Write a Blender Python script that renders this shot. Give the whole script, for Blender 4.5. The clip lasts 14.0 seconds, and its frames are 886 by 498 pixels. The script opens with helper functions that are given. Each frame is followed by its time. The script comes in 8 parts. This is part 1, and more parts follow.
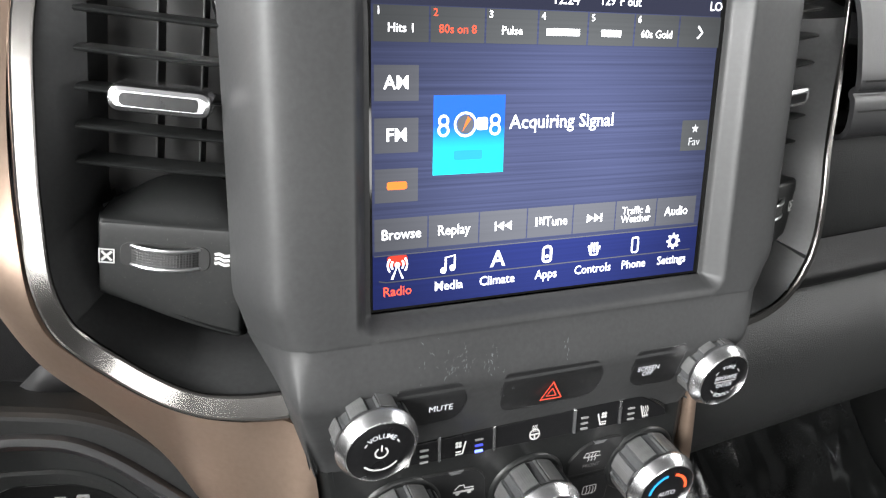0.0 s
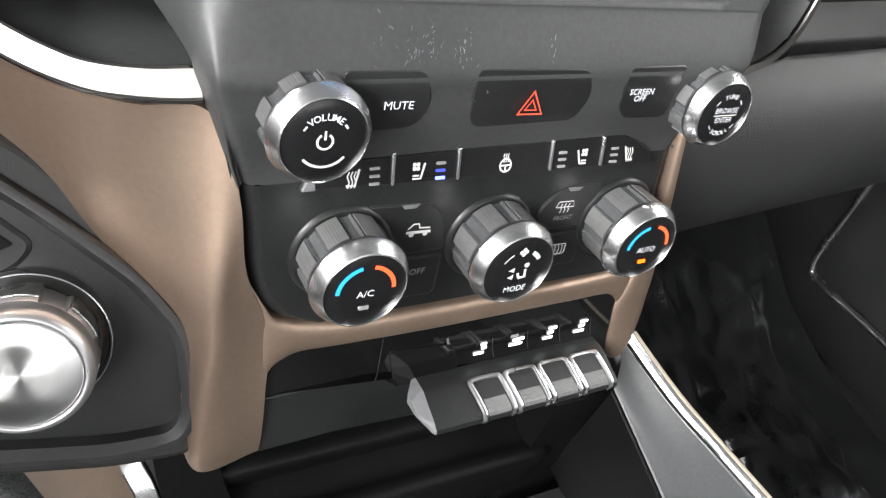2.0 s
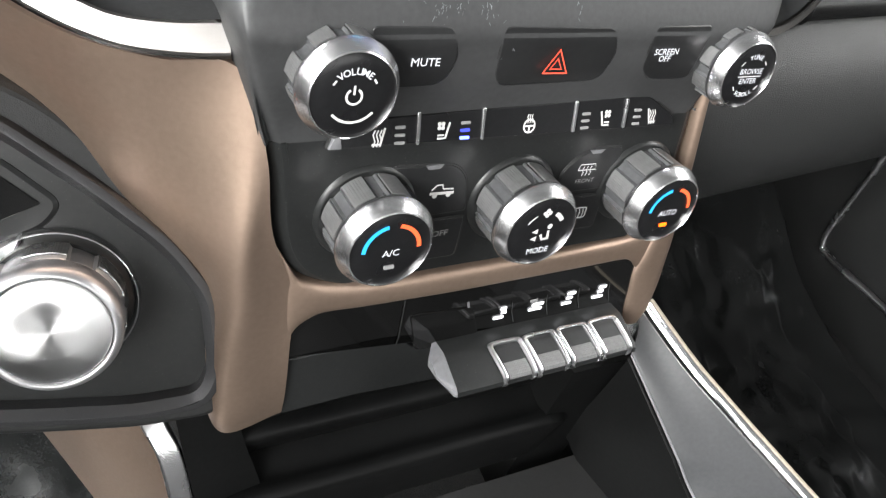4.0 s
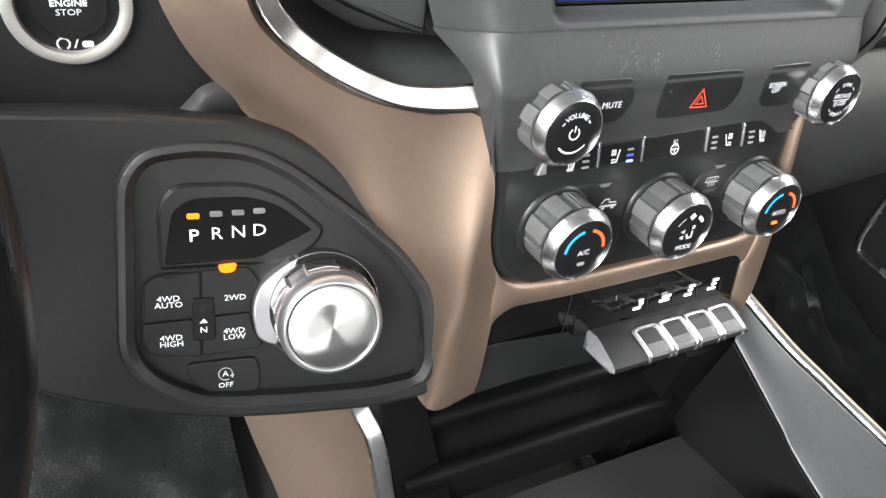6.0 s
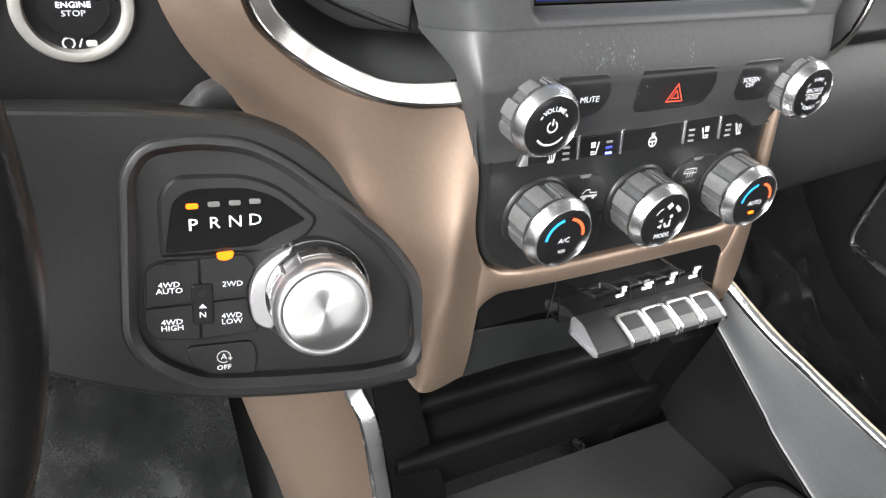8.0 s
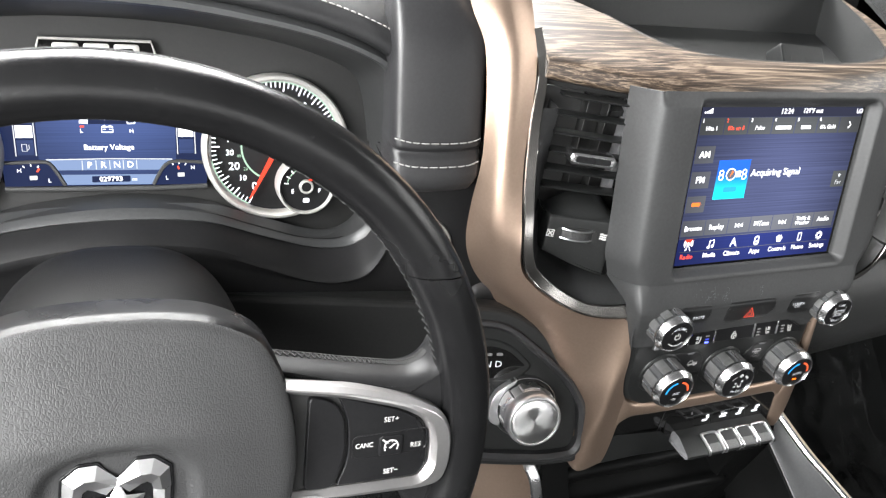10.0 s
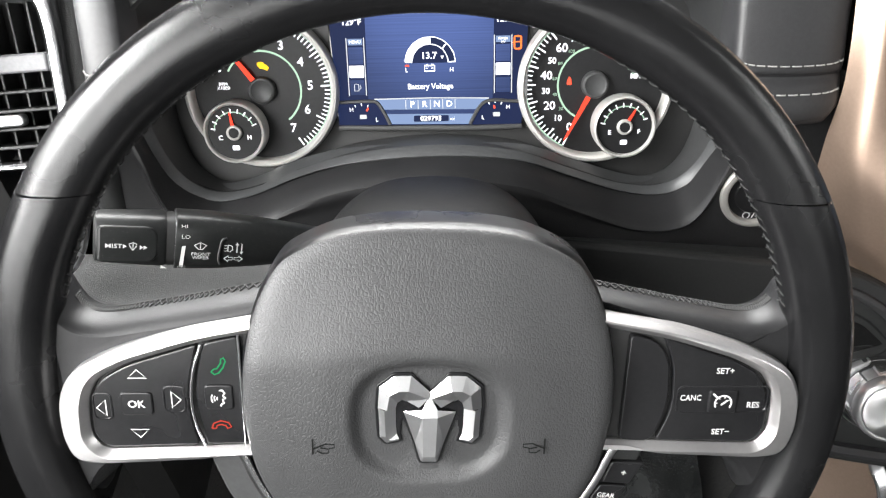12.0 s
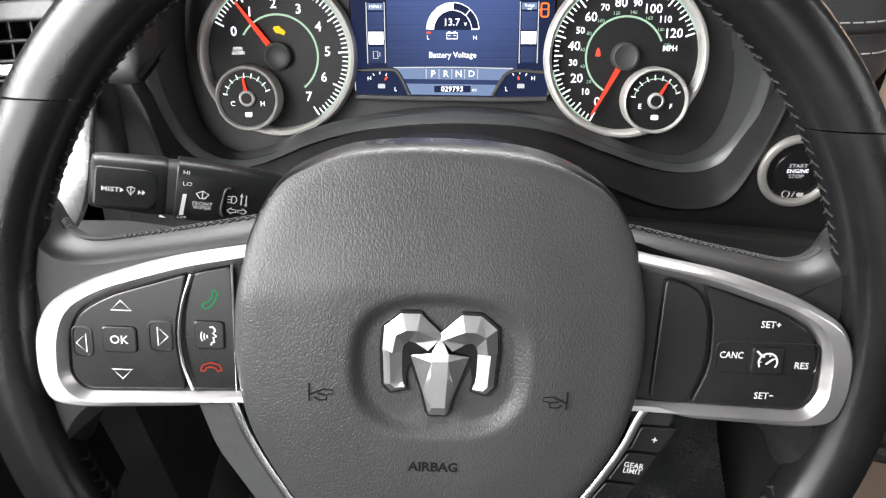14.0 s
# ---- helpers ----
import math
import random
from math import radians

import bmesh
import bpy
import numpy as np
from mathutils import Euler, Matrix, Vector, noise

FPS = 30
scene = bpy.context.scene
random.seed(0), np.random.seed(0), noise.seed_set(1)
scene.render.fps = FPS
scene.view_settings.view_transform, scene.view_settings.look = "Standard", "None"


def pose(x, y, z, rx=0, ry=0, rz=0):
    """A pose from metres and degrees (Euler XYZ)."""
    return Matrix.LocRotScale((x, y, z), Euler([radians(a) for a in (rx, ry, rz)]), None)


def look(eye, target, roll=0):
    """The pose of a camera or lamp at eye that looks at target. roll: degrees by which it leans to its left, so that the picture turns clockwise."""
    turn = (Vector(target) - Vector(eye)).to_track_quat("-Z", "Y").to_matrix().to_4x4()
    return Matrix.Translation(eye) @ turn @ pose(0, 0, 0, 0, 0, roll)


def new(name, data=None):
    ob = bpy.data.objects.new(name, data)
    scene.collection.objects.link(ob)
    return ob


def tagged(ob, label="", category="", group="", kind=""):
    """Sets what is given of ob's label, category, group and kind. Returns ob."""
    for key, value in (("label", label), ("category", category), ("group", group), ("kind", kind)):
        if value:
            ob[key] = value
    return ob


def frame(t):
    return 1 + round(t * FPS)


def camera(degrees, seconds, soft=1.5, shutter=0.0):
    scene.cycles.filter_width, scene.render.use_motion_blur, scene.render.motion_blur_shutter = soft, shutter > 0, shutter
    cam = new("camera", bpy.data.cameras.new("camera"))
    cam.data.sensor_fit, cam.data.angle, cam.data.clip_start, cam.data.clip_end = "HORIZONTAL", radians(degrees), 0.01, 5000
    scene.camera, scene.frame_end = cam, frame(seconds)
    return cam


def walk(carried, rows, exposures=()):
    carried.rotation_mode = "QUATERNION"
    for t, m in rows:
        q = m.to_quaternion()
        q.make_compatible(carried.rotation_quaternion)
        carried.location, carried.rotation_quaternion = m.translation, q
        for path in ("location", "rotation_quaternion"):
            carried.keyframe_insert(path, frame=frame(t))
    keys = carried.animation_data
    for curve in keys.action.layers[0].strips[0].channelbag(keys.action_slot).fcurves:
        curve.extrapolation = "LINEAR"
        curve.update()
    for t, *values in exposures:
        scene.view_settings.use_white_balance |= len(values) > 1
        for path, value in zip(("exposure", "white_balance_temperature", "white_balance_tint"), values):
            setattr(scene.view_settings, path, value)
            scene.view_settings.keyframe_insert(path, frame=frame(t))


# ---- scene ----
# ---------------------------------------------------------------- camera
cam = camera(60.8, 14.0, soft=1.25)
PATH = [
    (0, (0.004, 0.009, 1.055), (0.749, 1.438, -0.129), 12.4),
    (0.5, (-0.033, -0.011, 1.034), (0.837, 1.331, -0.166), 17.0),
    (1, (-0.033, -0.016, 1.005), (0.899, 1.222, -0.259), 19.8),
    (1.5, (-0.006, -0.001, 0.982), (0.944, 1.201, -0.304), 20.8),
    (2, (0.01, 0.009, 0.956), (0.912, 1.165, -0.405), 20.6),
    (2.2, (0.016, 0.009, 0.953), (0.902, 1.154, -0.427), 20.4),
    (4.3, (-0.006, 0.004, 0.949), (0.879, 1.127, -0.449), 20.7),
    (4.5, (-0.024, -0.001, 0.956), (0.857, 1.126, -0.441), 20.4),
    (5, (-0.067, -0.014, 0.966), (0.809, 1.143, -0.411), 19.2),
    (5.5, (-0.094, -0.013, 0.975), (0.784, 1.169, -0.378), 17.2),
    (6, (-0.107, -0.017, 0.977), (0.768, 1.179, -0.366), 16.1),
    (6.5, (-0.105, -0.021, 0.975), (0.8, 1.165, -0.358), 16.8),
    (7, (-0.095, -0.023, 0.97), (0.813, 1.158, -0.364), 16.9),
    (7.2, (-0.098, -0.022, 0.97), (0.818, 1.151, -0.367), 17.0),
    (9.3, (-0.172, -0.083, 1.136), (0.569, 1.173, -0.232), 14.0),
    (9.5, (-0.207, -0.092, 1.174), (0.534, 1.174, -0.185), 14.5),
    (10, (-0.297, -0.11, 1.219), (0.419, 1.208, -0.104), 16.1),
    (10.5, (-0.349, -0.11, 1.215), (0.142, 1.259, -0.158), 14.5),
    (11, (-0.344, -0.097, 1.212), (-0.093, 1.293, -0.203), 8.5),
    (11.5, (-0.315, -0.095, 1.2), (-0.285, 1.296, -0.237), 0.4),
    (12, (-0.306, -0.103, 1.165), (-0.34, 1.313, -0.248), -2.0),
    (12.5, (-0.303, -0.11, 1.135), (-0.379, 1.344, -0.236), -3.2),
    (13, (-0.305, -0.112, 1.116), (-0.392, 1.391, -0.201), -2.9),
    (13.5, (-0.305, -0.114, 1.111), (-0.405, 1.375, -0.221), -2.6),
    (14, (-0.305, -0.113, 1.109), (-0.391, 1.375, -0.224), -1.7),
]
EXPOSURES = [(0, 1.2), (0.5, 1.5), (1, 1.46), (2, 1.5), (4.5, 1.5), (5.5, 1.58), (7, 1.68), (9.5, 1.74), (10, 1.05), (10.5, 1.0), (11.5, 1.02), (12, 0.94), (12.5, 0.66), (14, 0.62)]
walk(cam, [(t, look(eye, target, roll)) for t, eye, target, roll in PATH], EXPOSURES)

# ---------------------------------------------------------------- light: a bright white hall round the cab
world = bpy.data.worlds.new("hall_light")
scene.world = world
world.use_nodes = True
world.node_tree.nodes["Background"].inputs["Color"].default_value = (0.98, 1.0, 1.0, 1)
world.node_tree.nodes["Background"].inputs["Strength"].default_value = 0.10


def opening_light(name, eye, target, wide, high, watts, color=(1, 1, 0.99)):
    d = bpy.data.lights.new(name, "AREA")
    d.shape, d.size, d.size_y, d.energy, d.color = "RECTANGLE", wide, high, watts, color
    ob = new(name, d)
    ob.matrix_basis = look(eye, target)
    return ob


# Unseen strip lamps added ahead of the windshield to brighten upward faces
opening_light("windshield_fill_light", (-0.4, 2.4, 2.1), (-0.1, 0.1, 0.9), 3.0, 0.6, 175)
opening_light("windshield_fill_light", (-0.4, 2.3, 3.0), (-0.1, 0.1, 0.9), 3.0, 0.6, 125)
opening_light("driver_window_light", (-0.84, -0.48, 1.24), (-0.1, 0.1, 0.86), 0.95, 0.5, 14)
opening_light("driver_window_light", (-1.5, -0.15, 1.74), (0.0, 0.1, 0.86), 1.3, 0.8, 78)
# Unseen lamp added to lift the passenger side of the dash
opening_light("passenger_fill_light", (1.5, -0.1, 1.7), (0.3, 0.2, 0.86), 1.2, 0.7, 15)
opening_light("rear_window_light", (0.1, -1.28, 1.32), (0.0, 0.2, 0.9), 1.4, 0.2, 3)
# ---------------------------------------------------------------- frames and mesh tools
def local(o, tilt, yaw=0.0, roll=0.0):
    """A face of the dashboard: x to the right, y up along the face, z out of it."""
    t, w, a = radians(tilt), radians(yaw), radians(roll)
    r = Vector((math.cos(w), math.sin(w), 0))
    u = Vector((-math.sin(t) * math.sin(w), math.sin(t) * math.cos(w), math.cos(t)))
    n = r.cross(u)
    r, u = r * math.cos(a) + u * math.sin(a), u * math.cos(a) - r * math.sin(a)
    m = Matrix((r, u, n)).transposed().to_4x4()
    m.translation = o
    return m


SCR = local((0.174, 0.2245, 0.8485), 23.5, 1.0)
PAN = local((0.174, 0.197, 0.800), 11, 1.0)
GEAR = local((-0.05, 0.22, 0.71), 27, -9)
WHEEL = local((-0.3125, 0.099, 0.860), 26, 3, -3.8) @ Matrix.Translation((-0.0075, 0.001, 0))
COLUMN = local((-0.3125, 0.099, 0.860), 26, 0, -1) @ Matrix.Translation((-0.0075, 0.001, 0))
DIALS = local((-0.32, 0.392, 0.86), 25)
VENT = local((0.015, 0.265, 0.888), 18, -14)
START = local((-0.092, 0.3055, 0.81), 14)
MIRROR = Matrix.Translation((0.338, 0, 0)) @ Matrix.Diagonal((-1, 1, 1, 1))
PLACE = {}
WAITING = []


def thing(name, m, label, category, group="", kind=""):
    ob = new(name)
    ob.matrix_basis = m
    ob.empty_display_size = 0.01
    PLACE[ob] = m
    return tagged(ob, label, category, group, kind)


def part(name, bm, material, parent=None, label="", world=False, flat=False, sharp=38):
    """Links a bmesh as one mesh object under a thing or a part. Its points are in the thing's own metres, or in the world's."""
    if parent is not None and world:
        bm.transform(PLACE[parent].inverted())
    bmesh.ops.recalc_face_normals(bm, faces=bm.faces)
    for f in bm.faces:
        f.smooth = not flat
    for e in bm.edges:
        if len(e.link_faces) == 2 and e.calc_face_angle(0) > radians(sharp):
            e.smooth = False
    me = bpy.data.meshes.new(name)
    bm.to_mesh(me)
    bm.free()
    me.materials.append(material)
    ob = new(name, me)
    if parent is not None:
        ob.parent = parent
        PLACE[ob] = PLACE[parent]
    else:
        PLACE[ob] = Matrix.Identity(4)
    return tagged(ob, label) if label else ob


def solo(name, bm, material, label, category, kind="", group="", **more):
    """A thing that is one mesh, in the world's metres."""
    return tagged(part(name, bm, material, **more), label, category, group, kind)


def rounded(pts, r, n=5):
    """The outline with its corners rounded by r, or by each corner's own radius."""
    out, k = [], len(pts)
    for i in range(k):
        p = Vector(pts[i][:2])
        a, b = Vector(pts[i - 1][:2]) - p, Vector(pts[(i + 1) % k][:2]) - p
        rad = r[i] if isinstance(r, (list, tuple)) else r
        cut = min(rad, a.length * 0.49, b.length * 0.49)
        if cut < 1e-6:
            out.append(tuple(p))
            continue
        s, e = p + a.normalized() * cut, p + b.normalized() * cut
        for j in range(n + 1):
            t = j / n
            out.append(tuple(s * (1 - t) ** 2 + p * 2 * t * (1 - t) + e * t ** 2))
    return out


def box2(x0, y0, x1, y1):
    return [(x0, y0), (x1, y0), (x1, y1), (x0, y1)]


def flip(pts):
    return [(-x, y) for x, y in reversed(pts)]


def area2(pts):
    return sum(pts[i - 1][0] * p[1] - p[0] * pts[i - 1][1] for i, p in enumerate(pts)) / 2


def ccw(pts):
    return list(pts) if area2(pts) > 0 else list(reversed(pts))


def inset(pts, d):
    """The anticlockwise outline moved inwards by d."""
    out, k = [], len(pts)
    for i in range(k):
        p, a, b = Vector(pts[i]), Vector(pts[i - 1]), Vector(pts[(i + 1) % k])
        e, f = (p - a), (b - p)
        e = e.normalized() if e.length > 1e-9 else f.normalized()
        f = f.normalized() if f.length > 1e-9 else e
        n = Vector((-e.y, e.x)) + Vector((-f.y, f.x))
        n = n.normalized() if n.length > 1e-6 else Vector((-e.y, e.x))
        c = max(0.5, n.dot(Vector((-e.y, e.x))))
        out.append(tuple(p + n * d / c))
    return out


def skin(bm, rings, close=True, cap=True, cap0=False):
    """Faces between rings of points of one length."""
    vs = [[bm.verts.new(p) for p in ring] for ring in rings]
    k = len(vs[0])
    for a, b in zip(vs, vs[1:]):
        for i in range(k if close else k - 1):
            j = (i + 1) % k
            bm.faces.new((a[i], a[j], b[j], b[i]))
    if cap:
        lid = bm.faces.new(vs[-1])
        if k > 6:
            for e in lid.edges:
                e.smooth = False
    if cap0:
        bm.faces.new(list(reversed(vs[0])))
    return bm


def slab(pts, z0, z1, b=0.6, back=False, bm=None):
    """A plate of that outline (mm), from depth z0 to z1, with its front edge rounded by b."""
    pts = ccw(pts)
    bm = bm or bmesh.new()
    rings = [(0, z0), (0, z1 - b), (b * 0.3, z1 - b * 0.3), (b, z1)] if b else [(0, z0), (0, z1)]
    return skin(bm, [[(x / 1000, y / 1000, z / 1000) for x, y in (inset(pts, d) if d else pts)] for d, z in rings], cap0=back)


def spaced(pts, n):
    """n points evenly along a closed outline, from its point farthest to the right."""
    pts = ccw(pts)
    s = max(range(len(pts)), key=lambda i: pts[i][0] - abs(pts[i][1]) * 1e-3)
    q = [Vector(p) for p in pts[s:] + pts[:s]]
    q.append(q[0])
    far = [0.0]
    for a, b in zip(q, q[1:]):
        far.append(far[-1] + (b - a).length)
    out, i = [], 0
    for j in range(n):
        d = far[-1] * j / n
        while far[i + 1] < d:
            i += 1
        t = (d - far[i]) / max(1e-9, far[i + 1] - far[i])
        out.append(tuple(q[i].lerp(q[i + 1], t)))
    return out


def band(outer, inner, z0, z1, b=0.6, n=120, zin=None):
    """A frame between two outlines (mm)."""
    o, i = spaced(outer, n), spaced(inner, n)
    zi = z1 if zin is None else zin
    rings = [(o, 0, z0), (o, 0, z1 - b), (o, b * 0.3, z1 - b * 0.3), (o, b, z1), (i, -b, zi), (i, 0, zi - b), (i, 0, z0)]
    bm = bmesh.new()
    return skin(bm, [[(x / 1000, y / 1000, z / 1000) for x, y in (inset(p, d) if d else p)] for p, d, z in rings], cap=False)


def lathe(profile, seg=48, cx=0.0, cy=0.0, wave=None, cap=True):
    """A turned body (mm): pairs of radius and height."""
    bm = bmesh.new()
    rings = []
    for r, z in profile:
        rings.append([((cx + (r + (wave(2 * math.pi * i / seg, z) if wave else 0)) * math.cos(2 * math.pi * i / seg)) / 1000,
                       (cy + (r + (wave(2 * math.pi * i / seg, z) if wave else 0)) * math.sin(2 * math.pi * i / seg)) / 1000, z / 1000) for i in range(seg)])
    return skin(bm, rings, cap=cap)


def circle(r, n=48, cx=0.0, cy=0.0):
    return [(cx + r * math.cos(2 * math.pi * i / n), cy + r * math.sin(2 * math.pi * i / n)) for i in range(n)]


def curve(pts, n, closed=False):
    """n points along a smooth line through pts (Catmull-Rom)."""
    p = [Vector(q) for q in pts]
    k = len(p)
    if k == 1:
        return p * n
    segs = k if closed else k - 1
    out = []
    for j in range(n):
        s = j * segs / (n if closed else n - 1)
        i = min(int(s), segs - 1)
        t = s - i
        g = (lambda a: p[a % k]) if closed else (lambda a: p[a] if 0 <= a < k else (p[0] * 2 - p[1] if a < 0 else p[-1] * 2 - p[-2]))
        a, b, c, d = g(i - 1), g(i), g(i + 1), g(i + 2)
        out.append(0.5 * ((2 * b) + (c - a) * t + (2 * a - 5 * b + 4 * c - d) * t * t + (3 * b - a - 3 * c + d) * t ** 3))
    return out


def loft(rows, nu=24, nv=48, thick=0.0, bm=None, out=(0, -1, 0.3)):
    """A smooth sheet through rows of points; thick: its thickness in metres, behind it; out: roughly where it faces."""
    across = [curve(r, nu) for r in rows]
    grid = [curve([row[i] for row in across], nv) for i in range(nu)]
    bm = bm or bmesh.new()
    vs = [[bm.verts.new(p) for p in line] for line in grid]
    faces = []
    for a, b in zip(vs, vs[1:]):
        for i in range(nv - 1):
            faces.append(bm.faces.new((a[i], b[i], b[i + 1], a[i + 1])))
    if thick:
        bmesh.ops.recalc_face_normals(bm, faces=faces)
        if sum(f.normal.dot(Vector(out)) * f.calc_area() for f in faces) < 0:
            bmesh.ops.reverse_faces(bm, faces=faces)
        bm.normal_update()
        back = [[bm.verts.new(v.co - v.normal * thick) for v in line] for line in vs]
        for a, b in zip(back, back[1:]):
            for i in range(nv - 1):
                bm.faces.new((a[i], a[i + 1], b[i + 1], b[i]))
        rim = [(vs[0], back[0]), (vs[-1], back[-1]), ([l[0] for l in vs], [l[0] for l in back]), ([l[-1] for l in vs], [l[-1] for l in back])]
        for front, rear in rim:
            for i in range(len(front) - 1):
                bm.faces.new((front[i], front[i + 1], rear[i + 1], rear[i]))
    return bm


def sweep(path, section, up=(0, 0, 1), closed=False, sizes=None, cap=True, bm=None):
    """A section (pairs, in the path's unit) carried along a path; its first axis lies across, its second along up."""
    p = [Vector(q) for q in path]
    k = len(p)
    rings = []
    for i in range(k):
        a, b = (p[i - 1], p[(i + 1) % k]) if closed else (p[max(0, i - 1)], p[min(k - 1, i + 1)])
        t = (b - a).normalized()
        w = Vector(up(i) if callable(up) else up)
        side = t.cross(w).normalized()
        w = side.cross(t)
        s = sizes[i] if sizes else 1
        rings.append([p[i] + side * x * s + w * y * s for x, y in section])
    if closed:
        rings.append(rings[0])
    bm = bm or bmesh.new()
    skin(bm, rings, cap=cap and not closed, cap0=cap and not closed)
    if closed:
        bmesh.ops.remove_doubles(bm, verts=bm.verts, dist=1e-7)
    return bm


def stroke(pts, w, z=0.3, bm=None, closed=False):
    """A flat printed line of width w through pts (mm), at depth z."""
    bm = bm or bmesh.new()
    q = [Vector(p) for p in pts]
    k = len(q)
    vs = []
    for i in range(k):
        a, b = (q[i - 1], q[(i + 1) % k]) if closed else (q[max(0, i - 1)], q[min(k - 1, i + 1)])
        t = (b - a).normalized()
        n = Vector((-t.y, t.x)) * w / 2
        vs.append([bm.verts.new(((v.x) / 1000, (v.y) / 1000, z / 1000)) for v in (q[i] + n, q[i] - n)])
    for i in range(k if closed else k - 1):
        a, b = vs[i], vs[(i + 1) % k]
        bm.faces.new((a[0], a[1], b[1], b[0]))
    return bm


def fill(pts, z=0.3, bm=None):
    bm = bm or bmesh.new()
    bm.faces.new([bm.verts.new((x / 1000, y / 1000, z / 1000)) for x, y in ccw(pts)])
    return bm


def arc(r, a0, a1, n=16, cx=0.0, cy=0.0):
    return [(cx + r * math.cos(radians(a0 + (a1 - a0) * i / n)), cy + r * math.sin(radians(a0 + (a1 - a0) * i / n))) for i in range(n + 1)]


def letters(words, x, y, size, material, parent, z=0.35, turn=0.0, bold=0.0, wide=1.0, label=""):
    """Lettering of that height (mm) centred at x, y on a thing's face."""
    c = bpy.data.curves.new("lettering", "FONT")
    c.body, c.size, c.align_x, c.align_y, c.resolution_u = words, size / 0.69 / 1000, "CENTER", "CENTER", 2
    c.offset, c.space_line = bold / 1000, 0.8
    ob = new("lettering", c)
    m = Matrix.Translation((x / 1000, y / 1000, z / 1000)) @ Matrix.Rotation(radians(turn), 4, "Z") @ Matrix.Diagonal((wide, 1, 1, 1))
    WAITING.append((ob, m, material, parent, label or "printed lettering " + " ".join(words.split())))


def finish_letters():
    """Turns all lettering into meshes under its thing."""
    graph = bpy.context.evaluated_depsgraph_get()
    for ob, m, material, parent, label in WAITING:
        me = bpy.data.meshes.new_from_object(ob.evaluated_get(graph))
        me.transform(m)
        me.materials.clear()
        me.materials.append(material)
        made = new("lettering", me)
        made.parent = parent
        tagged(made, label)
    for ob, *rest in WAITING:
        data = ob.data
        bpy.data.objects.remove(ob)
        bpy.data.curves.remove(data)


# ---------------------------------------------------------------- materials
def nodes_of(name):
    m = bpy.data.materials.new(name)
    m.use_nodes = True
    t = m.node_tree
    return m, t, t.nodes["Principled BSDF"]


def add(t, kind, **values):
    n = t.nodes.new(kind)
    for k, v in values.items():
        n.inputs[k.replace("_", " ")].default_value = v
    return n


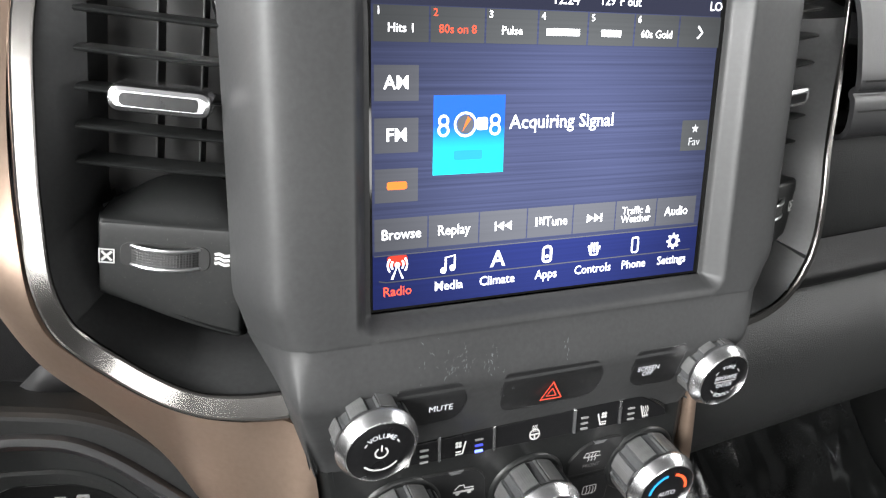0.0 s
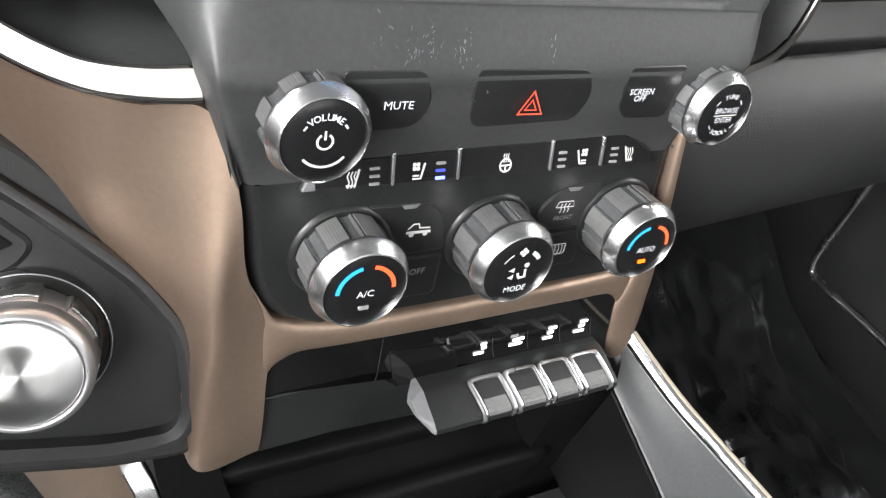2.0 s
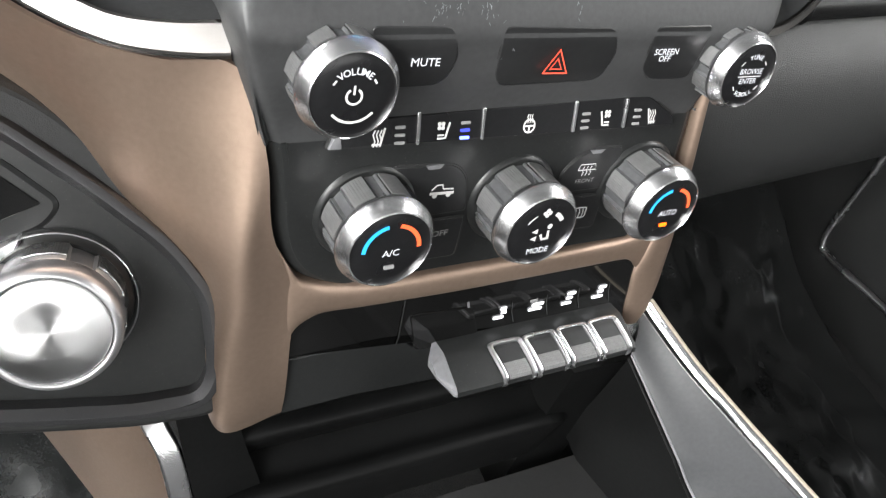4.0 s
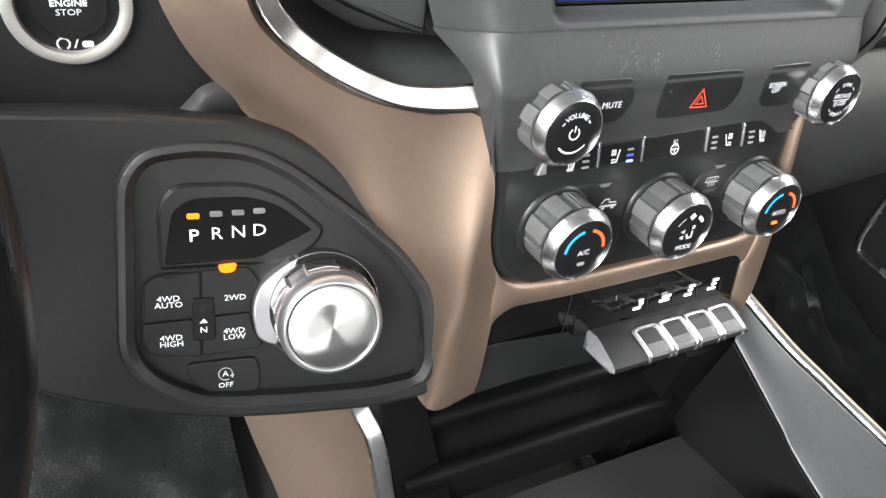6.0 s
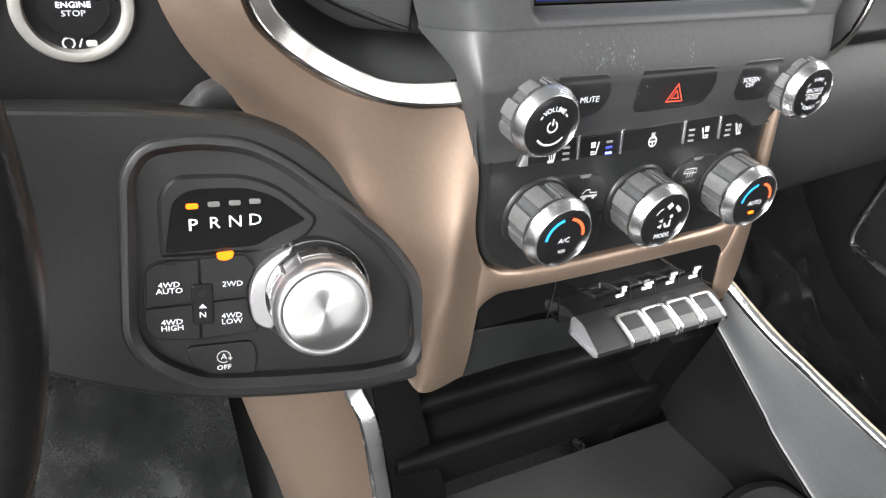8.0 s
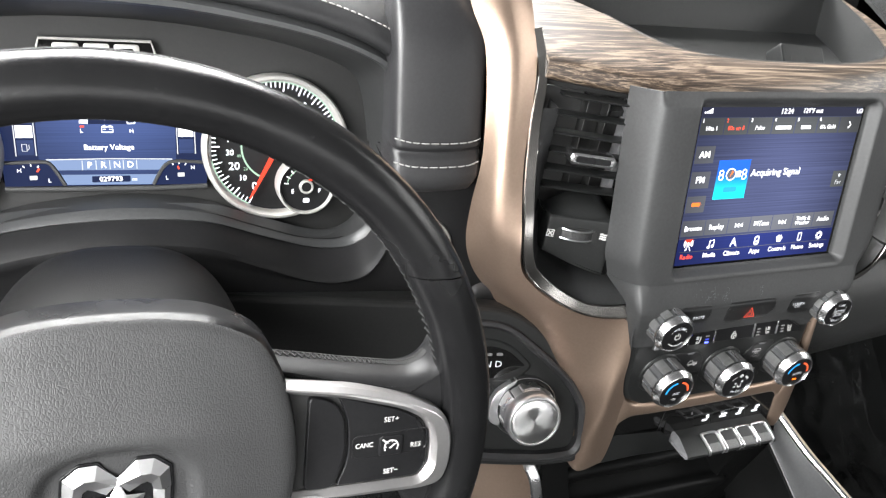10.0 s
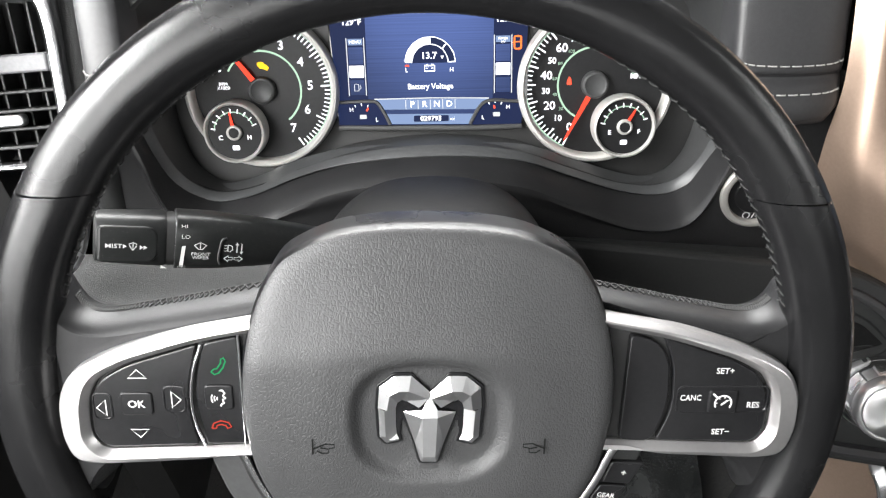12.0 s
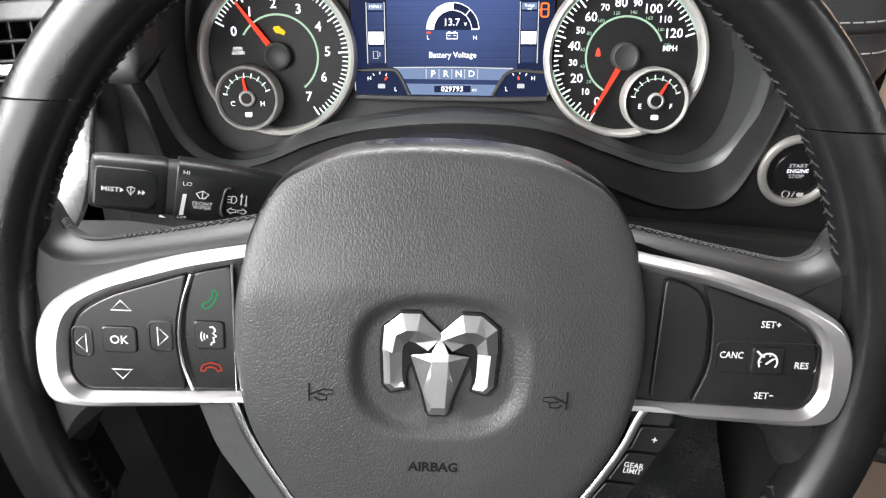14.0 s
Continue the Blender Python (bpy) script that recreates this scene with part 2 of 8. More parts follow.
def surface(name, color, rough=0.5, metal=0.0, grain=0.0, cells=900.0, fine=0.0, vary=0.15, wear=0.08, spec=0.5, coat=0.0, stretch=None, dots=False, dust=0.0):
    """A painted or moulded surface: colour that drifts at two scales, uneven gloss, and a grain of cells or dots."""
    m, t, p = nodes_of(name)
    p.inputs["Metallic"].default_value = metal
    p.inputs["Specular IOR Level"].default_value = spec
    p.inputs["Coat Weight"].default_value = coat
    p.inputs["Coat Roughness"].default_value = 0.06
    at = t.nodes.new("ShaderNodeTexCoord").outputs["Object"]
    if stretch:
        s = add(t, "ShaderNodeMapping", Scale=stretch)
        t.links.new(at, s.inputs["Vector"])
        at = s.outputs["Vector"]
    big = add(t, "ShaderNodeTexNoise", Scale=14.0, Detail=4.0)
    small = add(t, "ShaderNodeTexNoise", Scale=420.0, Detail=3.0)
    for n in (big, small):
        t.links.new(at, n.inputs["Vector"])
    mix = t.nodes.new("ShaderNodeMath")
    mix.operation = "ADD"
    half = t.nodes.new("ShaderNodeMath")
    half.operation, half.inputs[1].default_value = "MULTIPLY", 0.5
    t.links.new(big.outputs["Fac"], mix.inputs[0])
    t.links.new(small.outputs["Fac"], mix.inputs[1])
    t.links.new(mix.outputs[0], half.inputs[0])
    ramp = t.nodes.new("ShaderNodeValToRGB")
    c = Vector(color)
    ramp.color_ramp.elements[0].color = (*(c * (1 - vary)), 1)
    ramp.color_ramp.elements[1].color = (*[min(1, v * (1 + vary) + 0.002) for v in c], 1)
    ramp.color_ramp.elements[0].position, ramp.color_ramp.elements[1].position = 0.35, 0.65
    t.links.new(half.outputs[0], ramp.inputs["Fac"])
    paint = ramp.outputs["Color"]
    if dust:
        speck = add(t, "ShaderNodeTexNoise", Scale=1500.0, Detail=1.0)
        t.links.new(at, speck.inputs["Vector"])
        pick = t.nodes.new("ShaderNodeMapRange")
        pick.inputs["From Min"].default_value, pick.inputs["From Max"].default_value, pick.inputs["To Max"].default_value = 0.72, 0.8, dust
        t.links.new(speck.outputs["Fac"], pick.inputs["Value"])
        over = t.nodes.new("ShaderNodeMix")
        over.data_type = "RGBA"
        over.inputs["B"].default_value = (0.3, 0.3, 0.28, 1)
        t.links.new(pick.outputs["Result"], over.inputs["Factor"])
        t.links.new(paint, over.inputs["A"])
        paint = over.outputs["Result"]
    t.links.new(paint, p.inputs["Base Color"])
    gloss = t.nodes.new("ShaderNodeMapRange")
    gloss.inputs["To Min"].default_value, gloss.inputs["To Max"].default_value = max(0.02, rough - wear), min(1, rough + wear)
    gloss.inputs["From Min"].default_value, gloss.inputs["From Max"].default_value = 0.3, 0.7
    t.links.new(big.outputs["Fac"], gloss.inputs["Value"])
    t.links.new(gloss.outputs["Result"], p.inputs["Roughness"])
    if grain or fine:
        last = None
        if grain:
            v = add(t, "ShaderNodeTexVoronoi", Scale=cells, Randomness=0.0 if dots else 1.0)
            v.feature = "F1" if dots else "DISTANCE_TO_EDGE"
            t.links.new(at, v.inputs["Vector"])
            if dots:
                height = v.outputs["Distance"]
            else:
                bend = add(t, "ShaderNodeTexNoise", Scale=cells * 0.35, Detail=2.0)
                t.links.new(at, bend.inputs["Vector"])
                shift = t.nodes.new("ShaderNodeVectorMath")
                shift.operation = "MULTIPLY_ADD"
                shift.inputs[1].default_value = (0.9 / cells,) * 3
                t.links.new(bend.outputs["Color"], shift.inputs[0])
                t.links.new(at, shift.inputs[2])
                t.links.new(shift.outputs[0], v.inputs["Vector"])
                soft = t.nodes.new("ShaderNodeMapRange")
                soft.inputs["From Max"].default_value = 0.22
                t.links.new(v.outputs["Distance"], soft.inputs["Value"])
                height = soft.outputs["Result"]
            b = add(t, "ShaderNodeBump", Strength=grain, Distance=0.35 / cells * (-1 if dots else 1))
            t.links.new(height, b.inputs["Height"])
            last = b
        if fine:
            b = add(t, "ShaderNodeBump", Strength=fine, Distance=0.0004)
            t.links.new(small.outputs["Fac"], b.inputs["Height"])
            if last:
                t.links.new(last.outputs["Normal"], b.inputs["Normal"])
            last = b
        t.links.new(last.outputs["Normal"], p.inputs["Normal"])
    return m


def glow(name, color, strength, streak=0.0, base=(0.002, 0.002, 0.002), rough=0.4):
    """A lit display or lamp; streak: faint horizontal brushing in its picture."""
    m, t, p = nodes_of(name)
    p.inputs["Base Color"].default_value = (*base, 1)
    p.inputs["Roughness"].default_value = rough
    p.inputs["Specular IOR Level"].default_value = 0.02
    p.inputs["Emission Strength"].default_value = strength
    p.inputs["Emission Color"].default_value = (*color, 1)
    if streak:
        at = t.nodes.new("ShaderNodeTexCoord").outputs["Object"]
        s = add(t, "ShaderNodeMapping", Scale=(6, 900, 1))
        n = add(t, "ShaderNodeTexNoise", Scale=1.0, Detail=3.0)
        wide = add(t, "ShaderNodeTexNoise", Scale=9.0, Detail=1.0)
        ramp = t.nodes.new("ShaderNodeValToRGB")
        c = Vector(color)
        ramp.color_ramp.elements[0].color = (*(c * (1 - streak)), 1)
        ramp.color_ramp.elements[1].color = (*(c * (1 + streak)), 1)
        ramp.color_ramp.elements[0].position, ramp.color_ramp.elements[1].position = 0.3, 0.7
        mean = t.nodes.new("ShaderNodeMath")
        mean.operation, mean.inputs[1].default_value = "MULTIPLY_ADD", 0.6
        drift = t.nodes.new("ShaderNodeMath")
        drift.operation, drift.inputs[1].default_value = "MULTIPLY", 0.4
        t.links.new(at, s.inputs["Vector"])
        t.links.new(s.outputs["Vector"], n.inputs["Vector"])
        t.links.new(at, wide.inputs["Vector"])
        t.links.new(n.outputs["Fac"], mean.inputs[0])
        t.links.new(wide.outputs["Fac"], drift.inputs[0])
        t.links.new(drift.outputs[0], mean.inputs[2])
        t.links.new(mean.outputs[0], ramp.inputs["Fac"])
        t.links.new(ramp.outputs["Color"], p.inputs["Emission Color"])
        # the picture's own dimming away from its middle
        far = t.nodes.new("ShaderNodeVectorMath")
        far.operation, far.inputs[1].default_value = "DISTANCE", (0.005, 0.058, 0)
        dim = t.nodes.new("ShaderNodeMapRange")
        dim.interpolation_type = "SMOOTHSTEP"
        for k, v in (("From Min", 0.02), ("From Max", 0.105), ("To Min", strength * 1.2), ("To Max", strength * 0.42)):
            dim.inputs[k].default_value = v
        t.links.new(at, far.inputs[0])
        t.links.new(far.outputs["Value"], dim.inputs["Value"])
        t.links.new(dim.outputs["Result"], p.inputs["Emission Strength"])
    return m


def fade(name, low, high, y0, y1, strength):
    """A lit picture whose colour runs from low to high between two heights (m) of its face."""
    m, t, p = nodes_of(name)
    p.inputs["Base Color"].default_value = (0.002, 0.002, 0.002, 1)
    at = t.nodes.new("ShaderNodeTexCoord").outputs["Object"]
    s = t.nodes.new("ShaderNodeSeparateXYZ")
    r = t.nodes.new("ShaderNodeMapRange")
    r.inputs["From Min"].default_value, r.inputs["From Max"].default_value = y0, y1
    ramp = t.nodes.new("ShaderNodeValToRGB")
    ramp.color_ramp.elements[0].color, ramp.color_ramp.elements[1].color = (*low, 1), (*high, 1)
    t.links.new(at, s.inputs[0])
    t.links.new(s.outputs["Y"], r.inputs["Value"])
    t.links.new(r.outputs["Result"], ramp.inputs["Fac"])
    t.links.new(ramp.outputs["Color"], p.inputs["Emission Color"])
    p.inputs["Emission Strength"].default_value = strength
    return m


def spun_metal(name):
    """Turned aluminium: fine rings about the axis that stretch the highlights into a fan."""
    m, t, p = nodes_of(name)
    p.inputs["Base Color"].default_value = (0.78, 0.78, 0.78, 1)
    p.inputs["Metallic"].default_value, p.inputs["Roughness"].default_value = 1.0, 0.3
    p.inputs["Anisotropic"].default_value = 0.9
    at = t.nodes.new("ShaderNodeTexCoord").outputs["Object"]
    flat = t.nodes.new("ShaderNodeVectorMath")
    flat.operation, flat.inputs[1].default_value = "MULTIPLY", (1, 1, 0)
    far = t.nodes.new("ShaderNodeVectorMath")
    far.operation = "LENGTH"
    t.links.new(at, flat.inputs[0])
    t.links.new(flat.outputs[0], far.inputs[0])
    n = t.nodes.new("ShaderNodeTexNoise")
    n.noise_dimensions = "1D"
    n.inputs["Scale"].default_value, n.inputs["Detail"].default_value = 2600.0, 3.0
    t.links.new(far.outputs["Value"], n.inputs["W"])
    bump = add(t, "ShaderNodeBump", Strength=0.35, Distance=0.0001)
    t.links.new(n.outputs["Fac"], bump.inputs["Height"])
    t.links.new(bump.outputs["Normal"], p.inputs["Normal"])
    tan = t.nodes.new("ShaderNodeTangent")
    tan.direction_type, tan.axis = "RADIAL", "Z"
    t.links.new(tan.outputs["Tangent"], p.inputs["Tangent"])
    return m


def wood(name):
    """Open-pored dark veneer with the grain along the dash."""
    m, t, p = nodes_of(name)
    at = t.nodes.new("ShaderNodeTexCoord").outputs["Object"]
    s = add(t, "ShaderNodeMapping", Scale=(9, 330, 620))
    t.links.new(at, s.inputs["Vector"])
    n = add(t, "ShaderNodeTexNoise", Scale=1.0, Detail=6.0, Roughness=0.65, Distortion=0.7)
    t.links.new(s.outputs["Vector"], n.inputs["Vector"])
    ramp = t.nodes.new("ShaderNodeValToRGB")
    e = ramp.color_ramp.elements
    e[0].color, e[1].color = (0.014, 0.010, 0.007, 1), (0.17, 0.132, 0.098, 1)
    e[0].position, e[1].position = 0.41, 0.62
    mid = e.new(0.5)
    mid.color = (0.05, 0.034, 0.024, 1)
    t.links.new(n.outputs["Fac"], ramp.inputs["Fac"])
    t.links.new(ramp.outputs["Color"], p.inputs["Base Color"])
    p.inputs["Roughness"].default_value = 0.42
    p.inputs["Specular IOR Level"].default_value = 0.5
    b = add(t, "ShaderNodeBump", Strength=0.4, Distance=0.0003)
    t.links.new(n.outputs["Fac"], b.inputs["Height"])
    t.links.new(b.outputs["Normal"], p.inputs["Normal"])
    return m


LEATHER = surface("black_leather", (0.015, 0.015, 0.016), 0.42, grain=0.16, cells=1000, fine=0.05, spec=0.5)
SMOOTH_LEATHER = surface("worn_smooth_leather", (0.005, 0.005, 0.0053), 0.22, grain=0.09, cells=800, fine=0.06, spec=0.28, wear=0.08)
SPOKE_LEATHER = surface("matte_spoke_leather", (0.009, 0.009, 0.0095), 0.44, grain=0.12, cells=900, fine=0.06, spec=0.24)
PAD = surface("grained_pad", (0.024, 0.0242, 0.0247), 0.46, grain=0.22, cells=560, fine=0.04, spec=0.30, stretch=(1.25, 0.8, 1), vary=0.06)
START_RING = surface("matte_silver_ring", (0.36, 0.35, 0.33), 0.45, metal=0.7, vary=0.03)
BADGE = surface("polished_badge", (0.76, 0.76, 0.77), 0.33, metal=1.0, vary=0.03, wear=0.04)
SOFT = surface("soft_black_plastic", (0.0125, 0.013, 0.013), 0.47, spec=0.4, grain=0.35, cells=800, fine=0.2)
KNEE = surface("knee_panel_black", (0.010, 0.0103, 0.0103), 0.5, spec=0.26, grain=0.14, cells=1100, fine=0.1)
PLASTIC = surface("matte_black_plastic", (0.0085, 0.009, 0.009), 0.38, spec=0.36, fine=0.12, dust=0.2)
HOODRIM = surface("grey_hood_rim", (0.034, 0.035, 0.036), 0.4, spec=0.45, fine=0.06)
RING = surface("pale_satin_ring", (0.5, 0.49, 0.47), 0.36, metal=0.5, vary=0.04)
BEZEL = surface("charcoal_bezel", (0.024, 0.0245, 0.025), 0.52, spec=0.4, fine=0.18)
GREY = surface("grey_satin_plastic", (0.10, 0.10, 0.105), 0.42, fine=0.1)
BLACKDASH = surface("black_lower_dash", (0.0085, 0.0085, 0.009), 0.5, spec=0.22, grain=0.2, cells=900, fine=0.1)
# Tray black set below the plastic's own tone, its shade put into the colour
RECESS = surface("tray_black_with_shade", (0.0022, 0.0023, 0.0023), 0.42, spec=0.13, fine=0.1)
SHROUD = surface("column_black", (0.005, 0.005, 0.0052), 0.55, spec=0.16, grain=0.2, cells=900, fine=0.2)
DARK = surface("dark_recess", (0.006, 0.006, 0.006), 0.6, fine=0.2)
BUTTON = surface("button_black", (0.0055, 0.0055, 0.006), 0.3, spec=0.32, fine=0.08)
KEYFACE = surface("satin_key_black", (0.0095, 0.0097, 0.010), 0.38, spec=0.38, fine=0.06)
GLOSS = surface("piano_black", (0.003, 0.003, 0.003), 0.06, wear=0.03, coat=0.25)
EMBOSS = surface("embossing_shade_black", (0.003, 0.003, 0.003), 0.7, spec=0.1)
SLOPE = surface("charcoal_satin", (0.020, 0.021, 0.0225), 0.45, spec=0.28, fine=0.05)
BRONZE = surface("bronze_soft_trim", (0.36, 0.265, 0.206), 0.42, metal=0.88, grain=0.09, cells=1300, fine=0.06, vary=0.06, wear=0.05)
BEIGE = surface("beige_edge", (0.42, 0.36, 0.28), 0.55, fine=0.1, vary=0.06)
CHROME = surface("bright_chrome", (0.80, 0.80, 0.81), 0.13, metal=1.0, vary=0.03, wear=0.05)
SATIN = surface("satin_chrome", (0.66, 0.66, 0.67), 0.27, metal=1.0, vary=0.04, wear=0.05)
POLISHED = surface("polished_ring", (0.72, 0.72, 0.73), 0.27, metal=1.0, vary=0.02, wear=0.03)
WHEEL_METAL = surface("wheel_satin_metal", (0.50, 0.49, 0.49), 0.36, metal=0.95, vary=0.04, wear=0.06)
MATTE_METAL = surface("matte_satin_metal", (0.50, 0.50, 0.51), 0.4, metal=0.9, vary=0.04, wear=0.05)
BRUSHED = surface("brushed_nickel", (0.54, 0.54, 0.55), 0.26, metal=1.0, vary=0.04, wear=0.04)
SPUN = spun_metal("spun_aluminium")
TRIM_METAL = surface("polished_trim_metal", (0.25, 0.24, 0.23), 0.24, metal=1.0, vary=0.05, wear=0.05)
KNURL_DARK = surface("ribbed_black", (0.02, 0.02, 0.02), 0.4, grain=0.9, cells=900, dots=True)
KNURL = surface("knurled_grip", (0.10, 0.10, 0.10), 0.4, metal=0.3, grain=0.9, cells=1100, dots=True)
KNURL_METAL = surface("knurled_metal", (0.62, 0.62, 0.62), 0.3, metal=1.0, grain=0.8, cells=1000, dots=True)
GRIP = surface("smooth_grip", (0.055, 0.056, 0.058), 0.28, fine=0.05)
WOOD = wood("dark_veneer")
THREAD = surface("grey_thread", (0.24, 0.235, 0.225), 0.8, vary=0.2)
BLACK_THREAD = surface("black_thread", (0.006, 0.006, 0.006), 0.75, vary=0.2)
WHITE_INK = surface("white_ink", (0.46, 0.46, 0.45), 0.6, vary=0.05)
GREY_INK = surface("grey_ink", (0.17, 0.17, 0.17), 0.6, vary=0.05)
CARPET = surface("black_carpet", (0.018, 0.018, 0.018), 0.95, grain=0.9, cells=600, fine=1.0, vary=0.5)
CLOTH = surface("headliner_cloth", (0.22, 0.22, 0.22), 0.9, fine=0.5)
SMUDGE = surface("finger_smudge", (0.11, 0.114, 0.122), 0.6, vary=0.5)
SCREEN_BLUE = glow("screen_backdrop", (0.056, 0.066, 0.135), 1.0, streak=0.34)
SCREEN_NAVY = glow("screen_footer", (0.020, 0.030, 0.145), 1.0, streak=0.15)
SCREEN_TOP = glow("screen_status", (0.02, 0.022, 0.04), 1.0)
TAB = glow("screen_tab", (0.115, 0.12, 0.14), 1.0, streak=0.08)
TAB_TOP = glow("screen_preset", (0.085, 0.09, 0.095), 1.0, streak=0.08)
LIT = glow("lit_white", (0.95, 0.96, 1.0), 1.5)
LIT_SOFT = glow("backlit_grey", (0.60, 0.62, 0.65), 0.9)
LIT_RED = glow("lit_red", (1.0, 0.10, 0.05), 1.0)
LIT_ORANGE = glow("lit_orange", (1.0, 0.20, 0.04), 1.0)
AMBER = glow("amber_lamp", (1.0, 0.13, 0.006), 1.7)
BLUE_DIM = glow("dim_blue_lamp", (0.06, 0.08, 0.6), 0.9)
BLUE_LAMP = glow("blue_lamp", (0.10, 0.14, 1.0), 3.0)
COLD = glow("lit_cold_arc", (0.03, 0.36, 0.80), 0.9)
HOT = glow("lit_hot_arc", (0.95, 0.12, 0.04), 0.9)
GREEN_INK = glow("lit_green", (0.02, 0.36, 0.12), 0.7)
RED_INK = glow("lit_dull_red", (0.55, 0.05, 0.03), 0.8)
HAZARD = glow("hazard_red", (0.85, 0.09, 0.05), 0.9)
ART = fade("cover_picture", (0.0, 0.75, 0.95), (0.0, 0.10, 0.62), 0.054, 0.072, 1.0)
GAUGE_BLUE = glow("gauge_screen", (0.055, 0.085, 0.22), 1.0, streak=0.22)
GAUGE_DARK = glow("gauge_screen_edge", (0.010, 0.016, 0.05), 1.0)
GAUGE_LIGHT = glow("gauge_screen_bar", (0.16, 0.22, 0.36), 1.0)
YELLOW_LAMP = glow("yellow_lamp", (1.0, 0.50, 0.02), 1.1)
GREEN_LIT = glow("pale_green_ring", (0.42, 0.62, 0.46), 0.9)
NEEDLE = glow("red_needle", (1.0, 0.06, 0.03), 1.1)
DIAL_FACE = surface("dial_face", (0.006, 0.006, 0.0065), 0.5, spec=0.2, fine=0.1)

# ---------------------------------------------------------------- the cab
def block(x0, y0, z0, x1, y1, z1, bm=None):
    bm = bm or bmesh.new()
    m = Matrix.Translation(((x0 + x1) / 2, (y0 + y1) / 2, (z0 + z1) / 2)) @ Matrix.Diagonal((x1 - x0, y1 - y0, z1 - z0, 1))
    bmesh.ops.create_cube(bm, size=1, matrix=m)
    return bm


solo("floor", block(-0.85, -1.35, 0.12, 1.15, 0.85, 0.17), CARPET, "black carpeted cab floor under the dashboard", "floor", "structure")
solo("ceiling", block(-0.85, -1.35, 1.56, 1.15, 0.22, 1.60), CLOTH, "light cloth headliner over the seats", "ceiling", "structure")
solo("wall_north", block(-0.85, 0.80, 0.17, 1.15, 0.85, 1.0), DARK, "dark bulkhead behind the dashboard", "wall", "structure")
solo("wall_south", block(-0.85, -1.35, 0.17, 1.15, -1.30, 1.18), SOFT, "dark rear wall of the cab below its window", "wall", "structure")
bm = block(1.10, -1.30, 0.17, 1.15, 0.80, 1.02)
block(1.10, 0.10, 1.02, 1.15, 0.22, 1.56, bm)
block(1.10, -1.30, 1.02, 1.15, -1.15, 1.56, bm)
solo("wall_east", bm, SOFT, "black inner skin of the passenger side", "wall", "structure")
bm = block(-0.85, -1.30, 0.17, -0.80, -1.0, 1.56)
# unseen wall added up to 0.97 to block low light from the footwell
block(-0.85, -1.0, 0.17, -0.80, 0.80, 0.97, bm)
solo("wall_west", bm, DARK, "unseen dark driver-side wall that keeps low light out", "wall", "structure")

# passenger door with its pull and bright trim
door = thing("passenger_door", Matrix.Translation((1.05, 0.1, 0.2)), "closed black passenger door with bright trim line", "door")
part("door_skin", loft([[(1.07, -0.9, z), (1.07, 0.0, z), (1.06, 0.5, z), (1.05, 0.78, z)] for z in (0.18, 0.40, 0.62, 0.80, 1.0)], 20, 20, 0.03), SOFT, door, world=True)
part("armrest", loft([[(1.06, -0.9, z), (1.06 - d, -0.6, z), (1.06 - d, 0.25, z), (1.055, 0.47, z + 0.03)] for z, d in ((0.48, 0.01), (0.56, 0.09), (0.62, 0.10), (0.64, 0.02))], 24, 16, 0.01), SOFT, door, world=True)
trim = curve([(1.047, 0.465, 0.48), (1.047, 0.458, 0.39), (1.046, 0.453, 0.32), (1.046, 0.446, 0.287), (1.046, 0.425, 0.277), (1.046, 0.32, 0.286), (1.046, 0.1, 0.30)], 40)
part("trim_line", sweep(trim, circle(0.0055, 10), (1, 0, 0)), SATIN, door, "satin chrome trim line", world=True)

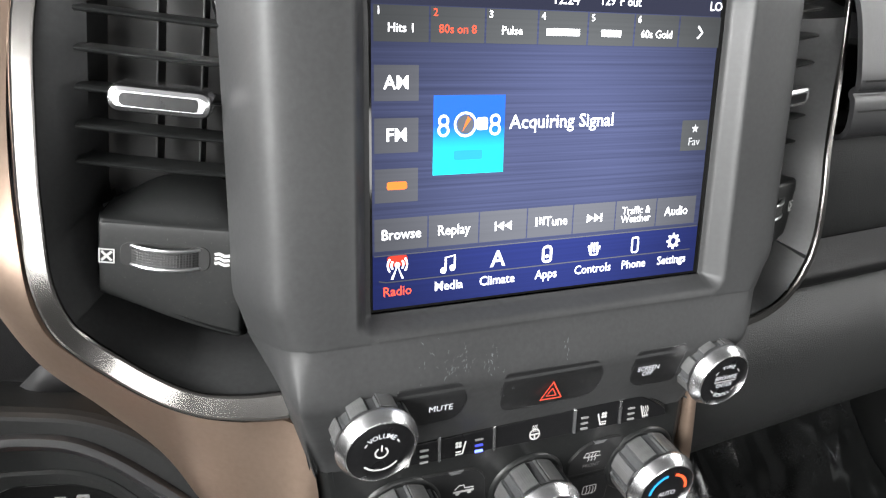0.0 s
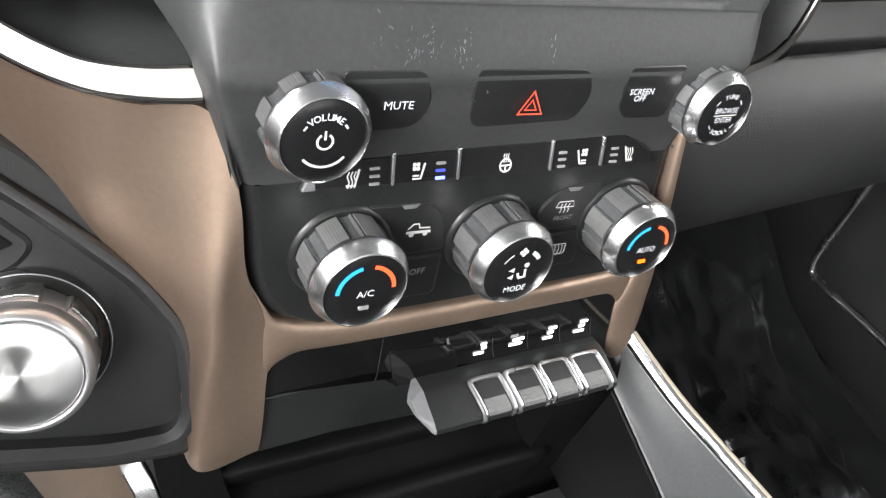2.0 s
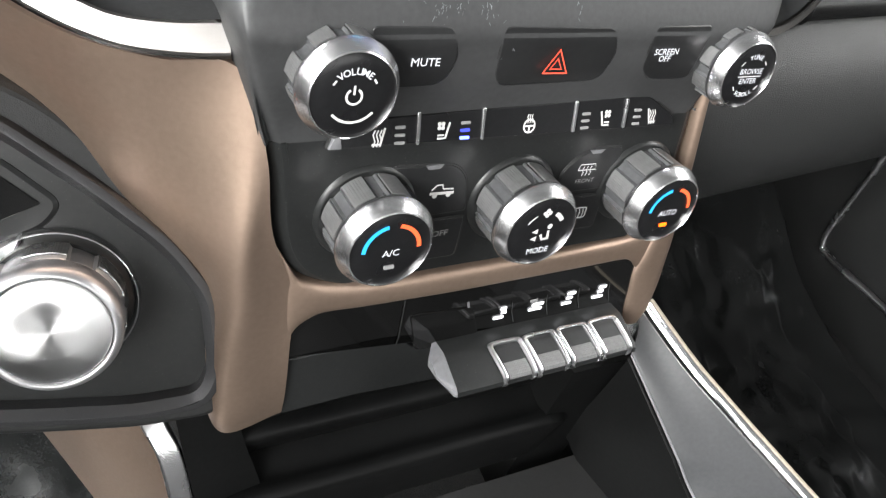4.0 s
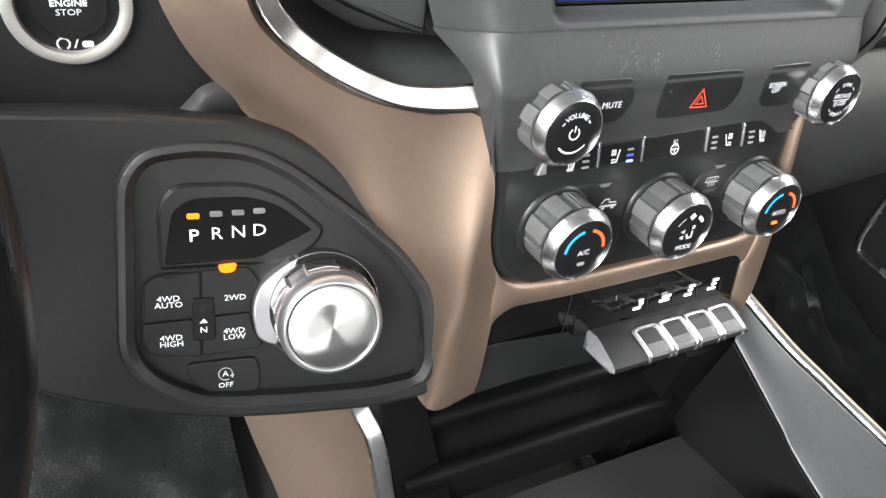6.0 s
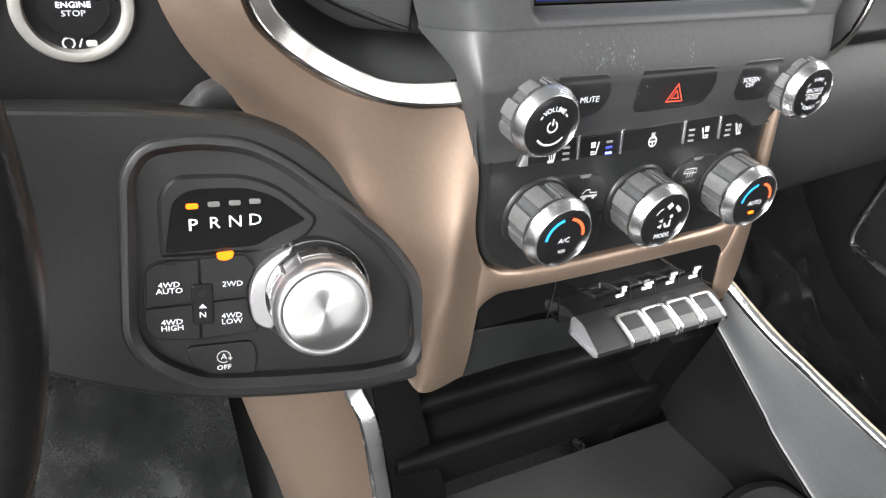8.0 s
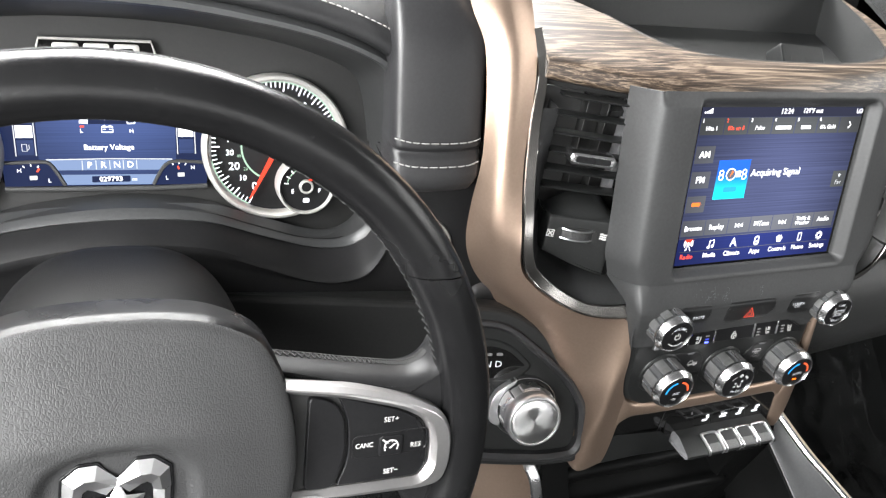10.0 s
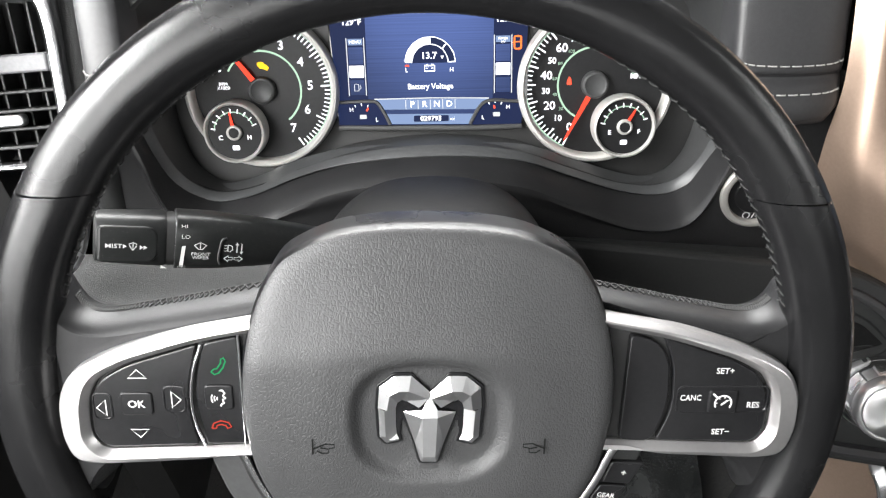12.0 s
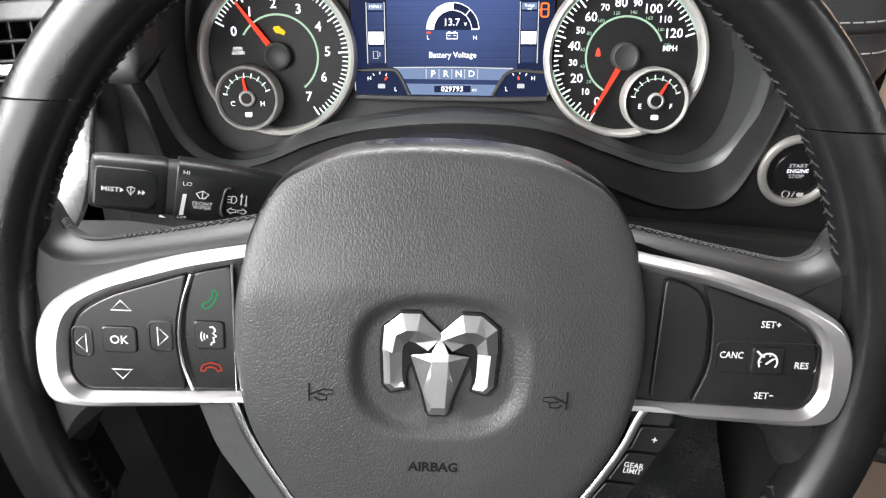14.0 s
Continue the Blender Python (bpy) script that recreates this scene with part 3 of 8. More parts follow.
# ---------------------------------------------------------------- centre stack
def housing():
    """The charcoal surround of the screen, and below it the control panel."""
    h = thing("screen_housing", SCR, "charcoal plastic surround of the touchscreen with finger smudges", "dashboard")

    def low(x, y, d):
        return PAN @ Vector((x / 1000, y / 1000, d / 1000))

    def rise(x, y):
        """How far the surround stands proud beside the screen."""
        far = math.hypot(max(0, abs(x) - 85), max(0, -1.2 - y, y - 126.5))
        k = min(1, far / 8.5)
        return -1 + 10 * k * k * (3 - 2 * k) - max(0, y - 128) * 0.5

    high = (139, 134, 130, 126, 110, 80, 50, 25, 8, 0, -2.2, -4, -6, -8, -10.5, -13)
    mid = {24: 1.2, 14: 0.4, 5: -1.0, -4: -3.5, -12: -5.6, -20: -6.6}
    rows = []
    for x in (-84.5, -60, -30, 0, 30, 60, 84.5):
        rows.append([SCR @ Vector((x / 1000, y / 1000, rise(x, y) / 1000)) for y in high if y <= -1] + [low(x, y, d) for y, d in mid.items()])
    part("chin", loft(rows, 50, 30, 0.002), BEZEL, h, world=True)
    for k, edges in ((-1, (120, 117.5, 115, 112.5, 110.4, 108.2)), (1, (113, 108, 103, 98.5, 95, 92.5))):
        rows = []
        for y in high:
            s = max(0.0, min(1.0, (8 - y) / 21))
            cut = (6.0 if k < 0 else 8.0) * s
            xs = [(136 - cut, -22), (131 - cut, -6), (126 - cut, 4), (120 - cut, rise(120, y) - 1.2)] + [(x, rise(x, y)) for x in (108, 96, 93, 91, 89, 87, 84.5)]
            rows.append([SCR @ Vector((x * k / 1000, y / 1000, d / 1000)) for x, d in xs])
        for (y, d), e in zip(mid.items(), edges):
            rows.append([low(x * k, y, z) for x, z in ((e + 2, -16), (e, -6), (e - 2, d - 2.6), (e - 5.5, d - 0.6), (min(97, e - 8.5), d), (min(95, e - 9.5), d), (min(92.5, e - 10), d), (min(91, e - 10.5), d), (min(89, e - 11), d), (min(87, e - 11.5), d), (min(84.5, e - 12), d))])
        part("pillar", loft(rows, 44, 90, 0.002), BEZEL, h, world=True)
    fall = (-20, -32, -44, -56, -66, -74, -80, -84, -88)
    part("lower_face", loft([[low(x, y, -6.6) for y in fall] for x in (-72, -30, 0, 30, 72)], 12, 20, 0.002), PLASTIC, h, "matte black lower face", world=True)
    for k, edges in ((-1, (108.2, 106.4, 105, 103.8, 101.8, 98.2, 93.6, 88.5, 80)), (1, (92.5, 94, 95.2, 96.2, 97, 97, 95.5, 92, 84))):
        rows = []
        for y, e in zip(fall, edges):
            rows.append([low(x * k, y, z) for x, z in ((e + 1.5, -17), (e, -12.5), (e - 2, -9.2), (e - 5.5, -7.2), (e - 8.5, -6.6), (72, -6.6))])
        part("lower_side", loft(rows, 24, 40, 0.002), PLASTIC, h, world=True)
    part("top_edge", loft([[(x / 1000, y / 1000, rise(x, y) / 1000) for y in (126.5, 129, 132, 135, 139)] for x in (-84.5, -40, 0, 40, 84.5)], 16, 20, 0.002, out=(0, 0, 1)), BEZEL, h)
    marks = random.Random(4)
    bm = bmesh.new()
    for cx, cy, w, n in ((-52, 2, 9, 16), (-46, 8, 5, 10), (-34, 4, 8, 12), (4, 3, 4, 4), (-64, 10, 10, 5), (-26, -9, 6, 7)):
        lean = marks.uniform(0.9, 2.2)
        for i in range(n * 2):
            x, y = cx + marks.gauss(0, w * 0.3), 44 + cy + marks.gauss(0, 3.5)
            a, ln, wd = lean + marks.gauss(0, 0.35), marks.uniform(0.3, 1.6), marks.uniform(0.08, 0.3)
            q = [(x + math.cos(a) * ln * t, y + math.sin(a) * ln * t) for t in (-0.5, -0.1, 0.3, 0.5)]
            stroke(q, wd, 0, bm)
    for v in bm.verts:
        y = v.co.y * 1000
        v.co = low(v.co.x * 1000, y - 18, 1.28 - 0.43 * max(0, y - 18 - 25.2))
    tagged(part("finger_smudge", bm, SMUDGE, h, "pale dried finger smudges", world=True), kind="stuff")
    return h


def lower_panel():
    p = thing("climate_panel", PAN @ Matrix.Translation((0.006, -0.0027, -0.0065)), "matte black control panel with buttons below the touchscreen", "control panel")
    out = [(-108, -20), (-105.5, -40), (-103.5, -60), (-99.5, -72), (-92, -81.5), (-81, -87), (-62, -89.6), (0, -91), (60, -91), (84, -90), (94, -86), (97, -77), (96, -55), (91, -20)]
    out = [(x - 6, y + 2.7) for x, y in out]
    part("panel", slab(rounded(inset(ccw(out), 8), 6, 4), -16, -0.9, 0.2), PLASTIC, p)

    def key(name, pts, r, z=1.0, mat=BUTTON):
        b = part(name, slab(rounded(pts, r, 5), -1, z, 0.5), mat, p)
        part("gap", band(inset(ccw(rounded(pts, r, 5)), -0.7), inset(ccw(rounded(pts, r, 5)), 0.05), -1, z - 0.35, 0.1), DARK, p)
        return b

    def chin_key(name, pts, r):
        """A key flush with the curved surround."""
        out = ccw(rounded(pts, r, 5))

        def follow(b):
            for v in b.verts:
                y = v.co.y * 1000 - 2.7
                v.co.z += (float(np.interp(y, (-2, 5, 12, 18, 24, 30), (-3.0, -1.0, 0.2, 1.2, 1.1, -0.9))) - 1.15) / 1000
            return b

        cells = slab(out, 4, 8.0, 0.5)
        bmesh.ops.triangulate(cells, faces=[f for f in cells.faces if len(f.verts) > 4])
        for y in range(2, 28, 2):
            bmesh.ops.bisect_plane(cells, geom=cells.verts[:] + cells.edges[:] + cells.faces[:], plane_co=(0, y / 1000, 0), plane_no=(0, 1, 0))
        b = part(name, follow(cells), KEYFACE, p, sharp=50)
        part("gap", follow(band(inset(out, -0.45), inset(out, 0.05), 4, 7.62, 0.1)), DARK, p)
        return b

    mute = chin_key("mute_button", [(-84, 27.4), (-53.2, 27), (-49.6, 12.9), (-54, 4.3), (-80, 3.4)], [3, 4, 5, 4, 3])
    letters("MUTE", -62.6, 14.4, 2.9, LIT_SOFT, mute, 7.85, wide=1.05, turn=-1)
    haz = chin_key("hazard_button", [(-34.6, 27), (16.2, 26.3), (20.3, 13.6), (16.6, 3.2), (-28.4, 2.5), (-32.4, 7.2)], [4, 4, 4, 4, 4, 3])
    part("triangle", stroke([(-7.9, 18.0), (-13.4, 9.0), (-2.4, 8.7)], 1.1, 8.25, closed=True), HAZARD, haz, "red warning triangle")
    part("triangle", stroke([(-7.9, 14.6), (-10.5, 10.6), (-5.3, 10.4)], 0.8, 8.25, closed=True), HAZARD, haz, "red inner triangle")
    off = chin_key("screen_off_button", [(35, 26.6), (66, 27), (66, 2), (43.5, 2.3), (37.4, 8)], [4, 3, 3, 4, 3])
    letters("SCREEN\nOFF", 45, 14.6, 2.5, LIT_SOFT, off, 8.3, bold=0.03)

    # the strip of seat and wheel buttons, whose lower edge stands proud
    def leaning(b):
        for v in b.verts:
            v.co.z += (1.4 + max(0.0, -7 - v.co.y * 1000) * 0.2) / 1000
        return b

    strip = part("button_strip", leaning(slab(rounded([(-92.5, -18.8), (-88, -9.5), (51, -6.2), (67.5, -16.0), (69.2, -20.6), (-58, -19.2)], [1, 3, 6, 2, 1, 2], 4), -3, 0, 0.5)), BUTTON, p)
    part("strip_gap", leaning(slab(rounded([(-93.4, -19.7), (-88.6, -8.6), (51.4, -5.3), (68.3, -15.4), (70.2, -21.5), (-58, -20.1)], [1, 3, 6, 2, 1, 2], 4), -3, -1.2, 0.2)), DARK, p, "dark joint round the strip")
    part("strip_end", leaning(slab([(-92.8, -18.9), (-90.4, -14), (-88.5, -13), (-88, -18.9)], -1, 0.5, 0.3)), GREY, p, "grey end cap of the strip")
    for x in (-58.4, -30.8, 12.9, 39.6):
        part("divider", leaning(slab(rounded(box2(x - 0.75, -19.6, x + 0.75, -7.0), 0.6, 3), -1, 0.9, 0.35)), SATIN, p, "bright divider between buttons")

    def seat(x, y, s, waves):
        b = stroke([(x - 2.6 * s, y - 2.9), (x + 0.8 * s, y - 2.9), (x + 2.4 * s, y + 3.0)], 0.9, 0.25)
        if waves:
            for k in (-2.0, -0.7, 0.6):
                stroke([((x + k * s), y - 3.8), (x + (k + .6) * s, y - 1.6), (x + (k - .2) * s, y + 0.6), (x + (k + .6) * s, y + 2.4)], 0.55, 0.3, b)
        else:
            stroke([(x - 2.6 * s, y - 1.7), (x + 0.2 * s, y - 1.7)], 0.7, 0.25, b)
            for a in range(4):
                fill(circle(0.85, 8, x - 1.2 * s + 1.1 * math.cos(a * 1.57 + .78), y + 1.8 + 1.1 * math.sin(a * 1.57 + .78)), 0.25, b)
        return leaning(b)

    part("seat_symbol", seat(-74.0, -15.4, 1, True), WHITE_INK, strip, "printed heated seat symbol")
    part("seat_symbol", seat(-47.6, -15.0, 1, False), WHITE_INK, strip, "printed ventilated seat symbol")
    part("seat_symbol", seat(28.9, -15.0, -1, False), WHITE_INK, strip, "printed ventilated seat symbol")
    part("seat_symbol", seat(54.7, -15.2, -1, True), WHITE_INK, strip, "printed heated seat symbol")
    x, y = -9.1, -15.8
    wheel = stroke(arc(2.6, 0, 350, 20, x, y), 0.7, 0.25, closed=True)
    stroke([(x - 2.4, y), (x + 2.4, y)], 0.7, 0.25, wheel)
    stroke([(x, y), (x, y - 2.4)], 0.7, 0.25, wheel)
    for k in (-1, 0, 1):
        stroke([(x + k, y + 1.2), (x + k + 0.3, y + 2.6), (x + k - 0.3, y + 3.6), (x + k + 0.1, y + 4.8)], 0.4, 0.3, wheel)
    part("wheel_symbol", leaning(wheel), WHITE_INK, strip, "printed heated steering wheel symbol")
    for x, lit in ((-65.6, 0), (-38.4, 1), (18.8, 0), (46.5, 0)):
        for k in range(3):
            y = -12.6 - k * 2.9
            paint = (GREY_INK, BLUE_DIM, BLUE_LAMP)[k] if lit else GREY_INK
            part("lamp", leaning(slab(rounded(box2(x - 2.1, y - 0.55, x + 2.1, y + 0.55), 0.5, 2), -0.1, 0.35, 0)), paint, strip, "lit blue lamp" if lit and k else "unlit lamp")
    # small keys between the knobs
    truck = key("traction_button", [(-64, -31), (-37, -32.4), (-30.8, -38.6), (-28, -55.4), (-54, -56)], [2, 5, 5, 2, 2], 0.7, KEYFACE)
    b = stroke([(-46.4, -43.2), (-44.2, -41.0), (-41.8, -41.0), (-41.2, -43.0), (-36.4, -43.4)], 0.7, 1.0)
    stroke([(-47, -44.8), (-36, -45.2)], 1.3, 1.0, b)
    for x in (-44.6, -38.4):
        fill(circle(1.15, 10, x, -46.0), 1.05, b)
    part("truck_symbol", b, WHITE_INK, truck, "printed pickup symbol")
    offb = key("climate_off_button", [(-54, -58), (-28, -58.6), (-28.5, -79), (-52, -79)], [2, 2, 3, 2], 0.7, KEYFACE)
    letters("OFF", -38.5, -65.6, 3.0, GREY_INK, offb, 0.95)
    front = key("front_defrost_button", [(17, -43), (24, -34.5), (36, -31.0), (48, -32), (46, -53), (18, -53)], [5, 7, 5, 2, 2, 2], 0.7, KEYFACE)
    b = stroke([(25.6, -41.6), (26.6, -38.8), (34.6, -39.0), (35.6, -41.9), (25.6, -41.6)], 0.55, 1.0)
    for k in (0, 2, 4):
        stroke([(28.4 + k, -44.6), (28.9 + k, -43.1), (28.1 + k, -41.6), (28.8 + k, -39.8)], 0.5, 1.05, b)
    part("defrost_symbol", b, WHITE_INK, front, "printed windshield symbol")
    letters("FRONT", 31.2, -47.6, 2.2, GREY_INK, front, 0.95)
    rear = key("rear_defrost_button", [(17, -56), (46, -56.5), (46, -75), (20, -75)], [2, 2, 2, 2], 0.7, KEYFACE)
    b = stroke(rounded(box2(30, -68, 38, -62.5), 1, 3), 0.55, 1.0, closed=True)
    for k in (0, 2, 4):
        stroke([(32 + k, -68.6), (32.5 + k, -65.4), (32 + k, -63)], 0.45, 1.05, b)
    part("defrost_symbol", b, WHITE_INK, rear, "printed rear window symbol")
    for x, y, z in ((-46.8, -31.6, 0.3), (33.6, -32.0, 0.3), (-9.2, -7.4, -0.4)):
        part("sensor", slab([(x - 4, y), (x + 4, y), (x + 2.4, y - 1.8), (x - 2.4, y - 1.8)], -1, z + 0.7, 0.2), GREY, p, "small grey lamp window")
    return p


def arc_letters(words, r, middle, step, size, material, parent, z, below=False):
    """Lettering bent along an arc about the face's centre."""
    for i, ch in enumerate(words):
        a = middle + (i - (len(words) - 1) / 2) * step * (1 if below else -1)
        letters(ch, r * math.cos(radians(a)), r * math.sin(radians(a)), size, material, parent, z, turn=a + (90 if below else -90), bold=0.03)


def knob(m, label, marks):
    k = thing("control_knob", m, label, "knob", "knobs of the centre stack")
    part("skirt", lathe([(19.5, -2), (19.5, 1.0), (18.6, 2.2), (17.6, 2.6)], 64), PLASTIC, k)
    notch = lambda a, z: -0.9 if (a * 8 / (2 * math.pi) + 0.06) % 1 < 0.36 else 0.0
    part("grip", lathe([(16.6, 1), (16.6, 16), (16.9, 16.5)], 128, wave=notch), GRIP, k, "ribbed grey grip")
    for i in range(8):
        a0 = (i + 0.34) / 8 * 2 * math.pi
        rows = []
        for z in (3.6, 16.0):
            rows.append([(16.85 * math.cos(a0 + t) / 1000, 16.85 * math.sin(a0 + t) / 1000, z / 1000) for t in np.linspace(0, 0.44, 6)])
        part("knurl", loft(rows, 6, 4, 0.0005), KNURL, k)
    part("ring", lathe([(16.6, 16.6), (17.5, 17.2), (17.8, 18.6), (17.4, 19.9), (15.1, 23.7), (14.6, 24.0), (14.3, 23.2)], 72, cap=False), POLISHED, k, "polished chrome ring", sharp=20)
    face = part("face", lathe([(14.7, 23.0), (14.0, 23.5), (8, 23.9), (0.5, 24.0)], 48), BUTTON, k, "black printed face")
    marks(face)
    return k


def knobs():
    z = 24.25

    def volume(f):
        arc_letters("VOLUME", 8.4, 90, 14.5, 2.3, LIT_SOFT, f, z)
        part("power_symbol", stroke(arc(2.6, 120, 420, 20), 0.8, z, stroke([(0, 3.8), (0, 0.6)], 0.8, z)), WHITE_INK, f)
        b = stroke(arc(9.0, -140, -40, 16), 0.9, z)
        for s in (-1, 1):
            stroke(arc(8.4, 90 - s * 48, 90 - s * 60, 4), 0.7, z, b)
        part("arc", b, WHITE_INK, f)

    def tune(f):
        arc_letters("TUNE", 8.6, 90, 14, 2.0, LIT_SOFT, f, z)
        letters("BROWSE", 0, 2.0, 2.5, LIT_SOFT, f, z, wide=0.95)
        letters("ENTER", 0, -2.4, 2.5, LIT_SOFT, f, z, wide=0.95)
        arc_letters("SCROLL", 8.8, -90, 12, 2.0, LIT_SOFT, f, z, True)
        b = stroke([(-7, -0.2), (7, -0.2)], 0.5, z)
        for a in (140, 40, 220, 320):
            stroke(arc(8.8, a - 8, a + 8, 6), 0.6, z, b)
        part("arc", b, WHITE_INK, f)

    def warm(word, lamp):
        def marks(f):
            part("cold_arc", stroke(arc(10.0, 178, 102, 14), 1.5, z), COLD, f, "lit blue arc")
            part("hot_arc", stroke(arc(10.0, 78, 2, 14), 1.5, z), HOT, f, "lit red arc")
            letters(word, 0, -1.0, 2.6, LIT_SOFT, f, z, wide=0.9 if len(word) > 3 else 1)
            part("lamp", slab(rounded(box2(-1.9, -7.6, 1.9, -6.0), 0.6, 3), 23.6, 24.4, 0.1), lamp, f)
        return marks

    def mode(f):
        letters("MODE", 0, -8.4, 2.5, LIT_SOFT, f, z, wide=0.95)
        b = stroke([(-0.6, -1.0), (0.6, -3.4), (3.6, -3.0)], 1.2, z)
        stroke([(2.6, 0.4), (3.0, -3.2)], 1.1, z, b)
        fill(circle(1.1, 10, 2.8, 2.2), z, b)
        for y in (-2.6, 0.6):
            fill([(-4.8, y), (-2.2, y + 1.2), (-2.2, y - 1.2)], z, b)
        part("airflow_symbol", b, WHITE_INK, f)
        b = stroke(arc(8.6, 150, 118, 8), 0.6, z)
        stroke(arc(8.6, 62, 30, 8), 1.8, z, b)
        for a in range(4):
            fill(circle(0.9, 8, 1.1 * math.cos(a * 1.57), 8.4 + 1.1 * math.sin(a * 1.57)), z, b)
        part("fan_symbol", b, WHITE_INK, f)

    at = lambda x, y, z=-8, k=1.11: PAN @ Matrix.Translation((x / 1000, y / 1000, z / 1000)) @ Matrix.Scale(k, 4)
    knob(at(-88.0, 8.4, -7, 0.98), "black volume knob with satin chrome ring", volume)
    knob(at(90.0, 7.0, -10, 0.97), "black tuning knob with satin chrome ring", tune)
    knob(at(-67.4, -53.2), "black driver temperature knob with blue and red arcs", warm("A/C", GREY_INK))
    knob(at(0.2, -55.4), "black mode knob with airflow symbol", mode)
    knob(at(68.6, -54.6), "black passenger temperature knob with lit amber lamp", warm("AUTO", AMBER))


def touchscreen():
    s = thing("touchscreen", SCR @ Matrix.Translation((-0.001, 0.0016, 0)), "lit blue touchscreen showing the radio page", "screen")
    part("glass", slab(box2(-85, -3, 85, 128), -4, -1.0, 0), GLOSS, s, "glossy black screen glass")
    z = -0.9
    body = part("picture", fill(box2(-82.5, 21, 82.5, 126), z), SCREEN_BLUE, s, "dark blue streaked picture")
    part("status_bar", fill(box2(-82.5, 117.5, 82.5, 126), z + 0.05), SCREEN_TOP, s)
    foot = part("footer", fill(box2(-82.5, -2, 82.5, 21), z + 0.05), SCREEN_NAVY, s, "navy menu bar")
    part("footer_line", stroke([(-80, 10), (-77, 9.2), (79, 9.4)], 0.5, z + 0.1), TAB, foot)
    part("footer_edge", stroke([(-82, 20.6), (82, 20.8)], 0.5, z + 0.1), TAB, foot)
    zt, zl = z + 0.12, z + 0.25
    xs = [-82, -59, -35.3, -11.5, 12.4, 36, 60, 83.5]
    names = ["Hits 1", "80s on 8", "Pulse", "", "", "60s Gold", ""]
    for i, n in enumerate(names):
        t = part("preset_tab", fill(box2(xs[i] + 0.4, 104, xs[i + 1] - 0.4, 117.2), zt), TAB_TOP, s)
        x = (xs[i] + xs[i + 1]) / 2
        if n:
            letters(n, x, 109, 3.2, LIT_RED if i == 1 else LIT, t, zl, bold=0.05)
        elif i < 6:
            part("name_bar", fill(box2(x - 8 + 3 * (i == 4), 107.6, x + 8 - 3 * (i == 4), 110.4), zl), LIT, t, "unreadable white wording")
        else:
            part("arrow", stroke([(x - 1.2, 113), (x + 1.4, 110.4), (x - 1.2, 107.8)], 1.0, zl), LIT, t)
        if i < 6:
            letters(str(i + 1), xs[i] + 2.4, 115, 2.8, LIT_RED if i == 1 else LIT, t, zl, bold=0.05)
    letters("12:24", 1, 121.8, 4.0, LIT, s, zl, bold=0.05)
    letters("129°F out", 28, 122, 3.6, LIT, s, zl, bold=0.05)
    letters("LO", 79.5, 121.6, 3.8, LIT, s, zl, bold=0.05)
    b = fill(box2(-80, 120.5, -79, 122.0), zl)
    for k in range(4):
        fill(box2(-78.4 + 1.6 * k, 120.5, -77.4 + 1.6 * k, 122.0 + k * 0.8), zl, b)
    part("signal_bars", b, LIT, s)
    for (y0, y1), w, m in (((82, 95.5), "AM", LIT), ((62, 75.5), "FM", LIT), ((42.3, 55.8), "", LIT_ORANGE)):
        t = part("band_tab", fill(box2(-81.5, y0, -63.3, y1), zt), TAB, s)
        if w:
            letters(w, -72.4, (y0 + y1) / 2, 5.0, m, t, zl, bold=0.12)
        else:
            part("wording", fill(rounded(box2(-76.5, 47.4, -68, 50.6), 1, 3), zl), m, t, "orange wordmark bar")
    art = part("cover", fill(box2(-57, 52.3, -25.2, 84), zt), ART, s, "blue cover picture with white shapes")
    for x in (-52.6, -29.6):
        b = stroke(circle(1.9, 16, x, 74.0), 1.0, zl, closed=True)
        stroke(circle(2.1, 16, x, 70.2), 1.0, zl, b, closed=True)
        part("numeral", b, LIT, art)
    part("disc", stroke(circle(4.6, 28, -43, 72.4), 0.9, zl, closed=True), LIT, art)
    part("disc", fill(circle(3.8, 24, -43, 72.4), zl), TAB, art)
    part("disc", fill([(-44.5, 69.4), (-42, 75.6), (-40.6, 74.4)], zl + 0.05), LIT_ORANGE, art)
    part("mark", fill(rounded(box2(-38, 70, -33, 75), 1, 3), zl), LIT, art, "white unreadable mark")
    part("reflection_mark", fill(rounded(box2(-48, 58, -35, 62), 1, 3), zl), COLD, art, "pale unreadable mark")
    letters("Acquiring Signal", 3, 72.6, 5.6, LIT, s, zl, bold=0.08, wide=1.0)
    fav = part("favourite_tab", fill(box2(67, 57.5, 82, 71.5), zt), TAB_TOP, s)
    letters("Fav", 74.6, 61.5, 3.6, LIT_SOFT, fav, zl)
    part("star", fill([(74.6 + r * math.sin(a * math.pi / 5), 67.6 + r * math.cos(a * math.pi / 5)) for a, r in zip(range(10), (2.2, 0.95) * 5)], zl), LIT_SOFT, fav)
    xs = [-82, -58.7, -35.5, -12.4, 10.9, 33.6, 56.6, 80]
    words = ["Browse", "Replay", "", "Tune", "", "Traffic &\nWeather", "Audio"]
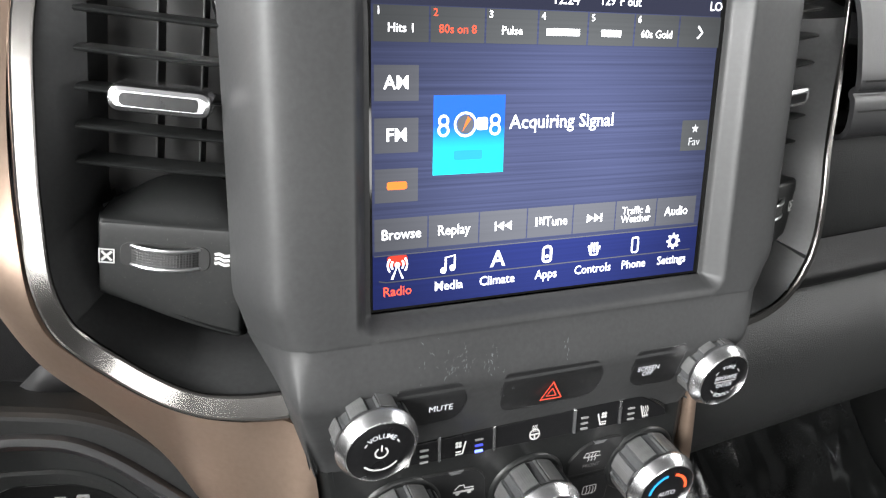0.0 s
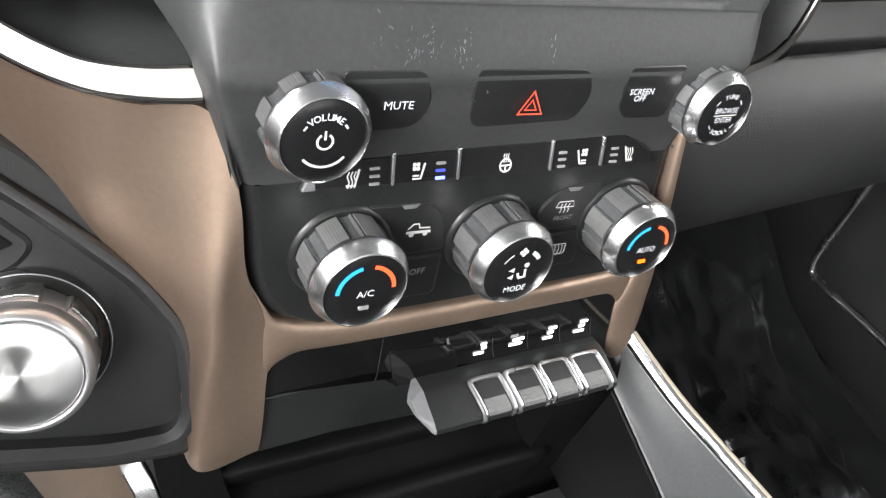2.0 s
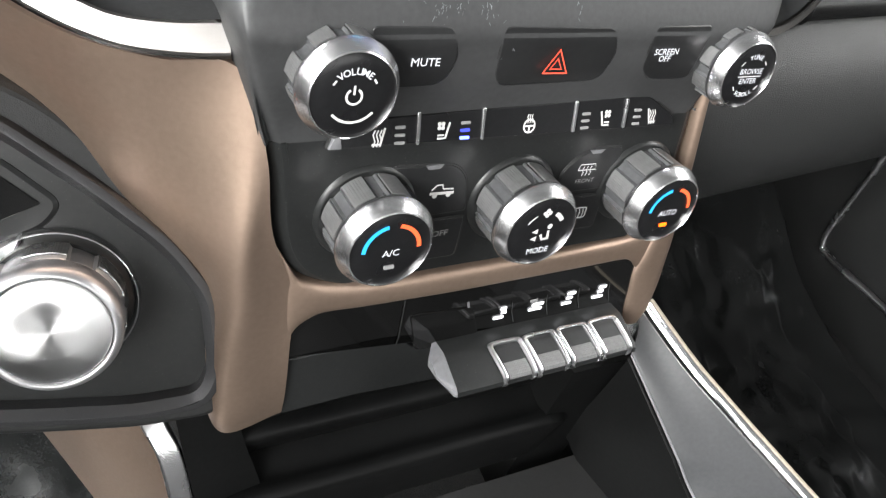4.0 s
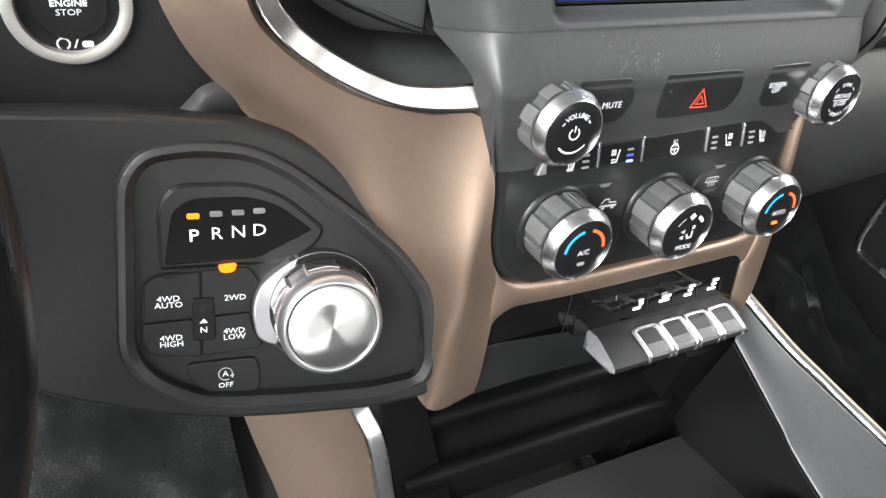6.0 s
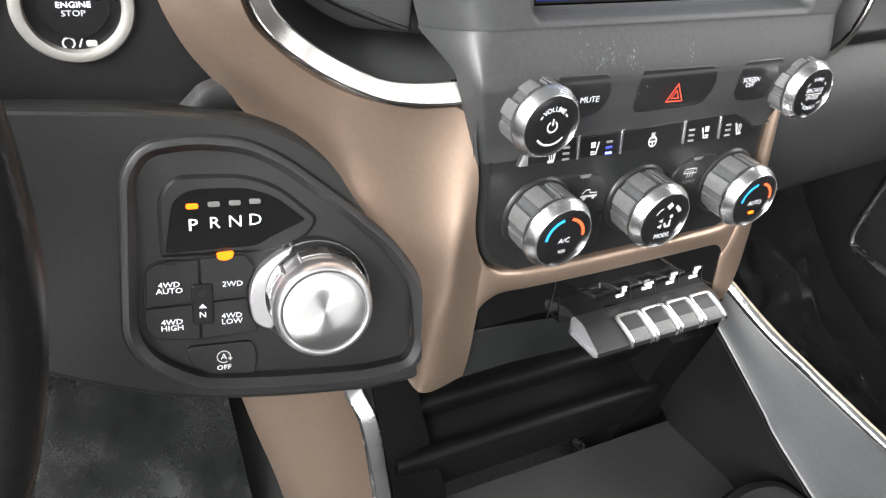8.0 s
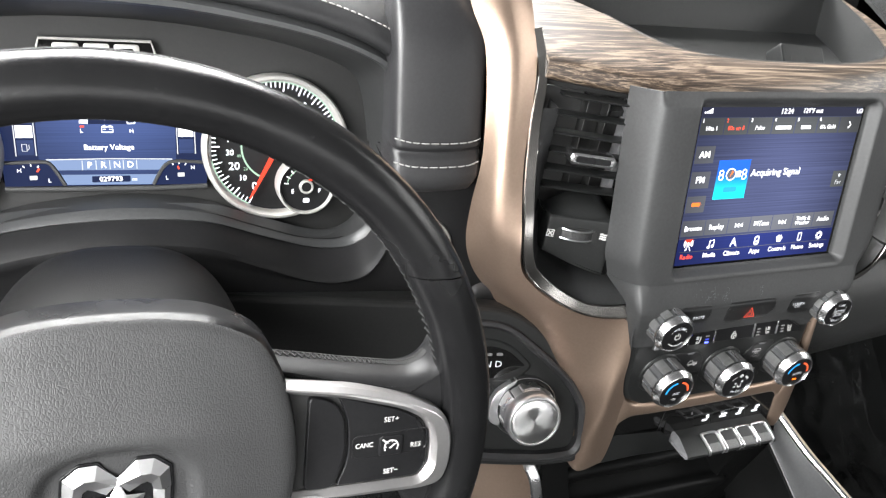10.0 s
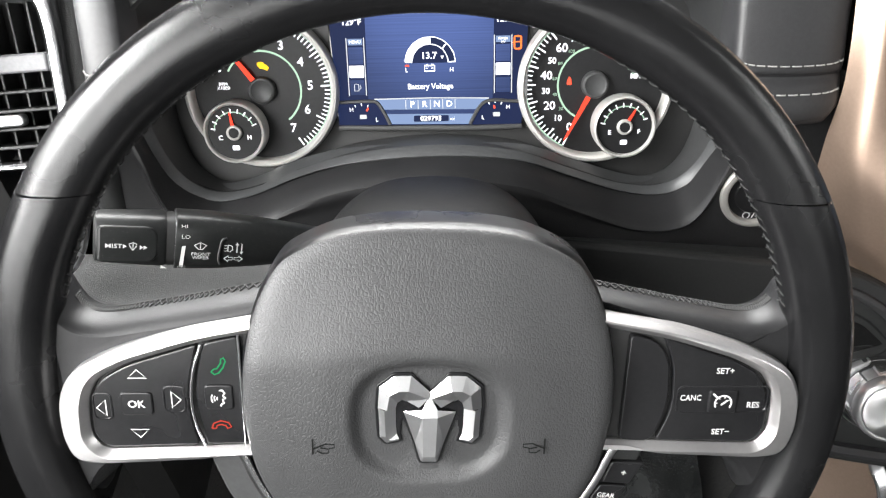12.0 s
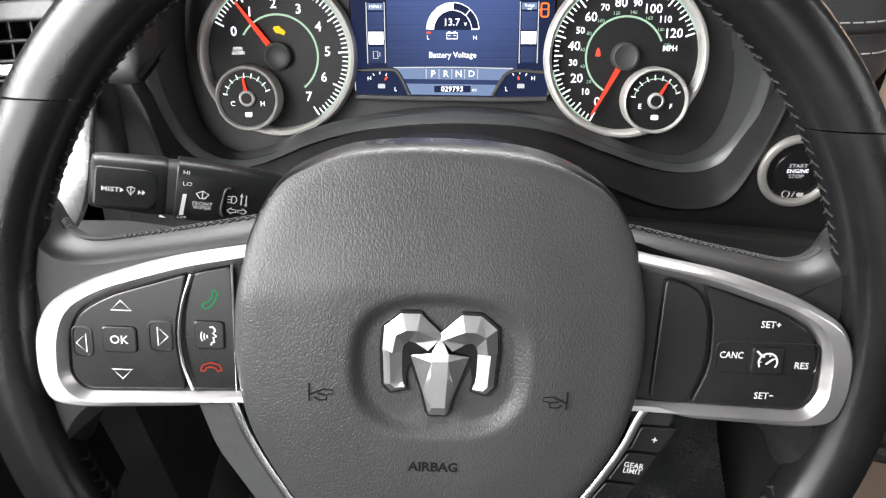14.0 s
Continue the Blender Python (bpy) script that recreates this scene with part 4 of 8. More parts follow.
    for i, w in enumerate(words):
        t = part("menu_tab", fill(box2(xs[i] + 0.3, 22.5, xs[i + 1] - 0.3, 35.8), zt), TAB, s)
        x = (xs[i] + xs[i + 1]) / 2
        if w:
            letters(w, x + (3 if i == 3 else 0), 29, 3.4 if "\n" in w else 4.2, LIT, t, zl, bold=0.06, wide=0.92)
        else:
            k = -1 if i == 2 else 1
            b = fill([(x - 4 * k, 31), (x - 4 * k, 27), (x - 0.4 * k, 29)], zl)
            fill([(x - 0.2 * k, 31), (x - 0.2 * k, 27), (x + 3.2 * k, 29)], zl, b)
            stroke([(x + 3.7 * k, 31), (x + 3.7 * k, 27)], 0.8, zl, b)
            part("skip_symbol", b, LIT, t)
        if i == 3:
            part("grid_symbol", stroke([(x - 7, 31.4), (x - 7, 27.5)], 1.0, zl, stroke([(x - 5.2, 31.4), (x - 5.2, 28.2)], 1.0, zl, stroke([(x - 3.4, 31.4), (x - 3.4, 27.8)], 1.0, zl))), LIT, t)
    items = ["Radio", "Media", "Climate", "Apps", "Controls", "Phone", "Settings"]
    for x, w in zip((-72, -49, -26, -1.5, 23.2, 46, 68.3), items):
        letters(w, x, 5.0, 4.0, LIT_RED if w == "Radio" else LIT, foot, zl, bold=0.06, wide=0.95)
        y = 14.3
        if w == "Radio":
            part("glow_badge", fill(rounded(box2(x - 4.4, y + 1.5, x + 4.4, y + 6), 1.5, 3), zl - 0.05), RED_INK, foot)
            b = stroke([(x - 2.4, y - 4), (x, y + 1.5), (x + 2.4, y - 4)], 0.9, zl)
            fill(circle(1.2, 10, x, y + 2), zl, b)
            for r in (2.6, 4.2):
                stroke(arc(r, 140, 220, 8, x, y + 2), 0.8, zl, b)
                stroke(arc(r, -40, 40, 8, x, y + 2), 0.8, zl, b)
        elif w == "Media":
            b = stroke([(x - 1.6, y - 2.4), (x - 1.6, y + 3), (x + 2.6, y + 3.8), (x + 2.6, y - 1.6)], 0.9, zl)
            fill(circle(1.4, 10, x - 2.6, y - 2.4), zl, b)
            fill(circle(1.4, 10, x + 1.6, y - 1.6), zl, b)
        elif w == "Climate":
            letters("A", x, y, 7.0, LIT, foot, zl, bold=0.15)
            continue
        elif w == "Apps":
            b = stroke(rounded(box2(x - 2, y - 3.4, x + 2, y + 3.4), 1.6, 4), 1.2, zl, closed=True)
            fill(circle(0.9, 8, x, y - 1), zl, b)
        elif w == "Controls":
            b = stroke([(x - 3, y + 2), (x - 1.6, y - 2.6), (x + 1.6, y - 2.6), (x + 3, y + 1.4)], 1.0, zl)
            for k in (-1.4, 0.1, 1.6):
                stroke([(x + k, y - 1.4), (x + k, y + 3.2)], 0.9, zl, b)
        elif w == "Phone":
            b = stroke(rounded(box2(x - 1.7, y - 3.4, x + 1.7, y + 3.6), 0.8, 3), 0.8, zl, closed=True)
        else:
            b = stroke(circle(2.3, 24, x, y), 1.3, zl, closed=True)
            for a in range(8):
                c, d = math.cos(a * math.pi / 4), math.sin(a * math.pi / 4)
                stroke([(x + 2.6 * c, y + 2.6 * d), (x + 3.9 * c, y + 3.9 * d)], 1.1, zl, b)
        part("menu_symbol", b, LIT, foot)
    return s


housing()
lower_panel()
knobs()
touchscreen()

# ---------------------------------------------------------------- vents and their trim
RIM = [(-0.030, 0.338, 0.988), (-0.0235, 0.322, 0.962), (-0.0292, 0.299, 0.930), (-0.0317, 0.2755, 0.893), (-0.0317, 0.261, 0.872), (-0.0307, 0.251, 0.853), (-0.0258, 0.2452, 0.8365),
       (-0.0176, 0.2415, 0.8262), (-0.008, 0.2365, 0.8195), (0.002, 0.2298, 0.8152), (0.0125, 0.2235, 0.812), (0.0235, 0.2190, 0.8096), (0.035, 0.2155, 0.8095), (0.046, 0.2130, 0.8103), (0.0555, 0.2118, 0.8112)]
RIM_RIGHT = [(0.388, 0.338, 0.988), (0.380, 0.318, 0.958), (0.3725, 0.298, 0.930), (0.3585, 0.268, 0.8915), (0.356, 0.253, 0.867), (0.3555, 0.2435, 0.845),
             (0.352, 0.238, 0.829), (0.344, 0.2335, 0.8145), (0.331, 0.2305, 0.8055), (0.313, 0.2285, 0.8015), (0.290, 0.226, 0.799)]


def vent(m, edge, paint, group="centre air vents"):
    v = thing("air_vent", m, "black dashboard air vent with slats and bright slider", "air vent", group)
    inv = m.inverted()
    ends = [Vector(q) for q in edge]
    ends.append(ends[-1] + (ends[-1] - ends[-2]) * 1.5)
    rim = [p for p in (inv @ q for q in curve(ends, 64)) if p.y < 0.066]
    # the funnel that runs in from the bright rim to the grille
    deep = []
    for p in rim:
        x, y = p.x * 1000, p.y * 1000
        deep.append(Vector((max(x + 13, -32) / 1000 if y > -62 else (x * 0.9 + 2) / 1000, max(y + 12, -74) / 1000 if y < -30 else y / 1000, -0.020)))
    mid = [a.lerp(b, 0.5) + Vector((0, 0, 0.001)) for a, b in zip(rim, deep)]
    bm = bmesh.new()
    rings = [rim, [a.lerp(b, 0.06) for a, b in zip(rim, mid)], mid, deep, [Vector((p.x, p.y, -0.05)) for p in deep]]
    vs = [[bm.verts.new(p) for p in r] for r in rings]
    for a, b in zip(vs, vs[1:]):
        for i in range(len(a) - 1):
            bm.faces.new((a[i], a[i + 1], b[i + 1], b[i]))
    part("funnel", bm, paint, v)
    part("back_plate", slab(box2(-46, -92, 72, 70), -56, -52, 0, True), DARK, v)
    for x, w in ((-8, 1.0), (9, 1.0), (27, 4.2)):
        part("vane", slab(rounded(box2(x - w / 2, -4, x + w / 2, 72), 0.4, 2), -42, -27, 0.4, True), GREY if w > 2 else DARK, v, "upright vane")
    for y in (72.5, 58.5, 44.3, 30, 15.6, 2.0):
        rows = []
        for x in np.linspace(-34, 46, 9):
            bow = 2.5 * math.sin((x + 34) / 80 * math.pi)
            rows.append([(x / 1000, (y + a) / 1000, (d + bow) / 1000) for a, d in ((0.7, -25), (0.8, -14), (0.2, -9.5), (-1.0, -10), (-1.6, -14), (-1.3, -25))])
        part("slat", loft(rows, 12, 18), PLASTIC, v)
    k = part("slider", slab(rounded(box2(-21, 24, 16, 34), 4.8, 6), -16, -1.0, 2.2), SATIN, v, "satin chrome slider tab")
    part("inlay", slab(rounded(box2(-16.5, 26.4, 11.5, 31.4), 2.2, 5), -1.2, -0.7, 0.2), BUTTON, k)
    # lower cowl with its thumbwheel
    rows = []
    for x, e, arch in ((-25.6, 16, -18), (-25.2, 5, -17.8), (-24.4, 1.0, -17.2), (-23, 0, -16.4), (-17, 0, -12.4), (-7.5, 0, -6.7), (3.7, 0, -3.9), (17.7, 0, -4.9), (28, 0, -12.5), (30.4, 1.2, -15.5), (31.2, 6, -17), (31.4, 16, -18)):
        low = -49 - (x + 24) * 0.36 if x < 10 else -61.2 - (x - 10) * 0.22
        rows.append([(x / 1000, y / 1000, (d - e) / 1000) for y, d in ((arch, -28), (arch * 0.55 - 8.2, -12), (-17.6, -4.2), (-18.9, -2.5), (-20.8, -1.9), (-30, -1.7), (low + 4, -1.8), (low + 1, -2.6), (low, -5), (low - 2, -16))])
    part("cowl", loft(rows, 48, 56, 0.002, out=(0, 0, 1)), PLASTIC, v)
    part("slot", slab(rounded(box2(-16.5, -37, 17.5, -26.4), 4.5, 5), -4, -1.35, 0.3), DARK, v)
    path = [(0.5 + 16.5 * math.sin(a), -31.7, -10.5 + 12.6 * math.cos(a)) for a in np.linspace(-1.1, 1.1, 30)]
    path = [(x / 1000, y / 1000, z / 1000) for x, y, z in path]
    part("thumbwheel", sweep(path, [(-0.0034, -0.001), (0.0034, -0.001), (0.0034, 0.0008), (-0.0034, 0.0008)], lambda i: (0, 0, 1)), KNURL_DARK, v, "ribbed thumbwheel")
    for dy in (-3.9, 3.9):
        rail = [(x, y + dy / 1000, z + 0.0006) for x, y, z in path]
        part("thumbwheel_rim", sweep(rail, circle(0.00085, 8), lambda i: (0, 0, 1)), SATIN, v, "bright thumbwheel edge")
    b = stroke(box2(-24.0, -35.4, -18.6, -30.0), 0.8, -1.2, closed=True)
    stroke([(-23.2, -34.6), (-19.4, -30.8)], 1.0, -1.2, b)
    stroke([(-23.2, -30.8), (-19.4, -34.6)], 1.0, -1.2, b)
    part("closed_symbol", b, WHITE_INK, v)
    b = bmesh.new()
    for y in (-29.6, -31.5, -33.4):
        stroke([(19.2, y + 0.5), (21.0, y + 0.9), (23.0, y - 0.1), (25.0, y + 0.3)], 1.25, -1.2, b)
    part("open_symbol", b, WHITE_INK, v)
    return v


vent(VENT, RIM, BEZEL)
vent(MIRROR @ VENT, RIM_RIGHT, BEZEL)


def vent_trim(edge, wide, face):
    t = thing("vent_trim", Matrix.Translation(edge[5]), "satin chrome trim strip curving round the vent", "trim", "vent trims")
    line = curve([Vector(q) for q in edge], 70)
    sec = [(-wide, -0.002), (wide, -0.002), (wide, 0.0004), (wide * 0.80, 0.0016), (wide * 0.66, 0.0011), (-wide * 0.84, 0.0011), (-wide, 0.0003)]
    sizes = [0.70 + 0.12 * min(1, max(0, (i - 25) / 12)) + 0.18 * min(1, max(0, (i - 52) / 14)) for i in range(70)]
    bm = sweep(line, sec, lambda i: face, sizes=sizes)
    bm.transform(Matrix.Translation(-Vector(edge[5])))
    part("strip", bm, TRIM_METAL, t, sharp=18)


vent_trim(RIM, 0.0060, (-0.25, -0.85, 0.45))
vent_trim(RIM_RIGHT, 0.0026, (0.1, -0.88, 0.45))


# ---------------------------------------------------------------- bronze trim
def bronze():
    t = thing("bronze_trim", Matrix.Translation((0.03, 0.2, 0.75)), "bronze soft-touch trim sweeping from the vent to the console", "trim")
    rows = [
        [(-0.088, 0.372, 1.030), (-0.066, 0.366, 1.030), (-0.036, 0.352, 1.010)],
        [(-0.080, 0.348, 0.998), (-0.056, 0.338, 0.998), (-0.031, 0.336, 0.985)],
        [(-0.067, 0.332, 0.969), (-0.050, 0.318, 0.968), (-0.029, 0.320, 0.961)],
        [(-0.064, 0.302, 0.908), (-0.054, 0.284, 0.908), (-0.0365, 0.284, 0.904)],
        [(-0.066, 0.292, 0.862), (-0.056, 0.266, 0.862), (-0.0365, 0.255, 0.860)],
        [(-0.061, 0.292, 0.825), (-0.047, 0.262, 0.830), (-0.0325, 0.247, 0.835)],
        [(-0.049, 0.290, 0.795), (-0.036, 0.258, 0.803), (-0.0215, 0.2425, 0.8205)],
        [(-0.031, 0.283, 0.772), (-0.016, 0.251, 0.782), (-0.004, 0.2318, 0.8098)],
        [(-0.014, 0.262, 0.759), (0.002, 0.240, 0.770), (0.014, 0.2225, 0.8045)],
        [(0.014, 0.231, 0.743), (0.026, 0.220, 0.757), (0.036, 0.2135, 0.8030)],
        [(0.036, 0.212, 0.724), (0.046, 0.202, 0.748), (0.0575, 0.2075, 0.8035)],
        [(0.047, 0.203, 0.711), (0.055, 0.188, 0.735), (0.0665, 0.1965, 0.776)],
        [(0.050, 0.199, 0.698), (0.057, 0.182, 0.712), (0.0698, 0.1895, 0.744)],
        [(0.049, 0.197, 0.684), (0.055, 0.178, 0.690), (0.0795, 0.1840, 0.712)],
        [(0.047, 0.195, 0.664), (0.053, 0.174, 0.667), (0.0797, 0.1770, 0.680)],
        [(0.046, 0.191, 0.648), (0.052, 0.170, 0.649), (0.0795, 0.1730, 0.656)],
        [(0.047, 0.190, 0.640), (0.053, 0.170, 0.639), (0.0790, 0.1720, 0.642)],
    ]
    part("sweep", loft(rows, 20, 110, 0.003), BRONZE, t, world=True)
    low = lambda x, y, d: PAN @ Vector((x / 1000, y / 1000, d / 1000))
    rows = []
    for x, top, bot, d in ((-106, -62, -128, -11), (-101, -68, -127, -9), (-97, -75, -121, -6.2), (-93, -81, -109, -4.8), (-87, -84.5, -103.4, -4.2), (-80, -87, -101.5, -4.2), (-60, -89.6, -102.6, -4.4), (-20, -90.7, -103.8, -4.6),
                           (20, -91, -104.2, -5), (60, -91, -104.4, -5.4), (80, -90.3, -104.6, -5.8), (88, -88.5, -106.6, -6), (94, -85, -113, -6.4), (100, -78, -124, -8)):
        m = (top + bot) / 2
        rows.append([low(x, top + 1, d - 6), low(x, top - 1.0, d - 0.6), low(x, m, d + 0.6), low(x, bot + 1.0, d - 0.6), low(x, bot, d - 6)])
    part("cross_band", loft(rows, 16, 80, 0.002), BRONZE, t, world=True)
    rows = []
    for y, a, b in ((6, 88, 92), (-20, 91, 97.5), (-50, 96, 104), (-80, 97.5, 109.5), (-96, 96, 112.5), (-112, 93.5, 114.5), (-126, 95.5, 116), (-144, 98.5, 116), (-153, 102, 112)):
        rows.append([low(a, y, -14), low(a + 0.8, y, -6), low((a + b) / 2, y, -4.4), low(b - 1, y, -6), low(b + 1, y, -18)])
    part("outer_leg", loft(rows, 16, 60, 0.002), BRONZE, t, world=True)
    return t


bronze()


# ---------------------------------------------------------------- switch bank under the climate panel
def switch_bank():
    s = thing("switch_bank", PAN, "piano black switch bank with lit labels and toggle keys", "switch panel")
    out = [(-95.5, -127), (-95, -113), (-90, -104.5), (-79, -101), (0, -103.5), (80, -104), (92, -106), (97, -114), (102, -150), (20, -142), (-30, -138), (-42, -127)]
    part("gloss_panel", slab(rounded(out, [2, 8, 6, 6, 10, 4, 5, 5, 3, 3, 8, 8], 5), -20, -7.5, 1.6), GLOSS, s, "glossy black panel")
    part("pocket_door", slab(rounded([(-96.5, -162), (-95.5, -127.5), (-42, -127), (-31, -138), (20, -142), (20, -166), (-60, -161)], [4, 2, 4, 4, 2, 2, 2], 4), -20, -8.0, 1.0), PLASTIC, s, "matte black pocket door")
    part("door_gap", stroke([(-42, -103), (-42, -127), (-47, -160)], 0.7, -6.9), DARK, s)
    part("gloss_step", slab(rounded([(-38, -114), (-4, -117), (4, -141), (-32, -138)], 3, 4), -10, -6.8, 0.5), GLOSS, s)
    # the bar that carries the keys: a shelf that rolls over its front edge
    sec = [(-135, -10), (-134.6, 1), (-135.4, 4), (-141.4, 17.6), (-143.2, 19.8), (-145.8, 20.2), (-148, 17), (-149, -8)]
    bm = bmesh.new()
    skin(bm, [[(x / 1000, y / 1000, z / 1000) for y, z in sec] for x in (-21, 0, 40, 86)], cap0=True)
    part("key_bar", bm, PLASTIC, s)
    bm = bmesh.new()
    skin(bm, [[(-0.0212, y / 1000, z / 1000) for y, z in sec], [(-0.0282, (y * 0.3 - 96.6) / 1000, (z * 0.35 + 4) / 1000) for y, z in sec]], cap0=True)
    part("bar_end", bm, GREY, s, "grey faceted end of the key bar", flat=True)
    xs = [0.8, 20.8, 40.9, 60.8, 80.6]
    for i in range(4):
        a, b = xs[i], xs[i + 1]
        ramp = lambda x, t, up: ((x + 2.4 * t) / 1000, (-134.6 - 7.4 * t + up) / 1000, (2.5 + 16.6 * t + 0.4 * up) / 1000)
        roll = ((0.0, -2), (0.04, 0.7), (0.5, 1.2), (0.85, 1.2), (0.98, 0.8), (1.06, -0.4), (1.09, -2.4), (1.06, -5))
        key = part("toggle_key", loft([[ramp(x, t, u) for t, u in roll] for x in np.linspace(a + 2.2, b - 2.2, 5)], 20, 8, 0.002, out=(0, 1, 0.5)), KEYFACE, s)
        part("knurl", loft([[ramp(x, t, u) for t, u in ((0.62, 1.5), (0.85, 1.5), (0.98, 1.1), (1.065, -0.1))] for x in (a + 3.6, (a + b) / 2, b - 3.6)], 8, 6, 0.0003, out=(0, 1, 0.5)), KNURL, key)
        rim = [ramp(a + 2.0, 1.08, -4), ramp(a + 1.9, 1.07, -0.2), ramp(a + 1.7, 0.95, 1.5), ramp(a + 1.5, 0.5, 1.9), ramp(a + 1.5, 0.14, 1.6), ramp(a + 2.8, 0.05, 1.3), ramp((a + b) / 2, 0.03, 1.2), ramp(b - 2.8, 0.05, 1.3),
               ramp(b - 1.5, 0.14, 1.6), ramp(b - 1.5, 0.5, 1.9), ramp(b - 1.7, 0.95, 1.5), ramp(b - 1.9, 1.07, -0.2), ramp(b - 2.0, 1.08, -4)]
        part("key_frame", sweep(curve(rim, 60), rounded([(-0.0012, -0.0012), (0.0012, -0.0012), (0.0009, 0.0007), (-0.0009, 0.0007)], 0.0003, 2), (0, 1, 0.28)), SATIN, key, "bright key frame")
    # lit labels: unreadable at this size, so plain bars
    for x, rows in ((13, ((1.2, 3.2, 1.8), (1.8, 0.6, 1.6), (-0.6, -2.4, 3.0))), (33.8, ((1.2, 1.4, 3.6), (0.2, -1.6, 4.0), (-2, 4.4, 2.4))), (54, ((1.4, 4.2, 2.6), (0.8, 1.2, 2.0), (-0.2, -2.2, 3.2))), (74.2, ((1.4, 4.2, 2.6), (0.8, 1.2, 2.0), (-0.2, -2.2, 3.6)))):
        for dx, dy, w in rows:
            faint = dy > 4.3
            part("label_bar", fill(rounded(box2(x + dx - w, -125.4 + dy - 1.0, x + dx + w, -125.4 + dy + 1.0), 0.5, 2), -7.0), GREY_INK if faint else LIT, s, "unlit grey label" if faint else "lit white unreadable label")
        part("panel_line", stroke([(x + 5.5, -119), (x + 6.8, -126), (x + 9.6, -133)], 0.4, -7.0), BEZEL, s)
    part("panel_line", stroke([(-8, -113), (-5.5, -121), (-1.5, -131)], 1.2, -7.0), GREY, s)
    return s


switch_bank()


# ---------------------------------------------------------------- shifter panel beside the wheel
def shifter_panel():
    g = thing("shifter_panel", GEAR, "matte black shifter panel with lit gear display and buttons", "control panel")
    lip = [(-37, 51), (-29, 63), (-8, 66.5), (16, 64.5), (33, 56), (59, 36.5), (87, 12.5), (103, -10), (107, -46), (101, -59), (74, -62.5), (31, -61), (-9, -57.5), (-32, -44), (-41, -28)]
    lp = rounded(lip, 9, 6)
    wl = inset(ccw(lp), 4.2)
    part("raised_lip", band(inset(ccw(lp), -3.2), wl, -14, 4.4, 3.4, 160), LEATHER, g, "soft grained raised lip")
    part("well", slab(inset(ccw(wl), -1), -18, -6.0, 0.4), PLASTIC, g)
    hood = [(-25.5, 38), (-18, 49.5), (14, 50), (31, 44), (52, 26), (46, 16), (30, 9), (-25, 8.6)]
    part("display_hood", slab(rounded(hood, [8, 9, 9, 8, 6, 6, 8, 3], 6), -8, -4.9, 2.4), PLASTIC, g)
    disp = part("display_glass", slab(rounded([(-22.3, 11.6), (-18.2, 37.1), (-10, 42.5), (15.2, 42.7), (29, 38.0), (44.2, 25.6), (29.5, 18.4), (20.1, 13.2)], [2, 5, 5, 6, 5, 1.5, 6, 4], 5), -8, -4.4, 0.4), GLOSS, g, "glossy black gear display")
    for x, y, w in ((-9.3, 25.0, "P"), (0.6, 25.7, "R"), (10.2, 26.1, "N"), (19.6, 26.6, "D")):
        letters(w, x, y, 5.6, LIT if w == "P" else LIT_SOFT, disp, -4.0, bold=0.02, wide=1.12)
        part("gear_lamp", slab(rounded(box2(x - 2.8, y + 8.0, x + 2.8, y + 10.6), 1.1, 4), -4.6, -4.0, 0.1), AMBER if w == "P" else GREY_INK, disp, "lit amber lamp" if w == "P" else "unlit grey lamp")

    def key(name, pts, r, words=None, at=None, size=3.6):
        b = part(name, slab(rounded(pts, r, 4), -8, -4.0, 0.6), KEYFACE, g)
        if words:
            letters(words, *at, size, LIT_SOFT, b, -3.75, bold=0.02, wide=1.12)
        return b

    bed = [(-32.2, 3), (-28, 7.4), (-7, 8.9), (15, 10.2), (20.4, 1.6), (16.4, -6), (16, -20), (22, -32.6), (-8.6, -35), (-30.4, -32.6), (-34.6, -24)]
    part("key_bed", slab(rounded(bed, [5, 4, 2, 4, 3, 4, 4, 4, 4, 6, 6], 4), -8, -5.4, 0.3), DARK, g, "dark gap between the mode buttons")
    key("mode_button", [(-31.4, 2.6), (-27.6, 6.6), (-7.4, 8.2), (-7.6, -14.4), (-32.6, -15.4)], [5, 4, 2, 1, 1], "4WD\nAUTO", (-21.4, -5.8), 2.7)
    two = key("mode_button", [(-6.8, 8.3), (14.4, 9.4), (19.4, 1.6), (15.4, -6), (14.8, -13.2), (-6.9, -14.3)], [2, 3, 3, 4, 1, 1], "2WD", (8.0, -5.6), 2.7)
    key("mode_button", [(-32.6, -16.0), (-7.6, -15.0), (-8.2, -34.2), (-29.8, -32), (-33.8, -24)], [1, 1, 1, 6, 5], "4WD\nHIGH", (-21.0, -25.2), 2.7)
    key("mode_button", [(-6.9, -14.9), (14.8, -13.8), (15.4, -20), (20.6, -32.0), (-7.6, -34.2)], [1, 1, 4, 3, 1], "4WD\nLOW", (7.2, -24.0), 2.7)
    part("lamp", slab(rounded([(0.6, 10.8), (9.2, 11.4), (8.4, 7.8), (5.0, 6.6), (1.6, 7.4)], 1.5, 4), -4.6, -3.4, 0.3), AMBER, two, "lit amber lamp")
    part("lamp", slab(rounded([(-23.6, 7.6), (-16, 8.2), (-17.4, 5.6), (-22.6, 5.2)], 1.2, 4), -4.6, -3.8, 0.2), BUTTON, g, "unlit lamp window")
    n = part("neutral_slot", slab(rounded(box2(-11.6, -26, -1.2, -4.6), 2.4, 4), -6, -3.3, 0.6), BUTTON, g)
    letters("N", -6.6, -20.6, 2.9, LIT_SOFT, n, -3.05, bold=0.02, wide=1.1)
